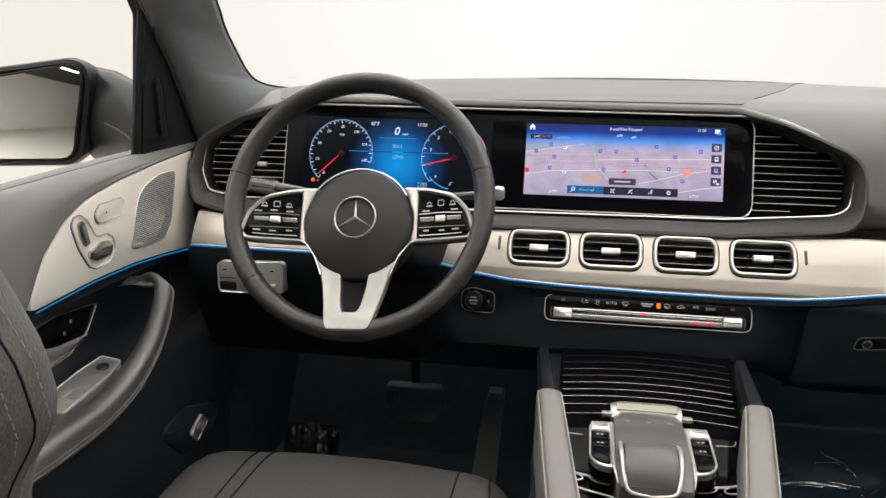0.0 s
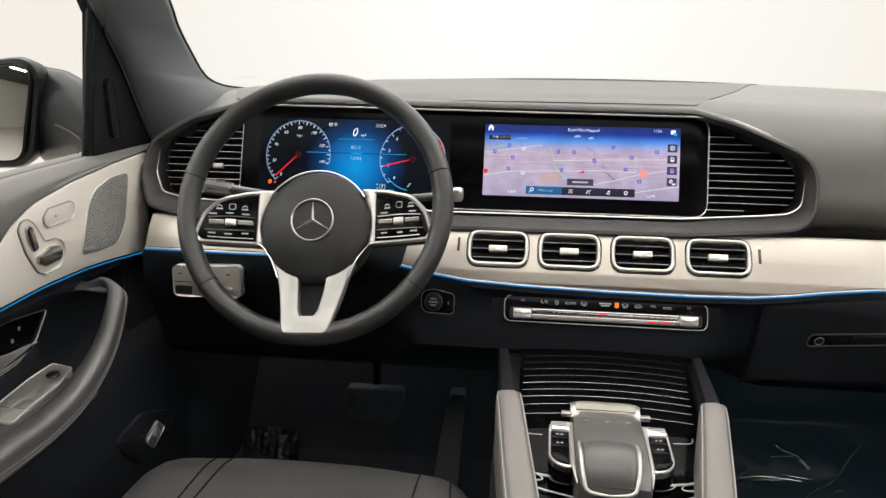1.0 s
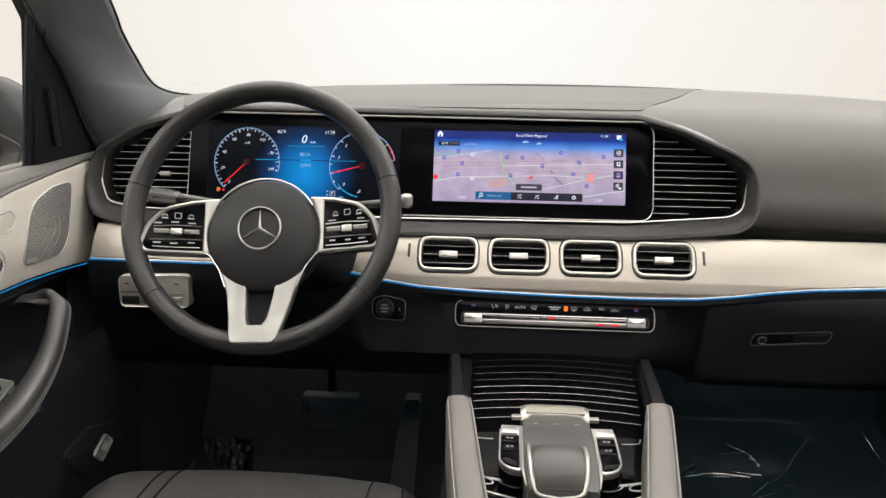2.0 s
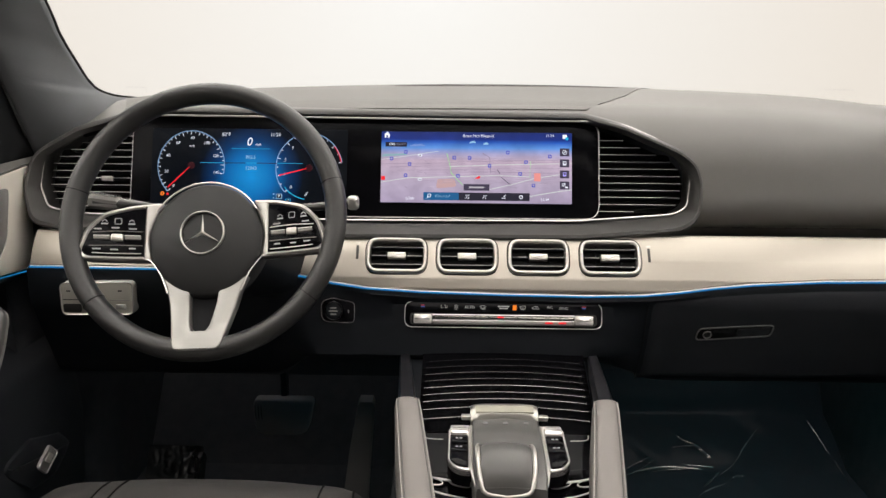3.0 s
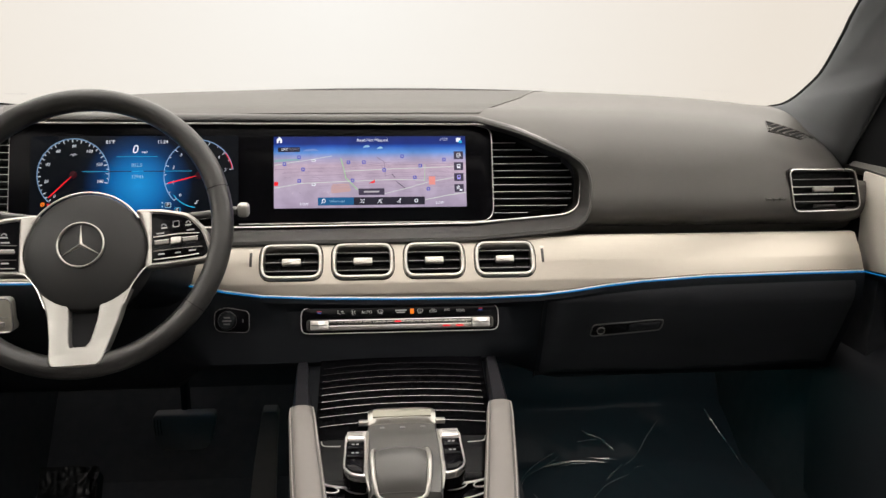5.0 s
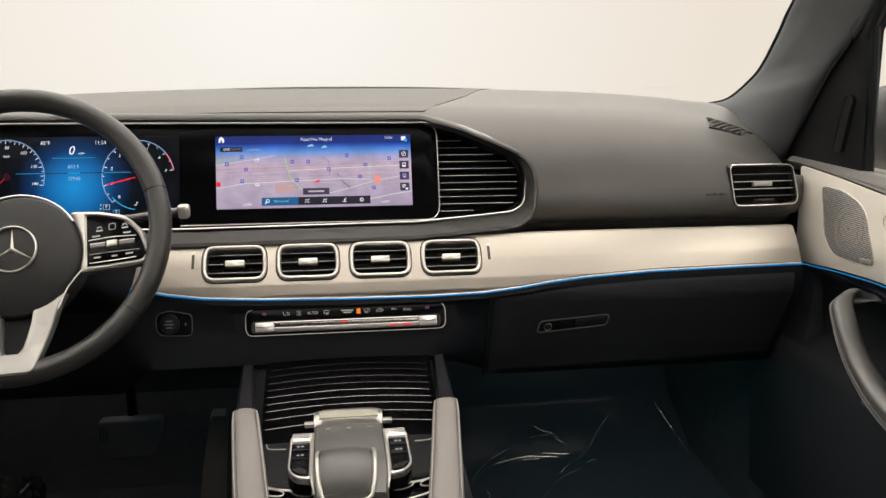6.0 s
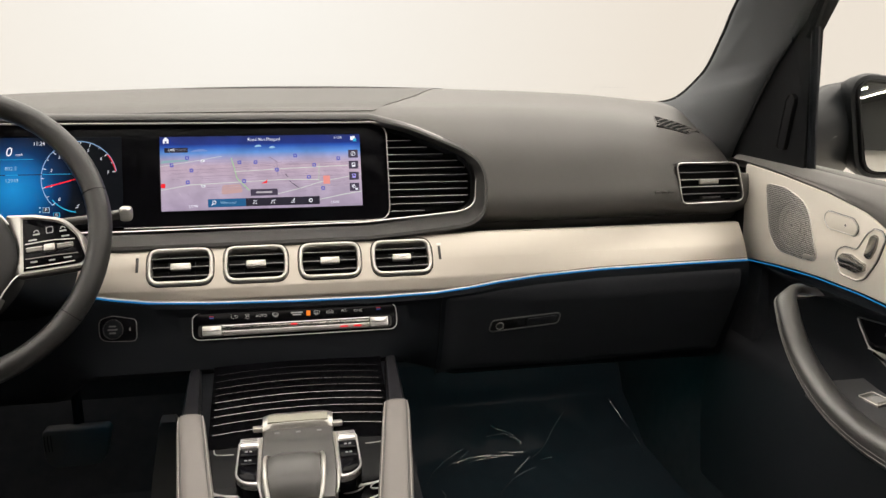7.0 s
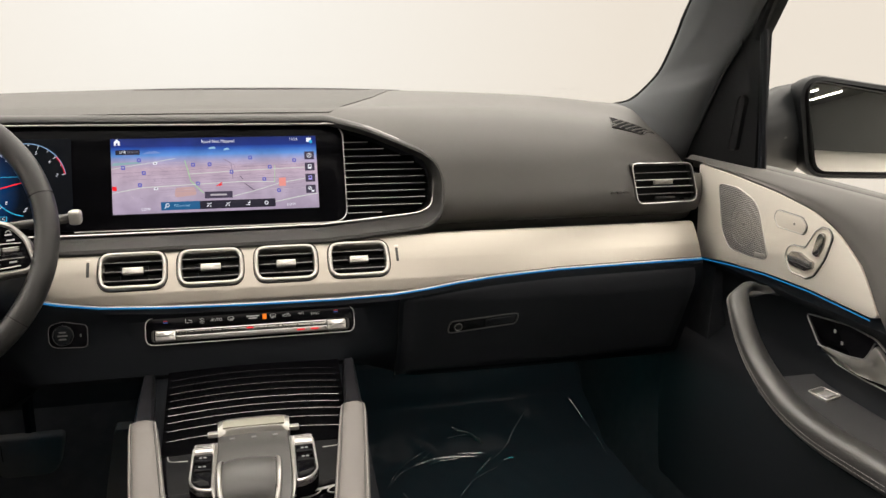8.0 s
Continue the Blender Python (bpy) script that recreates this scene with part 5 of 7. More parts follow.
STALK = material("dark_glossy_plastic", (0.055, 0.054, 0.052), 0.18, rough_vary=0.04)
STALK_TIP = material("grey_glossy_plastic", (0.15, 0.146, 0.14), 0.14, rough_vary=0.05, vary_scale=40)
stalks()


# ---- controls on the lower dash ----
PRINT = glow("lit_print", (0.60, 0.58, 0.55), 0.55)
WARM_MARK = glow("dim_red_mark", (0.30, 0.03, 0.05), 1.0)
COLD_MARK = glow("dim_blue_mark", (0.05, 0.10, 0.32), 1.0)
BUTTON_PRINT = material("grey_button_print", (0.16, 0.16, 0.155), 0.6)


ROCKER_METAL = material("dark_chrome_keys", (0.34, 0.33, 0.31), 0.24, 0.9, rough_vary=0.05, vary_scale=40)


def climate_panel():
    unit = thing("climate_panel", "slim glossy black climate panel with chrome rocker bar", "control panel")
    edge = rounded([(-0.1455, 0.9005), (0.1425, 0.9005), (0.1425, 0.9365), (-0.1455, 0.9365)], 0.012, 6)
    part("panel", plate(edge, -0.010, 0.0125, on_climate, 0.002), PIANO, unit, "glossy black panel")
    part("rim", hoop(edge, offset(edge, 0.0009), 0.009, 0.0135, on_climate, 0.0003), LINE, unit, "thin silver rim")
    part("rocker_bar", plate(box2(-0.105, 0.9118, 0.102, 0.9172, 0.001), 0.0120, 0.0160, on_climate, 0.0022), ROCKER_METAL, unit, "row of silver rocker keys")
    for z, r in ((0.9184, 0.0008), (0.9108, 0.0006)):
        part("bright_line", tube([on_climate(-0.105, z, 0.0155), on_climate(0.0, z, 0.0155), on_climate(0.102, z, 0.0155)], r, 6), CHROME, unit)
    part("rocker_base", plate(box2(-0.105, 0.9050, 0.102, 0.9102, 0.001), 0.0120, 0.0150, on_climate, 0.0012), GUN_EDGE, unit)
    for k in range(1, 10):
        x = -0.105 + 0.0207 * k
        part("key_gap", plate(box2(x - 0.0004, 0.9116, x + 0.0004, 0.9174, 0.0002, 2), 0.0155, 0.0168, on_climate, 0.0002), RUBBER, unit)
    for x in (-0.119, 0.116):
        part("end_key", plate(box2(x - 0.0135, 0.9055, x + 0.0135, 0.9190, 0.0025), 0.0120, 0.0165, on_climate, 0.0022), CHROME, unit, "chrome temperature key")
        part("key_ridge", plate(box2(x - 0.0115, 0.9118, x + 0.0115, 0.9128, 0.0004, 2), 0.0160, 0.0172, on_climate, 0.0003), GUN, unit)
        part("key_well", hoop(box2(x - 0.0185, 0.9040, x + 0.0185, 0.9205, 0.006), box2(x - 0.0150, 0.9052, x + 0.0150, 0.9196, 0.003), 0.0120, 0.0150, on_climate, 0.0008), GUN, unit)
    part("red_lamp", plate(box2(0.0595, 0.9072, 0.0705, 0.9094, 0.0006), 0.0150, 0.0156, on_climate, 0.0002), RED_LIT, unit)
    part("red_lamp", plate(box2(0.0790, 0.9072, 0.0900, 0.9094, 0.0006), 0.0150, 0.0156, on_climate, 0.0002), RED_LIT, unit)
    part("red_lamp", plate(box2(-0.0100, 0.9146, -0.0010, 0.9164, 0.0006), 0.0165, 0.0170, on_climate, 0.0002), RED_LIT, unit)
    # small line drawings over the keys: air to the feet, fan, screens, air round
    def drawn(x, *lines):
        for line in lines:
            part("key_mark", tube([on_climate(x + 0.001 * u, 0.9290 + 0.001 * v, 0.0128) for u, v in line], 0.00034, 5), PRINT, unit)
    bow = [(-4.2, 1.6), (-2, 2.6), (2, 2.6), (4.2, 1.6), (3.0, -1.8), (-3.0, -1.8), (-4.2, 1.6)]
    wave = [(-1.0, -3.4), (-0.4, -2.2), (-1.0, -1.0), (-0.4, 0.4)]
    drawn(-0.088, [(-4, 3), (-4, -1), (-1, -1.4), (-1, -3)], [(0.5, 1.2), (5, 1.2)], [(0.5, 1.2), (2, 2.4)], [(1, -1), (5, -1)])
    drawn(-0.070, [(-3, 2.6), (-0.4, 0.4), (-3, -2)], [(3, 2.6), (0.4, 0.4), (3, -2)], [(-1, 3), (1, 3)], [(-1.5, -3), (1.5, -3)])
    drawn(-0.031, bow, [(u + 0.6, v) for u, v in wave], [(u + 2.6, v) for u, v in wave], [(-3.4, 0), (-1.6, 0)])
    for z, w in ((0.9306, 0.0085), (0.9278, 0.0060)):
        part("word_bar", plate(box2(-0.001 - w, z - 0.0008, -0.001 + w, z + 0.0008, 0.0003, 2), 0.0125, 0.0129, on_climate, 0.0001), PRINT, unit)
    drawn(0.027, bow, [(u - 0.6, v) for u, v in wave], [(u + 1.6, v) for u, v in wave])
    drawn(0.046, [(-5, -1.5), (-5, 0.4), (-2.6, 0.8), (-1.4, 2.4), (2.2, 2.4), (3.6, 0.6), (5, 0.2), (5, -1.5), (-5, -1.5)], [(-1, 0), (2, 0), (1, 1)])
    writing("key_word", "AUTO", 0.0055, on_climate, -0.0505, 0.9288, 0.0129, PRINT, unit)
    writing("key_word", "A/C", 0.0050, on_climate, 0.0665, 0.9300, 0.0129, PRINT, unit)
    writing("key_word", "SYNC", 0.0050, on_climate, 0.0865, 0.9285, 0.0129, PRINT, unit)
    part("hazard_lamp", plate(box2(0.0125, 0.9255, 0.0180, 0.9325, 0.0008), 0.0125, 0.0130, on_climate, 0.0001), AMBER_LIT, unit, "orange warning lamp")
    for x in (-0.119, 0.116):
        part("warm_mark", plate(box2(x - 0.003, 0.9305, x + 0.003, 0.9316, 0.0004, 2), 0.0125, 0.0129, on_climate, 0.0001), WARM_MARK, unit)
        part("cold_mark", plate(box2(x - 0.003, 0.9285, x + 0.003, 0.9296, 0.0004, 2), 0.0125, 0.0129, on_climate, 0.0001), COLD_MARK, unit)


def start_button():
    unit = thing("start_button", "round black engine start button in a dark bezel", "button")
    def on(x, z, w):
        return Vector((x, -0.082 - 0.25 * (0.935 - z) - 0.96 * w, z + 0.006 + 0.24 * w))
    edge = rounded([(-0.268, 0.902), (-0.2185, 0.900), (-0.2185, 0.930), (-0.250, 0.936), (-0.268, 0.932)], [0.014, 0.008, 0.008, 0.012, 0.014], 5)
    part("bezel", plate(edge, -0.012, 0.010, on, 0.001), PIANO, unit)
    part("bezel_rim", hoop(edge, offset(edge, 0.0008), 0.008, 0.0108, on, 0.0003), GUN_EDGE, unit)
    part("cap", plate(disc2(-0.2495, 0.9175, 0.0118), 0.009, 0.0135, on, 0.0015), BLACK, unit, "black round push button")
    part("ring", hoop(disc2(-0.2495, 0.9175, 0.0134), disc2(-0.2495, 0.9175, 0.0125), 0.009, 0.0125, on, 0.0004), GUN, unit)
    for k, w in ((0.0045, 0.0045), (0.0, 0.0065), (-0.0045, 0.0045)):
        part("word_bar", plate(box2(-0.2495 - w, 0.9175 + k - 0.0012, -0.2495 + w, 0.9175 + k + 0.0009, 0.0004, 2), 0.0135, 0.0138, on, 0.0001), BUTTON_PRINT, unit)
    part("side_mark", plate(box2(-0.2285, 0.9145, -0.2265, 0.9190, 0.0008, 2), 0.010, 0.0104, on, 0.0001), BUTTON_PRINT, unit)


def light_switch():
    unit = thing("light_switch", "silver light switch plate with turning knob", "switch")
    def on(x, z, w):
        return Vector((x, -0.0935 - 0.03 * (0.965 - z) - 0.99 * w, z + 0.03 * w))
    edge = rounded([(-0.650, 0.9145), (-0.543, 0.916), (-0.542, 0.9665), (-0.651, 0.9635)], 0.010)
    part("plate", plate(edge, -0.015, 0.003, on, 0.0012), SATIN_GREY, unit, "warm silver switch plate")
    part("rim", hoop(edge, offset(edge, 0.0016), 0.002, 0.0048, on, 0.0005), CHROME, unit)
    part("knob", plate(disc2(-0.6000, 0.9385, 0.0165), 0.002, 0.015, on, 0.003), SATIN, unit, "round knob")
    part("well", plate(box2(-0.647, 0.919, -0.620, 0.932, 0.003), 0.003, 0.0042, on, 0.0005), GUN, unit)
    part("gap", plate(box2(-0.647, 0.9375, -0.620, 0.9386, 0.0003, 2), 0.003, 0.0038, on, 0.0002), RUBBER, unit)
    part("key_line", plate(box2(-0.578, 0.9375, -0.549, 0.9384, 0.0003, 2), 0.003, 0.0042, on, 0.0002), CHROME, unit)
    part("key", plate(box2(-0.569, 0.9245, -0.554, 0.9320, 0.001), 0.003, 0.0055, on, 0.001), CHROME, unit)
    for x, z in ((-0.638, 0.951), (-0.562, 0.952)):
        part("print", plate(box2(x - 0.003, z - 0.001, x + 0.003, z + 0.001, 0.0005, 2), 0.003, 0.0034, on, 0.0001), GUN, unit)


SATIN_GREY = material("warm_silver_plastic", (0.55, 0.53, 0.48), 0.42, 0.45, rough_vary=0.04)
climate_panel()
start_button()
light_switch()


# ---- centre console ----
def console_z(y):
    """Height of the glossy console deck along its length."""
    return lerp(-y, [(0.09, 0.872), (0.115, 0.8635), (0.235, 0.8150), (0.29, 0.7935), (0.40, 0.775), (0.75, 0.765)])


def console():
    con = thing("centre_console", "glossy black centre console with roller blind and padded grab handles", "console")
    body = []
    for y in (0.05, -0.06, -0.11, -0.20, -0.30, -0.45, -0.80):
        top = console_z(y) - 0.014
        body.append([(x, y, z) for x, z in ((-0.135, 0.44), (-0.150, top - 0.06), (-0.146, top), (0.140, top), (0.144, top - 0.06), (0.130, 0.44))])
    part("body", loft(body), BLACK, con)
    def deck(x, y, w):
        dz = console_z(y - 0.005) - console_z(y + 0.005)
        n = Vector((0, dz, 0.01)).normalized()
        return Vector((x, y, console_z(y) - 0.003 * (x / 0.12) ** 2)) + n * w
    # roller blind
    blind = part("roller_blind", sheet([[deck(-0.118 + 0.234 * i / 12, -0.095 - 0.150 * k / 12, 0.0) for k in range(13)] for i in range(13)], (0, 0.006, -0.012)), BLIND, con, "glossy black roller blind with bright lines")
    ys = [0.1185, 0.1305, 0.1428, 0.1549, 0.1672, 0.1794, 0.1912, 0.2048, 0.2205]
    for k, y in enumerate(ys):
        # upper lines thinner and darker: shade under the dash put into their colour
        row = [deck(-0.113 + 0.222 * i / 14, -y - 0.004 * ((-0.113 + 0.222 * i / 14) / 0.11) ** 2, 0.0016) for i in range(15)]
        part("slat_line", tube(row, (0.00011, 0.00013, 0.00017, 0.00016, 0.00021, 0.00020, 0.00022, 0.00020, 0.00022)[k], 5), GUN if k < 2 else GUN_EDGE if k < 4 else LINE, blind)
        if k + 1 < len(ys):
            grid = [[deck(-0.116 + 0.230 * i / 10, -(y + 0.0015 + (ys[k + 1] - y - 0.003) * j / 3) - 0.004 * ((-0.116 + 0.230 * i / 10) / 0.11) ** 2, 0.0008 + 0.0003 * math.sin(math.pi * j / 3)) for j in range(4)] for i in range(11)]
            part("slat", sheet(grid, (0, 0.0005, -0.002)), BLIND, blind)
    # deck behind the blind
    part("deck", sheet([[deck(-0.118 + 0.234 * i / 12, -0.246 - 0.45 * k / 16, 0.0) for k in range(17)] for i in range(13)], (0, 0, -0.010)), DECK, con, "glossy black deck")
    for s in (-1, 1):
        c = -0.003
        edge = curve_through([deck(c + s * 0.1065, -0.249, 0.003), deck(c + s * 0.1045, -0.256, 0.004), deck(c + s * 0.098, -0.2585, 0.004), deck(c + s * 0.082, -0.259, 0.003)], 14)
        part("bright_edge", tube(edge, 0.0007, 6, flat=0.6), SATIN, con)
        edge = curve_through([deck(c + s * 0.110, -0.311, 0.002), deck(c + s * 0.095, -0.324, 0.003), deck(c + s * 0.07, -0.332, 0.004), deck(c + s * 0.045, -0.338, 0.004), deck(c + s * 0.03, -0.346, 0.004)], 16)
        part("bright_edge", tube(edge, 0.0022, 8, flat=0.6), CHROME, con, "chrome cup-holder edge")
        edge = curve_through([deck(c + s * 0.107, -0.338, 0.002), deck(c + s * 0.085, -0.352, 0.003), deck(c + s * 0.065, -0.359, 0.003), deck(c + s * 0.040, -0.366, 0.003)], 16)
        part("bright_edge", tube(edge, 0.0015, 8, flat=0.6), CHROME, con)
        for y, wx, hy in ((-0.332, 0.094, 0.006), (-0.337, 0.060, 0.006)):
            loop = [deck(c + s * wx + 0.013 * math.cos(a), y + hy * math.sin(a) - 0.004 * math.cos(a) * s * -1, 0.004) for a in (2 * math.pi * k / 20 for k in range(20))]
            part("bright_loop", tube(loop, 0.0010, 6, closed=True), CHROME, con)
    return con


HANDLE_HALF = [(0.266, 0.007), (0.269, 0.0115), (0.276, 0.0148), (0.29, 0.0165), (0.40, 0.0192), (0.50, 0.0210), (0.64, 0.0215)]
HANDLE_TOP = [(0.266, 0.854), (0.269, 0.864), (0.275, 0.8715), (0.285, 0.8765), (0.31, 0.8745), (0.36, 0.859), (0.40, 0.8465), (0.50, 0.815), (0.64, 0.775)]
HANDLE_X = [(0.272, 0.1225), (0.30, 0.1195), (0.40, 0.106), (0.50, 0.0915), (0.64, 0.085)]


STRUT = material("satin_black_strut", (0.012, 0.012, 0.014), 0.36, rough_vary=0.05, vary_scale=30, specular=0.10)


def grab_handle(s):
    handle = thing("grab_handle", "grey leather console grab handle with pale stitching", "handle", "console handles")
    c = -0.008 + (0.003 if s > 0 else 0.0)
    # dark metal strut that runs up into the dash
    strut = []
    for y, z, w in ((-0.085, 0.851, 0.0075), (-0.14, 0.854, 0.0085), (-0.21, 0.858, 0.0100), (-0.285, 0.860, 0.0115)):
        x = c + s * lerp(-y, [(0.085, 0.138), (0.285, 0.122)])
        strut.append([Vector((x + w * a, y + 0.006 * b, z + 0.012 * b)) for a, b in ((-1, -1), (-1, 0.5), (-0.7, 0.9), (0.7, 0.9), (1, 0.5), (1, -1))])
    part("strut", loft(strut), STRUT, handle, "dark metal strut")
    sections = []
    n = 48
    for k in range(n + 1):
        y = -0.266 - 0.366 * (k / n) ** 1.4
        half, top, x = lerp(-y, HANDLE_HALF), lerp(-y, HANDLE_TOP), c + s * lerp(-y, HANDLE_X)
        sections.append([(x + half * a, y, top + b) for a, b in ((-1.0, -0.09), (-1.0, -0.05), (-1.0, -0.013), (-0.93, -0.006), (-0.75, -0.0018), (-0.35, 0.0), (0.0, 0.0005), (0.35, 0.0), (0.75, -0.0018), (0.93, -0.006), (1.0, -0.013), (1.0, -0.05), (1.0, -0.09))])
    part("pad", loft(sections), GREY_LEATHER, handle, "grey leather pad")
    # stitching along both upper edges
    for e in (-1, 1):
        y = -0.284
        while y > -0.52:
            pts = []
            for yy in (y, y - 0.0030):
                pts.append((c + s * lerp(-yy, HANDLE_X) + e * lerp(-yy, HANDLE_HALF) * 0.86, yy, lerp(-yy, HANDLE_TOP) - 0.0034))
            part("stitch", tube(pts, 0.0007, 4), PALE_THREAD, handle)
            y -= 0.0041
        line = [(c + s * lerp(y2, HANDLE_X) + e * lerp(y2, HANDLE_HALF) * 0.72, -y2, lerp(y2, HANDLE_TOP) - 0.0012) for y2 in [0.284 + 0.24 * k / 30 for k in range(31)]]
        part("seam", tube(line, 0.0005, 4), PALM, handle)
    return handle


def palm_rest():
    unit = thing("touchpad_controller", "grey touchpad controller with palm rest and silver bar", "controller")
    c = -0.005
    # front silver bar
    sections = []
    for t in range(17):
        u = -1 + 2 * t / 16
        x = c + 0.0445 * u
        rise = 0.004 * (1 - abs(u) ** 6)
        sections.append([(x, -0.214 + a, 0.829 + b + rise * (1 if b > 0 else 0)) for a, b in ((0.000, -0.012), (0.000, 0.002), (-0.003, 0.005), (-0.008, 0.005), (-0.0235, 0.0005), (-0.0275, -0.003), (-0.0275, -0.014))])
    part("silver_bar", loft(sections), BAR_METAL, unit, "satin silver bar")
    part("bar_face", sheet([[(c - 0.038 + 0.076 * i / 4, -0.2235 - 0.0125 * k / 3, 0.8385 - 0.0034 * k / 3) for k in range(4)] for i in range(5)], (0, 0, -0.002)), BAR_FACE, unit)
    for s in (-1, 1):
        part("bar_ear", moved(block(-0.0065, -0.004, -0.003, 0.0065, 0.004, 0.003, 0.0015), pose(c + s * 0.0500, -0.2370, 0.8275)), SATIN, unit)
    # grey body with the touch surface
    sections = []
    for y, half, z in ((-0.243, 0.0425, 0.824), (-0.249, 0.0435, 0.829), (-0.29, 0.0440, 0.829), (-0.34, 0.0435, 0.826), (-0.375, 0.0425, 0.822), (-0.395, 0.040, 0.815)):
        sections.append([(c + half * a, y, z + b) for a, b in ((-1.02, -0.05), (-1.0, -0.004), (-0.95, 0.0), (-0.5, 0.0015), (0, 0.002), (0.5, 0.0015), (0.95, 0.0), (1.0, -0.004), (1.02, -0.05))])
    part("touch_body", loft(sections), PALM, unit, "dark grey touch surface")
    for x in (-0.026, 0.0, 0.026):
        part("touch_mark", sheet([[(c + x - 0.003 + 0.006 * i, -0.2615 - 0.0018 * k, 0.8328) for k in range(2)] for i in range(2)], (0, 0, -0.0015)), PRINT, unit)
    for s in (-1, 1):
        part("side_rim", tube(curve_through([(c + s * 0.0446, -0.262, 0.826), (c + s * 0.0450, -0.31, 0.824), (c + s * 0.0445, -0.36, 0.819), (c + s * 0.040, -0.385, 0.813)], 14), 0.0022, 8), SATIN, unit)
    # raised palm rest
    sections, mid = [], c - 0.005
    for y, half, z in ((-0.318, 0.030, 0.831), (-0.323, 0.0330, 0.836), (-0.332, 0.0340, 0.843), (-0.348, 0.0342, 0.849), (-0.364, 0.0338, 0.8495), (-0.378, 0.0330, 0.845), (-0.388, 0.0318, 0.837), (-0.394, 0.029, 0.826), (-0.396, 0.025, 0.808)):
        sections.append([(mid + 0.92 * half * a, y, z - 0.004 + b) for a, b in ((-0.98, -0.06), (-1.0, -0.012), (-0.94, -0.004), (-0.75, -0.0005), (-0.4, 0.001), (0, 0.0015), (0.4, 0.001), (0.75, -0.0005), (0.94, -0.004), (1.0, -0.012), (0.98, -0.06))])
    part("palm_pad", loft(sections), PALM, unit, "smooth grey palm rest")
    for s in (-1, 1):
        path = curve_through([(mid + 0.92 * s * 0.0325, -0.317, 0.8280), (mid + 0.92 * s * 0.0352, -0.328, 0.8340), (mid + 0.92 * s * 0.0360, -0.348, 0.8380), (mid + 0.92 * s * 0.0350, -0.370, 0.8350), (mid + 0.92 * s * 0.0330, -0.388, 0.8240), (mid + 0.92 * s * 0.027, -0.397, 0.8110), (mid, -0.400, 0.808)], 20)
        part("palm_rim", tube(path, lambda t: 0.0016 + 0.0014 * math.sin(math.pi * t), 8), SATIN, unit, "silver side rim")
    # switch banks
    for s in (-1, 1):
        def on(x, y, w):
            return Vector((c + s * x, y - 0.005, 0.8195 + 0.12 * (y + 0.30) + w))
        edge = rounded([(0.046, -0.256), (0.0725, -0.260), (0.0735, -0.330), (0.064, -0.346), (0.046, -0.350)], [0.002, 0.010, 0.020, 0.02, 0.003], 6)
        bank = part("switch_bank", plate(edge, -0.020, 0.001, on, 0.001), PIANO, unit, "glossy switch bank with chrome rim")
        part("bank_rim", hoop(edge, offset(edge, 0.0024), -0.006, 0.0034, on, 0.0011), CHROME, bank)
        roller = part("volume_key", plate(box2(0.0480, -0.2770, 0.0706, -0.2600, 0.003), 0.001, 0.0060, on, 0.002), CHROME, bank, "ribbed chrome key")
        for y in (-0.2640, -0.2676, -0.2712):
            part("roller_rib", tube([on(0.0500, y, 0.0060), on(0.0685, y, 0.0060)], 0.0005, 5), GUN, roller)
        for y in (-0.2855, -0.3035):
            part("key", plate(box2(0.0490, y - 0.0078, 0.0700, y + 0.0078, 0.0015), 0.001, 0.0030, on, 0.001), PIANO, bank)
            for dx in (0.0555, 0.0605):
                part("key_mark", plate(box2(dx, y - 0.0012, dx + 0.0034, y + 0.0012, 0.0005, 2), 0.003, 0.0034, on, 0.0001), PRINT, bank)
        part("lower_key", plate(rounded([(0.049, -0.3135), (0.0700, -0.3135), (0.0695, -0.330), (0.061, -0.340), (0.049, -0.343)], 0.003), 0.001, 0.0030, on, 0.0015), PIANO, bank)
    return unit


BAR_METAL = material("polished_bar_metal", (0.40, 0.39, 0.36), 0.30, 0.85, rough_vary=0.04)
BAR_FACE = material("champagne_bar_face", (0.30, 0.29, 0.24), 0.45, 0.6, rough_vary=0.05)
console()
for side in (-1, 1):
    grab_handle(side)
palm_rest()


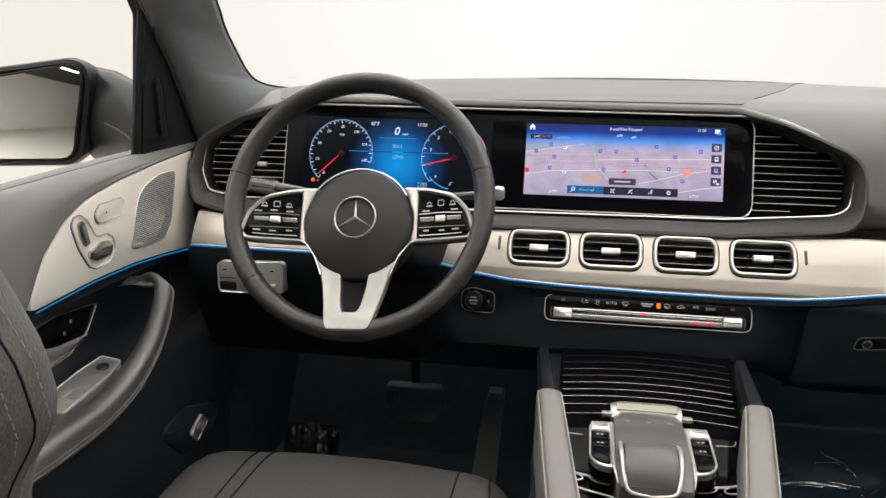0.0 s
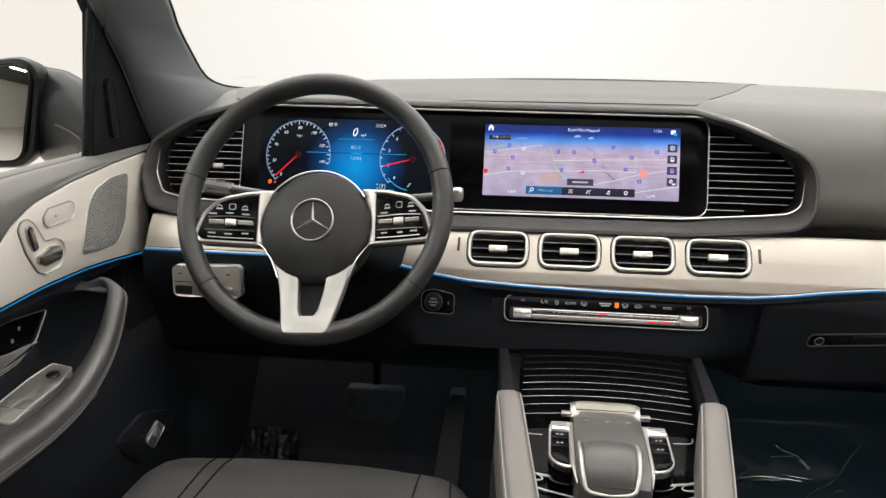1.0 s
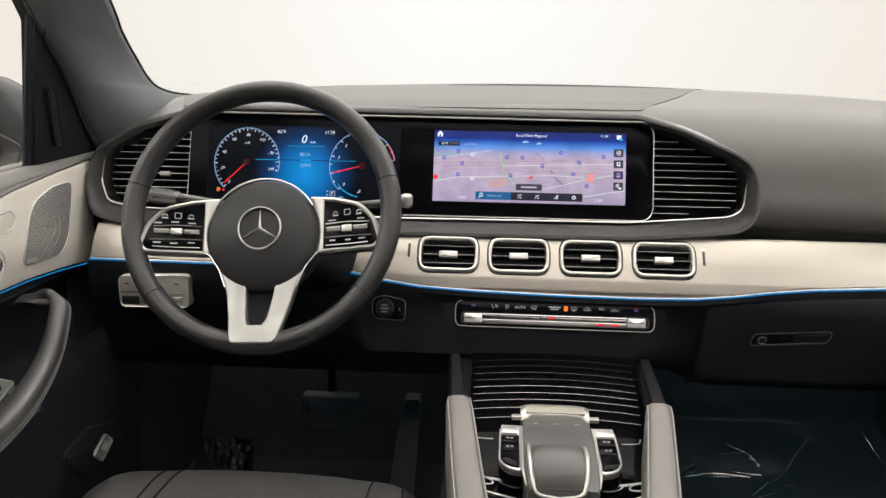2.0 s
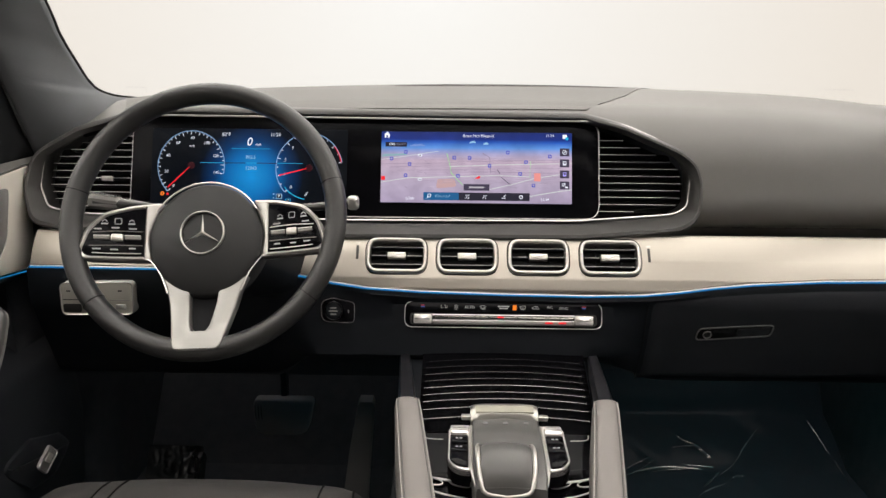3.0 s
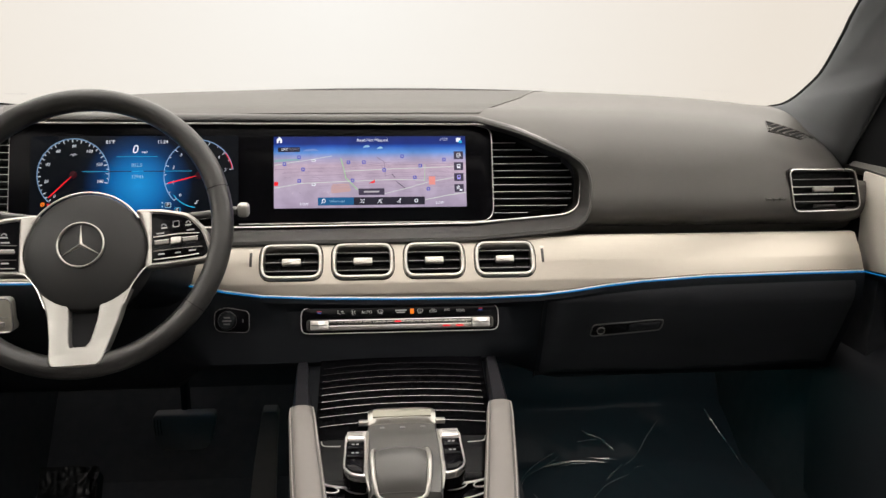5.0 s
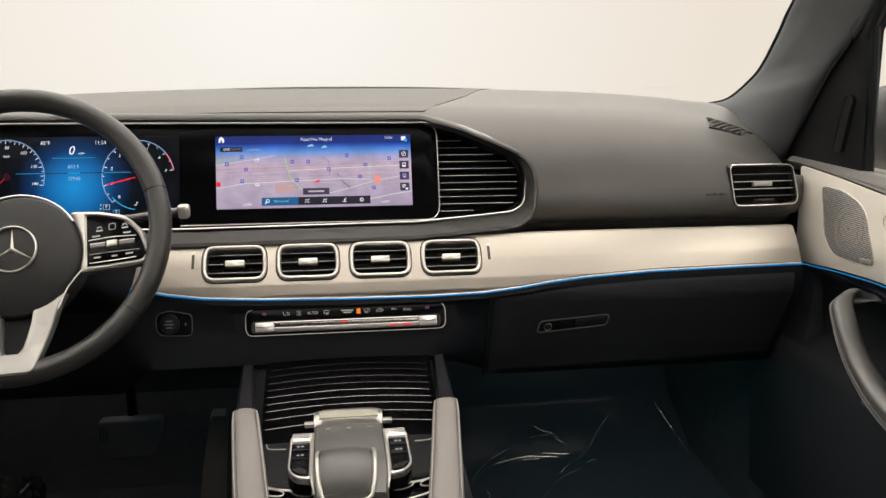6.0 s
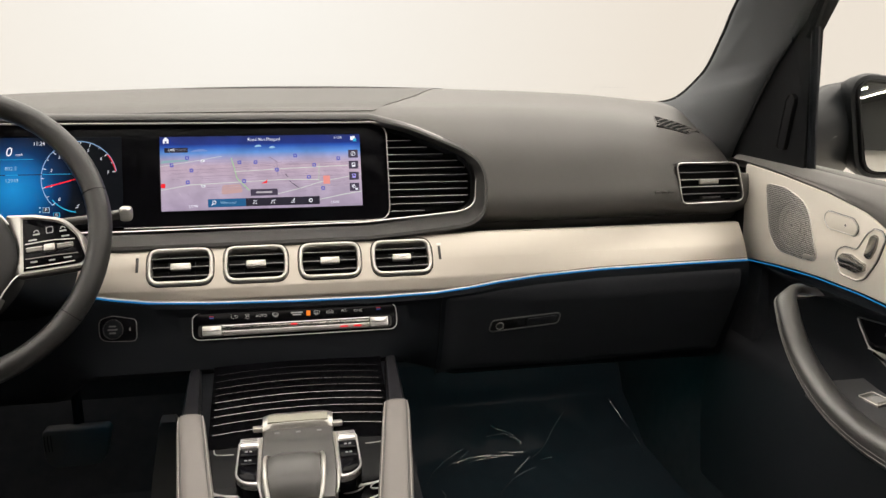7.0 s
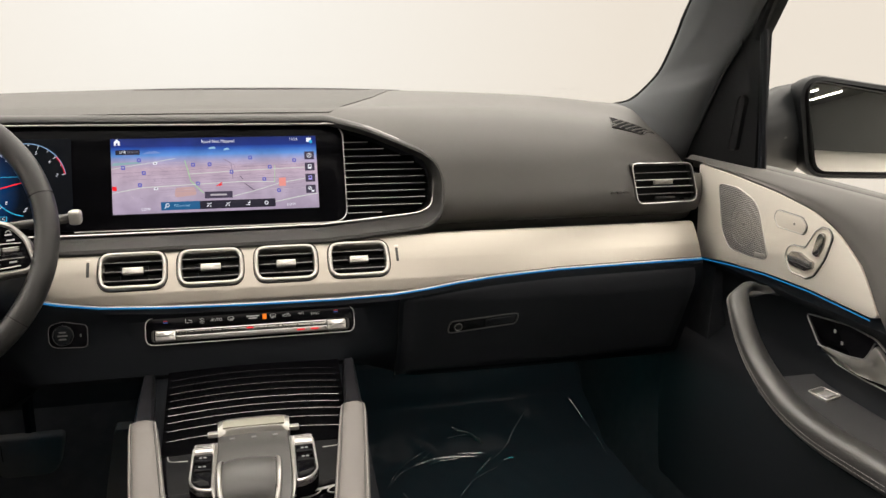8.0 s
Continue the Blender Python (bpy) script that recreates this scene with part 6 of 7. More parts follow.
# ---- doors ----
def door(s):
    """A front door; s is -1 for the driver's side and 1 for the passenger's."""
    who = "driver's" if s < 0 else "passenger's"
    unit = thing("front_door", f"{who} door with champagne metal insert and black armrest", "car door", "front doors")
    unit.location.x = 0.013 if s < 0 else 0.0
    def on(y, z, w):
        return Vector((s * (0.750 - w), y, z))
    def belt(y):
        return lerp(-y, [(-0.055, -0.007), (0.12, -0.010), (0.25, -0.014), (0.40, -0.020), (1.1, -0.022)])
    # inner panel: a soft roll above the metal insert, a hollow below it
    def roll(y):
        return lerp(-y, [(0.0, 1.1215), (0.10, 1.1150), (0.215, 1.1040), (0.300, 1.0900), (0.350, 1.0695), (0.395, 1.0370), (0.420, 1.003), (0.437, 0.975), (0.445, 0.970)])
    grid, upper = [], []
    for i in range(70):
        y = 0.055 - 1.15 * i / 69
        lift = belt(y)
        zt = roll(y)
        fat = lerp(-y, [(0.0, 0.0), (0.2, 0.006), (0.45, 0.016), (1.0, 0.020)])
        prof = [(1.130 + lift, 0.778), (1.139 + lift, 0.770), (1.137 + lift, 0.757), (1.130 + lift, 0.750 - fat * 0.3)]
        span = 1.130 + lift - (zt + 0.004)
        for k in (0.25, 0.5, 0.75):
            prof.append((1.130 + lift - span * k, 0.748 - fat * math.sin(math.pi * (0.25 + 0.5 * k))))
        head = prof + [(zt + 0.004, 0.742 - 0.5 * fat), (zt - 0.001, 0.746 - 0.5 * fat), (zt - 0.004, 0.762), (zt - 0.012, 0.764)]
        upper.append([(s * x, y, z) for z, x in head])
        prof = [(zt - 0.010, 0.768), (0.968, 0.764), (0.962, 0.752), (0.954, 0.754), (0.945, 0.770), (0.88, 0.776), (0.85, 0.786), (0.82, 0.745), (0.80, 0.735), (0.70, 0.725), (0.55, 0.735), (0.46, 0.74)]
        grid.append([(s * x, y, z) for z, x in prof])
    part("upper_pad", sheet(upper, (s * 0.03, 0, 0)), DOOR_VINYL, unit, "dark vinyl upper door pad", smooth=75)
    part("panel", sheet(grid, (s * 0.03, 0, 0)), DOOR_BLACK, unit, "black lower door panel", smooth=75)
    # metal insert
    insert = rounded([(-0.002, 1.1215), (-0.10, 1.1150), (-0.215, 1.1040), (-0.300, 1.0900), (-0.350, 1.0705), (-0.395, 1.0380), (-0.434, 0.9800), (-0.300, 0.9850), (-0.200, 0.9830), (-0.110, 0.9760), (-0.012, 0.9650)],
                     [0.004, 0.6, 0.6, 0.5, 0.2, 0.3, 0.01, 0.8, 0.8, 0.8, 0.004], 7)
    def face(y, z, w):
        b = lerp(-y, [(0.05, 0.0), (0.20, 0.002), (0.45, 0.007)])
        return Vector((s * (0.747 - w - b), y, z))
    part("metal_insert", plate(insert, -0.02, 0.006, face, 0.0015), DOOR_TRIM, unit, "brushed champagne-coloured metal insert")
    line = [face(-0.016 - 0.40 * k / 40, lerp(0.016 + 0.40 * k / 40, [(0.012, 0.965), (0.11, 0.976), (0.20, 0.983), (0.30, 0.985), (0.42, 0.980)]) - 0.0035, 0.004) for k in range(41)]
    part("ambient_line", tube(line, 0.0008, 6), AMBIENT, unit, "glowing blue ambient light line")
    # speaker
    grille = rounded([(-0.066, 1.0985), (-0.120, 1.0985), (-0.175, 1.0835), (-0.2105, 1.0030), (-0.170, 0.9990), (-0.110, 0.9985), (-0.086, 1.0230)], [0.010, 0.06, 0.05, 0.012, 0.06, 0.05, 0.05], 8)
    cover = part("speaker_cover", plate(grille, 0.004, 0.0075, face, 0.001), SPEAKER, unit, "perforated silver speaker cover")
    for r in (0.0345, 0.0225):
        part("speaker_ring", hoop(disc2(-0.1430, 1.0455, r), disc2(-0.1430, 1.0455, r - 0.0007), 0.0072, 0.0080, face, 0.0003), SPEAKER_RING, cover)
    part("speaker_dot", plate(disc2(-0.1430, 1.0455, 0.0016, 12), 0.0072, 0.0086, face, 0.0005), GUN, cover)
    part("speaker_rim", hoop(grille, offset(grille, 0.0009), 0.0065, 0.0083, face, 0.0003), SATIN, cover)
    part("badge_plate", plate(rounded([(-0.176, 1.0015), (-0.203, 1.0055), (-0.201, 1.0115), (-0.176, 1.0085)], 0.001), 0.0075, 0.0086, face, 0.0003), SATIN, cover)
    # memory keys
    keys = rounded([(-0.2150, 1.0700), (-0.2210, 1.0815), (-0.2760, 1.0800), (-0.2890, 1.0690), (-0.2830, 1.0565), (-0.2260, 1.0570)], [0.010, 0.010, 0.012, 0.010, 0.010, 0.010], 6)
    memory = part("memory_keys", plate(keys, 0.005, 0.0080, face, 0.001), DOOR_TRIM, unit, "memory key plate")
    part("key_gap", hoop(offset(keys, -0.0007), keys, 0.005, 0.0070, face, 0.0002), GUN, memory)
    part("key_rim", hoop(keys, offset(keys, 0.0009), 0.006, 0.0088, face, 0.0003), SATIN, memory)
    part("key_mark", plate(disc2(-0.262, 1.0680, 0.0016, 12), 0.0080, 0.0084, face, 0.0001), GUN, memory)
    # seat adjuster: a small model of a seat in a shallow tray
    base = rounded([(-0.2470, 1.0180), (-0.2510, 1.0330), (-0.2640, 1.0390), (-0.2880, 1.0400), (-0.3050, 1.0660), (-0.3170, 1.0745), (-0.3320, 1.0740), (-0.3400, 1.0650), (-0.3290, 1.0330), (-0.3100, 1.0050), (-0.2950, 0.9985), (-0.2620, 1.0000)],
                   [0.010, 0.010, 0.012, 0.012, 0.012, 0.010, 0.010, 0.010, 0.05, 0.014, 0.012, 0.012], 5)
    adj = part("seat_adjuster", plate(base, 0.005, 0.0068, face, 0.0006), DOOR_TRIM, unit, "seat-shaped silver seat adjuster")
    part("adjuster_gap", hoop(offset(base, -0.0008), base, 0.005, 0.0072, face, 0.0002), GUN, adj)
    part("adjuster_rim", hoop(base, offset(base, 0.0012), 0.006, 0.0086, face, 0.0004), SATIN, adj)
    cushion = rounded([(-0.2545, 1.0230), (-0.2640, 1.0310), (-0.2800, 1.0330), (-0.3000, 1.0270), (-0.3110, 1.0260), (-0.3100, 1.0150), (-0.2960, 1.0085), (-0.2620, 1.0100)], [0.006, 0.008, 0.01, 0.01, 0.004, 0.005, 0.008, 0.006], 5)
    key = part("cushion_key", plate(offset(cushion, 0.0008), 0.0060, 0.0115, face, 0.0018), ROCKER_METAL, adj, "silver cushion key")
    for z in (1.0165, 1.0230):
        part("groove", tube([face(-0.2590, z, 0.0114), face(-0.2800, z + 0.001, 0.0116), face(-0.3050, z - 0.001, 0.0114)], 0.0007, 5), GUN, key)
    part("back_key", plate(rounded([(-0.3050, 1.0360), (-0.3130, 1.0620), (-0.3190, 1.0675), (-0.3270, 1.0650), (-0.3250, 1.0480), (-0.3160, 1.0320)], [0.004, 0.01, 0.005, 0.005, 0.02, 0.005], 5), 0.0060, 0.0105, face, 0.0016), ROCKER_METAL, adj, "silver backrest key")
    # armrest and grab handle in one sweep
    lift = 0.012 if s < 0 else 0.0
    path = curve_through([(0.768, -0.203, 0.955), (0.700, -0.209, 0.959), (0.685, -0.234, 0.932), (0.685, -0.272, 0.886 + 0.2 * lift), (0.684, -0.335, 0.850 + 0.75 * lift), (0.682, -0.410, 0.835 + lift), (0.681, -0.51, 0.836 + lift), (0.681, -0.70, 0.845 + lift)], 80)
    def girth(t):
        return lerp(t, [(0, 0.012), (0.08, 0.0150), (0.3, 0.0155), (0.55, 0.0175), (1, 0.0215)]), lerp(t, [(0, 0.010), (0.08, 0.0115), (0.3, 0.0130), (0.55, 0.0165), (1, 0.019)])
    def ring_point(k, ang, grow=0.0):
        p, a, b = path[k], path[max(k - 1, 0)], path[min(k + 1, len(path) - 1)]
        way = (b - a)
        way.x = 0
        way.normalize()
        up = Vector((0, way.z, -way.y))
        rw, rh = girth(k / (len(path) - 1))
        cx, cy = math.copysign(abs(math.cos(ang)) ** 0.75, math.cos(ang)), math.copysign(abs(math.sin(ang)) ** 0.75, math.sin(ang))
        rw, inward = (lerp(k / (len(path) - 1), [(0, 0.76), (0.3, 0.84), (0.6, 1.0)]) * rw, -0.0030) if s < 0 else (1.02 * rw, -0.0010)
        q = p + Vector(((rw + grow) * cx + inward, 0, 0)) + up * (rh + grow) * cy
        return Vector((s * q.x, q.y, q.z))
    part("grab_handle", loft([[ring_point(k, 2 * math.pi * j / 20) for j in range(20)] for k in range(len(path))]), LEATHER_GREY, unit, "dark leather grab handle")
    # paired stitching along the cabin side of the handle
    for ang in (math.pi + 0.02, math.pi + 0.26):
        for k in range(6, 76):
            a, b = ring_point(k, ang, 0.0003), ring_point(k + 1, ang, 0.0003)
            for g in (0.0, 0.5):
                part("stitch", tube([a.lerp(b, g), a.lerp(b, g + 0.34)], 0.0005, 4), THREAD, unit)
    # shelf behind the handle with the window switches
    shelf = [[(s * x, y, lerp(-y, [(0.24, 0.86), (0.33, 0.846), (0.45, 0.842), (0.7, 0.846)]) ) for x in (0.686, 0.70, 0.72, 0.75, 0.775)] for y in [-0.285 - 0.475 * k / 16 for k in range(17)]]
    part("shelf", sheet(shelf, (0, 0, -0.02)), DOOR_SHELF, unit, "dark vinyl switch shelf")
    def top(x, y, w):
        return Vector((s * x, y, lerp(-y, [(0.24, 0.86), (0.33, 0.8465), (0.45, 0.8425)]) + w))
    if s > 0:
        def top(x, y, w):
            return Vector((x, y, 0.8480 + w))
        base = rounded([(0.733, -0.327), (0.762, -0.319), (0.766, -0.353), (0.736, -0.362)], 0.004)
        key = part("window_switch", plate(base, -0.006, 0.0004, top, 0.0003), GUN_LIGHT, unit, "silver window switch")
        part("switch_rim", hoop(base, offset(base, 0.0014), 0.0, 0.0012, top, 0.0004), LINE, key)
        part("rocker", plate(rounded([(0.738, -0.337), (0.759, -0.332), (0.762, -0.350), (0.739, -0.357)], 0.003), 0.0002, 0.0022, top, 0.0012), CHROME, key)
    else:
        base = rounded([(0.733, -0.262), (0.768, -0.254), (0.776, -0.300), (0.770, -0.400), (0.724, -0.405), (0.728, -0.300)], 0.006)
        key = part("window_switch", plate(base, -0.006, 0.002, top, 0.001), SATIN, unit, "silver plate of window switches")
        part("switch_rim", hoop(base, offset(base, 0.0014), 0.0, 0.0030, top, 0.0004), LINE, key)
        for y in (-0.318, -0.358):
            for x in (0.737, 0.757):
                part("rocker", plate(rounded([(x - 0.008, y - 0.014), (x + 0.008, y - 0.012), (x + 0.008, y + 0.014), (x - 0.008, y + 0.012)], 0.003), 0.001, 0.0045, top, 0.0012), SATIN, key)
        part("mirror_key", plate(disc2(0.748, -0.284, 0.009, 20), 0.001, 0.005, top, 0.002), GUN, key)
    # door opener
    def low(y, z, w):
        return Vector((s * (0.772 - w), y + (0.012 if s < 0 else 0.0), z))
    shape = rounded([(-0.264, 0.938), (-0.350, 0.947), (-0.398, 0.943), (-0.424, 0.928), (-0.445, 0.890), (-0.425, 0.883), (-0.380, 0.883), (-0.335, 0.886), (-0.293, 0.904)], [0.004, 0.04, 0.03, 0.03, 0.008, 0.02, 0.03, 0.03, 0.02], 5)
    pull = part("door_opener", plate(shape, -0.004, 0.003, low, 0.001), PIANO, unit, "black door opener cup with chrome rim")
    part("opener_rim", hoop(shape, offset(shape, 0.0014), 0.001, 0.0050, low, 0.0005), GUN_LIGHT, pull)
    lever = rounded([(-0.298, 0.902), (-0.356, 0.906), (-0.386, 0.912), (-0.400, 0.938), (-0.420, 0.924), (-0.436, 0.892), (-0.380, 0.887), (-0.338, 0.890)], [0.003, 0.02, 0.012, 0.008, 0.02, 0.01, 0.03, 0.02], 5)
    part("opener_lever", plate(lever, 0.003, 0.009, low, 0.004), FRAME_METAL, pull, "silver pull lever")
    part("lever_edge", tube(curve_through([low(-0.299, 0.903, 0.008), low(-0.345, 0.906, 0.0085), low(-0.381, 0.911, 0.0085), low(-0.392, 0.922, 0.0085), low(-0.400, 0.939, 0.008)], 16), 0.0010, 6), SATIN, pull)
    for y, z in ((-0.324, 0.930), (-0.339, 0.918)):
        part("lock_mark", plate(box2(y - 0.0022, z - 0.0025, y + 0.0022, z + 0.0025, 0.001), 0.003, 0.0036, low, 0.0001), SATIN, pull)
    # window frame: belt seal, sail panel with its handle-like speaker, divider
    part("belt_seal", tube([(s * 0.781, y, 1.131 + belt(y)) for y in (0.05, -0.12, -0.25, -0.40, -0.7, -1.1)], 0.006, 6), RUBBER, unit)
    def lean(y, z):
        return y + (lerp(z, [(1.13, 0.006), (1.32, 0.026), (1.6, 0.026)]) if s < 0 else 0.0)
    sail = [Vector((lean(y, z), z)) for y, z in ((0.125, 1.128), (-0.123, 1.124), (-0.112, 1.330), (-0.150, 1.385), (-0.13, 1.40), (-0.075, 1.345))]
    part("sail_panel", plate(sail, -0.03, -0.012, on, 0.001), SAIL, unit, "black corner panel")
    grip = rounded([(lean(y, z), z) for y, z in ((-0.056, 1.150), (-0.078, 1.150), (-0.094, 1.232), (-0.082, 1.240), (-0.072, 1.230))], 0.008)
    part("tweeter_cover", plate(grip, -0.012, -0.006, on, 0.003), SAIL, unit, "black tweeter cover")
    part("tweeter_rim", hoop(grip, offset(grip, 0.0020), -0.010, -0.0050, on, 0.0008), RUBBER, unit)
    part("window_divider", tube([(s * 0.772, lean(-0.128, 1.12), 1.120), (s * 0.770, lean(-0.118, 1.25), 1.25), (s * 0.765, lean(-0.1145, 1.335), 1.335)], 0.0065, 8), BLACK, unit)
    frame_path = [(s * 0.765, lean(-0.100, 1.33), 1.325), (s * 0.752, lean(-0.152, 1.39), 1.390), (s * 0.735, -0.25, 1.46), (s * 0.70, -0.42, 1.555), (s * 0.66, -0.62, 1.615), (s * 0.64, -1.1, 1.63)]
    part("window_frame", tube(curve_through(frame_path, 30), 0.009, 8, flat=1.2), SAIL, unit, "black window frame")
    glass_pane = part("window_pane", sheet([[(s * (0.790 - 0.32 * (z - 1.12)), min(y, -0.115 - max(0, z - 1.33) * 1.35), z) for z in (1.10, 1.22, 1.33, 1.45, 1.60)] for y in (-0.11, -0.5, -1.06)], (s * 0.004, 0, 0)), WINDOW, unit, "clear side window")
    glass_pane.visible_shadow = False
    return unit


# the dash's metal in a lighter copy, making up for weak light on doors
DOOR_TRIM = material("brushed_brightened_metal", (0.84, 0.79, 0.71), 0.42, 0.4, grain=0.12, grain_scale=260, stretch=(6, 0.15, 6), vary=0.03, rough_vary=0.05)
DOOR_BLACK = material("black_door_plastic", (0.0135, 0.0150, 0.0180), 0.55, grain=0.3, grain_scale=1400, cells=True, vary=0.15, specular=0.20)
DOOR_SHELF = material("dark_shelf_vinyl", (0.062, 0.062, 0.064), 0.5, grain=0.3, grain_scale=1200, cells=True, vary=0.12)
DOOR_VINYL = material("black_door_vinyl", (0.138, 0.132, 0.124), 0.6, grain=0.35, grain_scale=900, cells=True, vary=0.12, vary_scale=6)
SPEAKER_RING = material("speaker_ring_metal", (0.27, 0.265, 0.26), 0.45, 0.5)
SPEAKER = material("perforated_speaker_metal", (0.30, 0.285, 0.265), 0.42, 0.6, vary=0.1)
holes = SPEAKER.node_tree.nodes.new("ShaderNodeTexVoronoi")
holes.inputs["Scale"].default_value, holes.inputs["Randomness"].default_value = 350, 0.0
hole_edge = SPEAKER.node_tree.nodes.new("ShaderNodeMapRange")
hole_edge.inputs["From Min"].default_value, hole_edge.inputs["From Max"].default_value = 0.30, 0.42
hole_mix = SPEAKER.node_tree.nodes.new("ShaderNodeMix")
hole_mix.data_type = "RGBA"
hole_mix.inputs["A"].default_value, hole_mix.inputs["B"].default_value = (0.025, 0.025, 0.025, 1), (0.62, 0.605, 0.58, 1)
hole_place = SPEAKER.node_tree.nodes.new("ShaderNodeTexCoord")
hole_split, hole_flat = SPEAKER.node_tree.nodes.new("ShaderNodeSeparateXYZ"), SPEAKER.node_tree.nodes.new("ShaderNodeCombineXYZ")
holes.voronoi_dimensions = "2D"
SPEAKER.node_tree.links.new(hole_place.outputs["Object"], hole_split.inputs["Vector"])
SPEAKER.node_tree.links.new(hole_split.outputs["Y"], hole_flat.inputs["X"])
SPEAKER.node_tree.links.new(hole_split.outputs["Z"], hole_flat.inputs["Y"])
SPEAKER.node_tree.links.new(hole_flat.outputs["Vector"], holes.inputs["Vector"])
SPEAKER.node_tree.links.new(holes.outputs["Distance"], hole_edge.inputs["Value"])
SPEAKER.node_tree.links.new(hole_edge.outputs["Result"], hole_mix.inputs["Factor"])
SPEAKER.node_tree.links.new(hole_mix.outputs["Result"], SPEAKER.node_tree.nodes["Principled BSDF"].inputs["Base Color"])
GUN_LIGHT = material("grey_satin_metal", (0.33, 0.32, 0.30), 0.36, 0.85, rough_vary=0.05)
LEATHER_GREY = material("dark_grey_leather", (0.048, 0.046, 0.044), 0.36, specular=0.95, grain=0.3, grain_scale=700, cells=True, vary=0.08)
for side in (-1, 1):
    door(side)


# ---- outside mirrors ----
def outside_mirror(s):
    unit = thing("side_mirror", "black outside mirror with dark glossy housing", "side mirror", "side mirrors")
    shift = 0.035 if s > 0 else 0.0
    def on(x, z, w):
        return Vector((s * (x + shift), 0.125 - w + 0.10 * (x - 1.0), z))
    shape = rounded([(1.012, 1.073), (1.285, 1.058), (1.262, 1.222), (1.235, 1.240), (0.967, 1.2720)], [0.055, 0.06, 0.06, 0.03, 0.050], 10)
    part("housing", rings(bmesh.new(), [(offset(shape, 0.070), -0.125), (offset(shape, 0.045), -0.11), (offset(shape, 0.020), -0.075), (offset(shape, 0.004), -0.03), (offset(shape, -0.002), -0.005), (offset(shape, 0.001), 0.006), (offset(shape, 0.008), 0.008), (offset(shape, 0.012), 0.003)], on), PAINT, unit, "dark glossy mirror housing")
    face = spaced(rounded([(1.027, 1.0865), (1.262, 1.074), (1.243, 1.205), (1.215, 1.224), (0.990, 1.2560)], [0.034, 0.05, 0.05, 0.025, 0.026], 8), 140)
    part("mirror_rim", hoop(offset(face, -0.004), face, 0.001, 0.0125, on, 0.0012), RUBBER, unit)
    # slightly convex glass
    mid = sum(face, Vector((0, 0))) / len(face)
    def bowl(x, z, w):
        return on(x, z, w - 0.02 * (x - 1.1) - (0.05 if s > 0 else 0.03) * (z - 1.16) - ((x - mid.x) ** 2 + (z - mid.y) ** 2) / 2.6)
    glass_rings = [([mid + (p - mid) * k for p in face], 0.0165) for k in [1.0 - 0.96 * n / 28 for n in range(29)]]
    part("mirror_glass", rings(bmesh.new(), [(face, -0.004)] + glass_rings, bowl), MIRROR, unit, "convex mirror glass")
    arm = []
    for x, z0, z1, yf, yb in ((0.79, 1.108, 1.140, 0.02, 0.10), (0.82, 1.098, 1.168, 0.035, 0.12), (0.85, 1.090, 1.194, 0.05, 0.14), (0.88, 1.085, 1.213, 0.067, 0.165), (0.91, 1.080, 1.228, 0.085, 0.19), (0.96, 1.076, 1.244, 0.115, 0.22), (1.02, 1.075, 1.252, 0.135, 0.23)):
        arm.append([(s * (x + (shift if x > 0.9 else 0)), yf + (yb - yf) * (0.5 - 0.5 * math.cos(a)), (z0 + z1) / 2 + (z1 - z0) / 2 * math.sin(a)) for a in (2 * math.pi * k / 20 for k in range(20))])
    part("arm", loft(arm), PAINT, unit, "dark painted mirror arm")
    part("arm_line", tube(curve_through([(s * 0.86, 0.052, 1.122), (s * 0.90, 0.078, 1.140), (s * (0.955 + shift), 0.112, 1.152)], 12), 0.0015, 6), GUN, unit)
    return unit


for side in (-1, 1):
    outside_mirror(side)


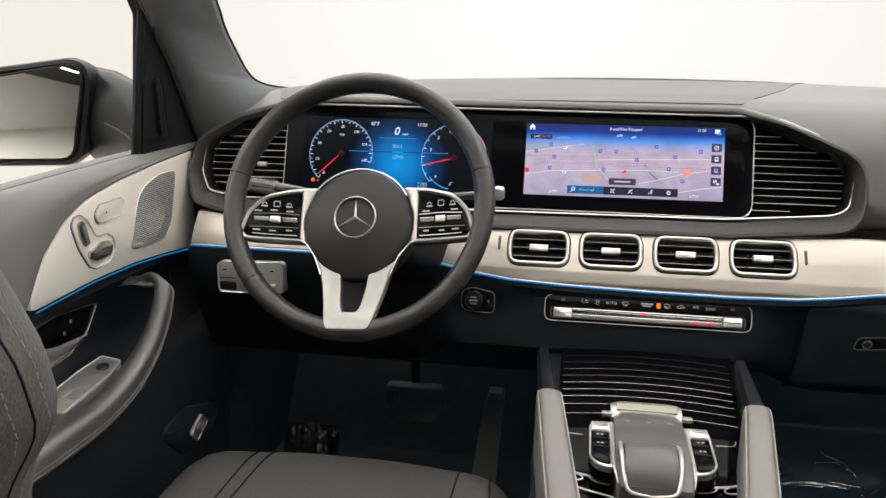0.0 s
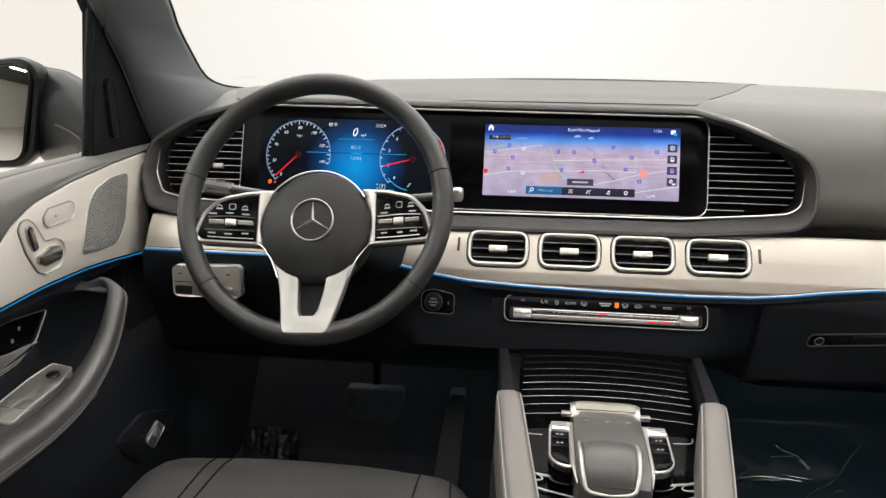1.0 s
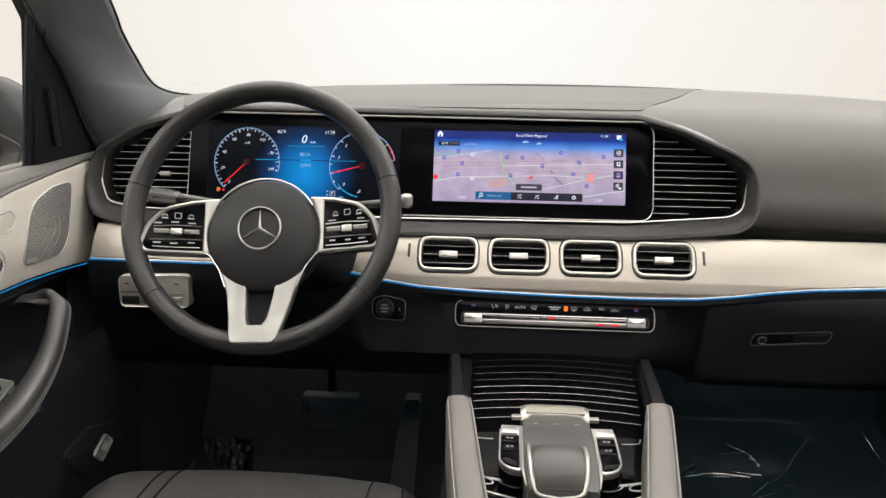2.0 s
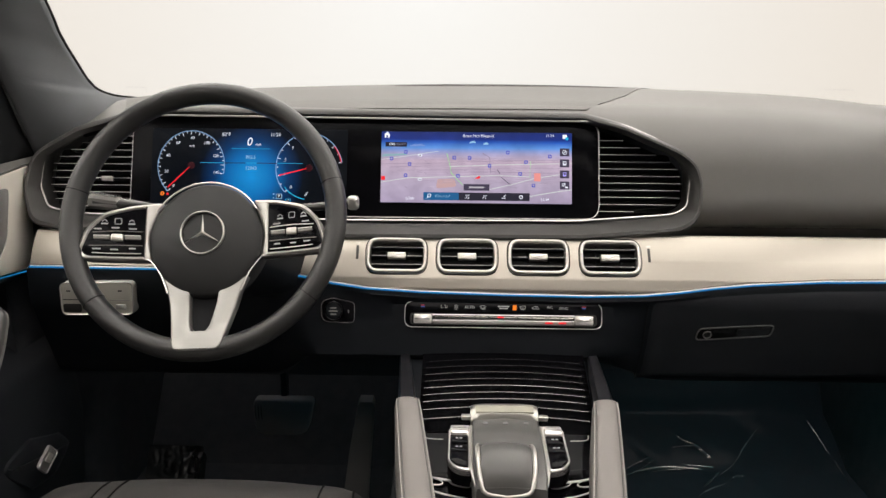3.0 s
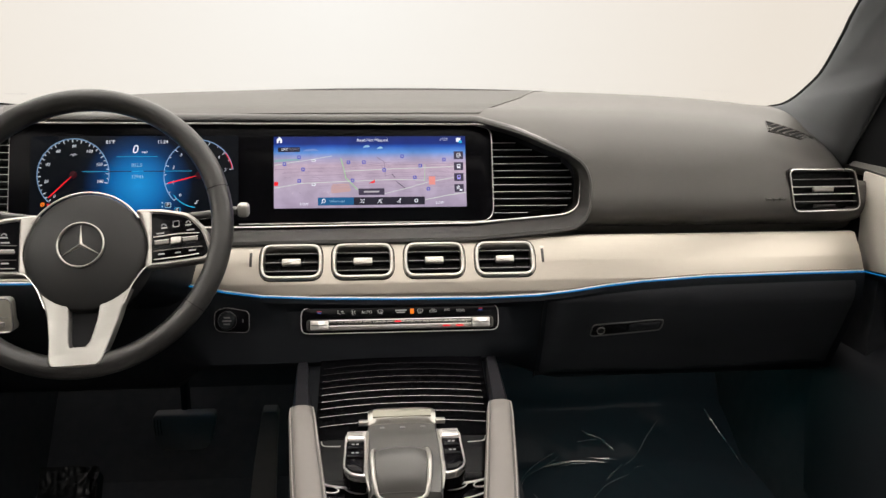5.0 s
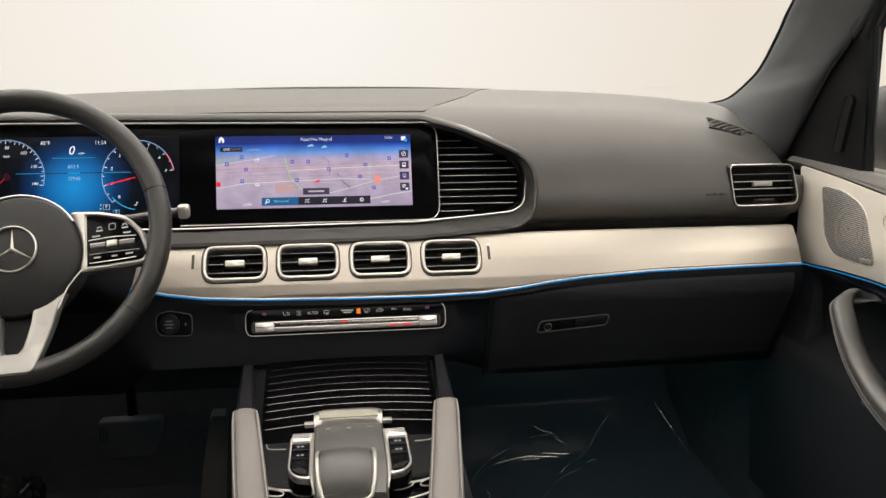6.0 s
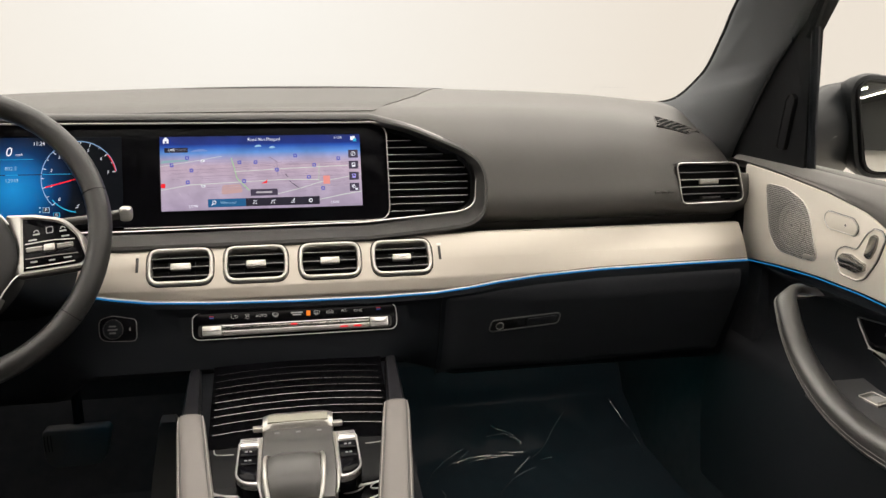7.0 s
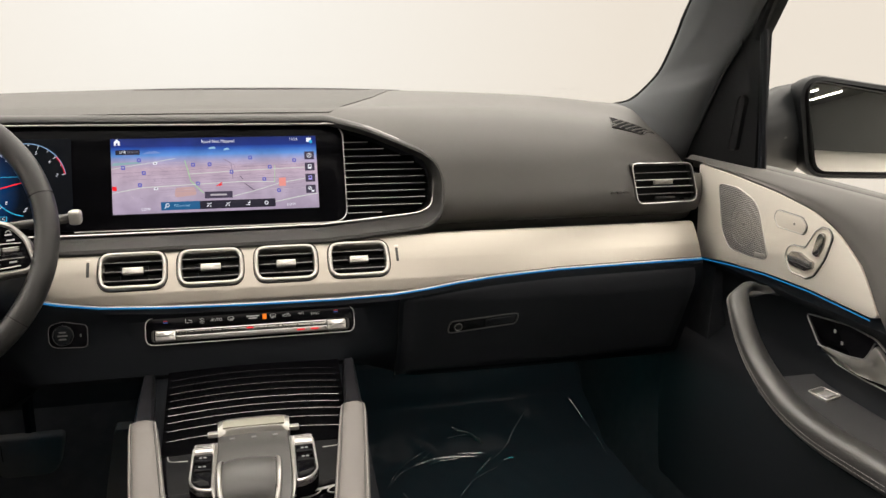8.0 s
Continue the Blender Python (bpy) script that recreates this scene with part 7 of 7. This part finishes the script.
# ---- driver's seat ----
def driver_seat():
    seat = thing("driver_seat", "dark leather driver's seat with stitched bolsters", "car seat")
    # cushion
    PROFILE = ((-0.235, 0.640), (-0.212, 0.680), (-0.208, 0.703), (-0.217, 0.719), (-0.240, 0.7285), (-0.29, 0.733), (-0.45, 0.727), (-0.62, 0.710), (-0.85, 0.700))
    def cushion(x, y, z):
        u = (x + 0.400) / 0.232
        side = 0.010 * max(0, abs(u) - 0.6) / 0.4
        return (x, y - 0.040 * abs(u) ** 2.5, z + side - 0.045 * abs(u) ** 12)
    xs = [-0.400 + 0.232 * u for u in (-1.0, -0.985, -0.96, -0.92, -0.86, -0.78, -0.70, -0.6, -0.45, -0.3, -0.15, 0.0, 0.15, 0.3, 0.45, 0.6, 0.70, 0.78, 0.86, 0.92, 0.96, 0.985, 1.0)]
    part("cushion", sheet([[cushion(x, y, z) for y, z, _ in curve_through([(y, z, 0) for y, z in PROFILE], 32)] for x in xs], (0, -0.01, -0.05)), SEAT, seat, "dark leather cushion")
    for x, slope in ((-0.510, 0.05), (-0.534, 0.02), (-0.245, 0.0), (-0.205, -0.1)):
        line = []
        for y, z, _ in curve_through([(y, z, 0) for y, z in PROFILE[1:7]], 30):
            px, py, pz = cushion(x + slope * (y + 0.208), y, z)
            line.append((px, py, pz + 0.0004))
        part("seam", tube(line, 0.0014, 6), RUBBER, seat)
    part("base", block(-0.62, -0.85, 0.46, -0.19, -0.27, 0.66, 0.03), BLACK, seat)
    # backrest, seen from its inner edge; the shoulder bolster swells out
    HALF = [(0.70, 0.09), (1.00, 0.092), (1.05, 0.109), (1.081, 0.126), (1.096, 0.138), (1.1135, 0.152), (1.124, 0.158), (1.153, 0.163), (1.179, 0.1605), (1.191, 0.1585), (1.205, 0.157), (1.222, 0.152), (1.25, 0.136), (1.275, 0.110), (1.295, 0.07)]
    def back(z, a):
        half = lerp(z, HALF)
        front = -0.70 - 0.42 * (z - 0.70)
        ex, ey = math.copysign(abs(math.cos(a)) ** 0.6, math.cos(a)), math.copysign(abs(math.sin(a)) ** 0.8, math.sin(a))
        return Vector((-0.478 + half * ex, front - 0.065 + 0.060 * ey, z))
    levels = [0.70 + 0.595 * k / 60 for k in range(61)]
    part("backrest", loft([[back(z, 2 * math.pi * j / 40) for j in range(40)] for z in levels]), SEAT_BACK, seat, "dark leather backrest")
    seam = [back(z, 0.02) for z in levels if z < 1.27]
    part("seam", tube(seam, 0.0006, 5), RUBBER, seat)
    for ang in (0.13, -0.09):
        z = 1.02
        while z < 1.25:
            a, b = back(z, ang), back(z + 0.0030, ang)
            out = Vector((0.0006, -0.0003, 0))
            part("stitch", tube([a + out, b + out], 0.00034, 5), THREAD, seat)
            z += 0.0052
    return seat


driver_seat()


# ---- footwells ----
def pedals():
    brake = thing("brake_pedal", "black rubber brake pedal", "pedal")
    shape = rounded([(-0.464, 0.560), (-0.362, 0.560), (-0.350, 0.628), (-0.472, 0.628)], [0.026, 0.026, 0.012, 0.012], 6)
    def on(x, z, w):
        return Vector((x, 0.25 + 0.25 * (z - 0.56) - w - 0.006 * math.cos((x + 0.414) * 22), z))
    part("pad", plate(shape, -0.01, 0.012, on, 0.004), PEDAL, brake)
    for k in range(3):
        x = -0.464 + 0.006 * k
        part("rib", tube([on(x, 0.590, 0.012), on(x - 0.002, 0.603, 0.0124), on(x - 0.003, 0.618, 0.012)], 0.0008, 6), RUBBER, brake)
    part("arm", block(-0.420, 0.27, 0.60, -0.408, 0.30, 0.90, 0.004), BLACK, brake)
    gas = thing("accelerator_pedal", "long black accelerator pedal", "pedal")
    sections = [[(x0, y, z), (x1, y, z), (x1, y + 0.02, z + 0.006), (x0, y + 0.02, z + 0.006)] for x0, x1, y, z in ((-0.286, -0.236, 0.170, 0.445), (-0.272, -0.230, 0.185, 0.55), (-0.256, -0.224, 0.20, 0.64), (-0.252, -0.228, 0.203, 0.648))]
    part("blade", loft(sections), PEDAL, gas)


PEDAL = material("worn_pedal_rubber", (0.095, 0.093, 0.090), 0.6, grain=0.4, grain_scale=500, vary=0.2, vary_scale=20)
pedals()


def release_lever():
    unit = thing("bonnet_release", "black release housing with silver rocker on the kick panel", "lever")
    def on(y, z, w):
        return Vector((-0.700 + w, y, z))
    shape = rounded([(-0.207, 0.715), (-0.113, 0.724), (-0.030, 0.695), (0.005, 0.660), (-0.060, 0.630), (-0.125, 0.640)], [0.02, 0.02, 0.02, 0.02, 0.02, 0.03])
    part("housing", plate(shape, -0.035, -0.006, on, 0.012), DOOR_BLACK, unit)
    lever = rounded([(-0.078, 0.694), (-0.057, 0.673), (-0.096, 0.655), (-0.117, 0.677)], 0.006)
    part("rocker", plate(lever, -0.009, -0.002, on, 0.002), GUN_LIGHT, unit, "silver rocker")
    part("rocker_rim", hoop(offset(lever, -0.001), offset(lever, 0.002), -0.008, -0.001, on, 0.0008), CHROME, unit)
    part("rocker_dip", plate(rounded([(-0.084, 0.686), (-0.070, 0.674), (-0.085, 0.667), (-0.099, 0.678)], 0.003), -0.003, -0.001, on, 0.0008), SATIN_GREY, unit)


release_lever()


def crumpled(x0, y0, x1, y1, base, seed, n=40, high=0.008):
    grid = []
    for i in range(n + 1):
        row = []
        for j in range(n + 1):
            x, y = x0 + (x1 - x0) * i / n, y0 + (y1 - y0) * j / n
            v = Vector((x * 5 + seed, y * 5, seed * 0.7))
            z = base(x, y) + high * abs(noise.noise(v)) + 0.35 * high * abs(noise.noise(v * 3.1)) + 0.22 * high * abs(noise.noise(v * 7.3))
            row.append((x, y, z))
        grid.append(row)
    return grid


FILM_BRIGHT = material("shiny_clear_film", (0.012, 0.013, 0.014), 0.22, specular=0.35)


def floor_at(x, y):
    return lerp(y, [(-0.6, 0.462), (0.28, 0.468), (0.42, 0.54), (0.50, 0.66)])


FOLD_RANDOM = random.Random(11)


def crease_glint(points, parent, r=0.0008, bright=1.0):
    """A film crease as a pale tube, its uneven width standing for glints."""
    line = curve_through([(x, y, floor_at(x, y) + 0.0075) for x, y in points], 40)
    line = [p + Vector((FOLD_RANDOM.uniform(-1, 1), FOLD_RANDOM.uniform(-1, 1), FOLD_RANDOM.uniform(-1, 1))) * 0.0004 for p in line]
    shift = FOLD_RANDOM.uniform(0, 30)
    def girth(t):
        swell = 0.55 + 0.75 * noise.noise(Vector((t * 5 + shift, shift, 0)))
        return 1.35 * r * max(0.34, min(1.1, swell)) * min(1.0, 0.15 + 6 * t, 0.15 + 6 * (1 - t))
    part("crease_glint", tube(line, girth, 6), FILM_GLINT if bright > 0.5 else FILM_GLINT_DIM, parent)


def floor_things():
    mat = thing("floor_mat", "black carpet floor mat in the passenger footwell", "floor mat")
    part("carpet", sheet([[(0.17 + 0.57 * i / 8, -0.5 + 0.98 * k / 16, floor_at(0, -0.5 + 0.98 * k / 16) - 0.006) for k in range(17)] for i in range(9)], (0, 0, -0.008)), CARPET, mat)
    part("binding", tube([(0.17, -0.5, 0.46), (0.17, 0.2, 0.462), (0.71, 0.2, 0.462), (0.71, -0.5, 0.46)], 0.005, 6), RUBBER, mat)
    film = thing("plastic_film", "crinkled clear protective film over the passenger footwell", "plastic film")
    part("sheet", sheet(crumpled(0.18, -0.4, 0.735, 0.47, floor_at, 3.0, 70, 0.009), (0, 0, -0.0008)), FILM, film)
    crease_glint([(0.2336, 0.194), (0.2557, 0.241), (0.2827, 0.2785), (0.3142, 0.297), (0.3328, 0.305)], film, 0.0009)
    crease_glint([(0.2390, 0.199), (0.2640, 0.240), (0.2958, 0.266), (0.3200, 0.285), (0.3430, 0.301)], film, 0.0008)
    crease_glint([(0.3050, 0.272), (0.3541, 0.285), (0.4026, 0.284), (0.4382, 0.280)], film, 0.0026)
    crease_glint([(0.3300, 0.268), (0.3650, 0.279), (0.4000, 0.279)], film, 0.0010)
    crease_glint([(0.4000, 0.292), (0.4382, 0.288), (0.4608, 0.286)], film, 0.0010)
    crease_glint([(0.4193, 0.213), (0.4369, 0.2335), (0.4676, 0.271)], film, 0.0022)
    crease_glint([(0.3656, 0.135), (0.3883, 0.165), (0.4110, 0.192)], film, 0.0010)
    crease_glint([(0.4110, 0.192), (0.4400, 0.212), (0.4687, 0.228)], film, 0.0008, 0.3)
    crease_glint([(0.4013, 0.355), (0.4117, 0.345), (0.4378, 0.334), (0.4492, 0.3205), (0.4614, 0.3056)], film, 0.0010)
    crease_glint([(0.4300, 0.331), (0.4440, 0.3205), (0.4580, 0.304)], film, 0.0008)
    crease_glint([(0.3849, 0.328), (0.4017, 0.3305), (0.4330, 0.333)], film, 0.0007, 0.3)
    crease_glint([(0.6919, 0.394), (0.6960, 0.376), (0.7054, 0.337), (0.7161, 0.299), (0.7132, 0.230)], film, 0.0014)
    crease_glint([(0.4872, 0.252), (0.5000, 0.258), (0.5141, 0.259)], film, 0.0012)
    crease_glint([(0.5787, 0.375), (0.5400, 0.335), (0.5041, 0.2935), (0.4676, 0.262)], film, 0.0010, 0.3)
    crease_glint([(0.2500, 0.130), (0.2640, 0.150), (0.2600, 0.172)], film, 0.0007, 0.3)
    rest = thing("footrest", "black footrest wrapped in clear crinkled film", "footrest")
    def base(x, y):
        return 0.516 + 1.7 * (y - 0.140)
    part("pad", sheet([[(-0.645 + 0.095 * i / 6, 0.135 + 0.036 * k / 8, base(0, 0.135 + 0.036 * k / 8) - 0.004) for k in range(9)] for i in range(7)], (0, 0.02, -0.03)), RUBBER, rest)
    grid = crumpled(-0.650, 0.130, -0.545, 0.172, base, 7.0, 44, 0.0)
    for row in grid:
        for k, (x, y, z) in enumerate(row):
            v = Vector((x * 34, z * 30, 5.0))
            rough = 0.25 + 1.1 * max(0.0, (x + 0.650) / 0.105) ** 2
            row[k] = (x, y - 0.004 - rough * (0.014 * abs(noise.noise(v)) + 0.006 * abs(noise.noise(v * 2.7))), z)
    part("film", sheet(grid, (0, 0.0006, 0)), FILM_BRIGHT, rest, "crinkled clear film")


floor_things()


# ---- ambient lamps under the dash ----
def footwell_lamp(x, y, z, lens, shade):
    unit = thing("footwell_lamp", f"small {shade} ambient lamp under the dashboard", "lamp", "footwell lamps")
    unit.location = (x, y, z)
    part("housing", block(-0.035, -0.014, -0.004, 0.035, 0.014, 0.006, 0.003), RUBBER, unit)
    part("lens", block(-0.030, -0.010, -0.007, 0.030, 0.010, -0.0035, 0.001), lens, unit, f"lit {shade} lens")


TEAL_LAMP = glow("teal_lamp_lens", (0.0, 0.62, 0.66), 16.0)
BLUE_LAMP = glow("blue_lamp_lens", (0.0, 0.30, 0.62), 4.0)
for x, y, z in ((0.38, 0.14, 0.776), (0.56, 0.12, 0.776)):
    footwell_lamp(x, y, z, TEAL_LAMP, "teal")
footwell_lamp(-0.36, 0.16, 0.772, BLUE_LAMP, "blue")
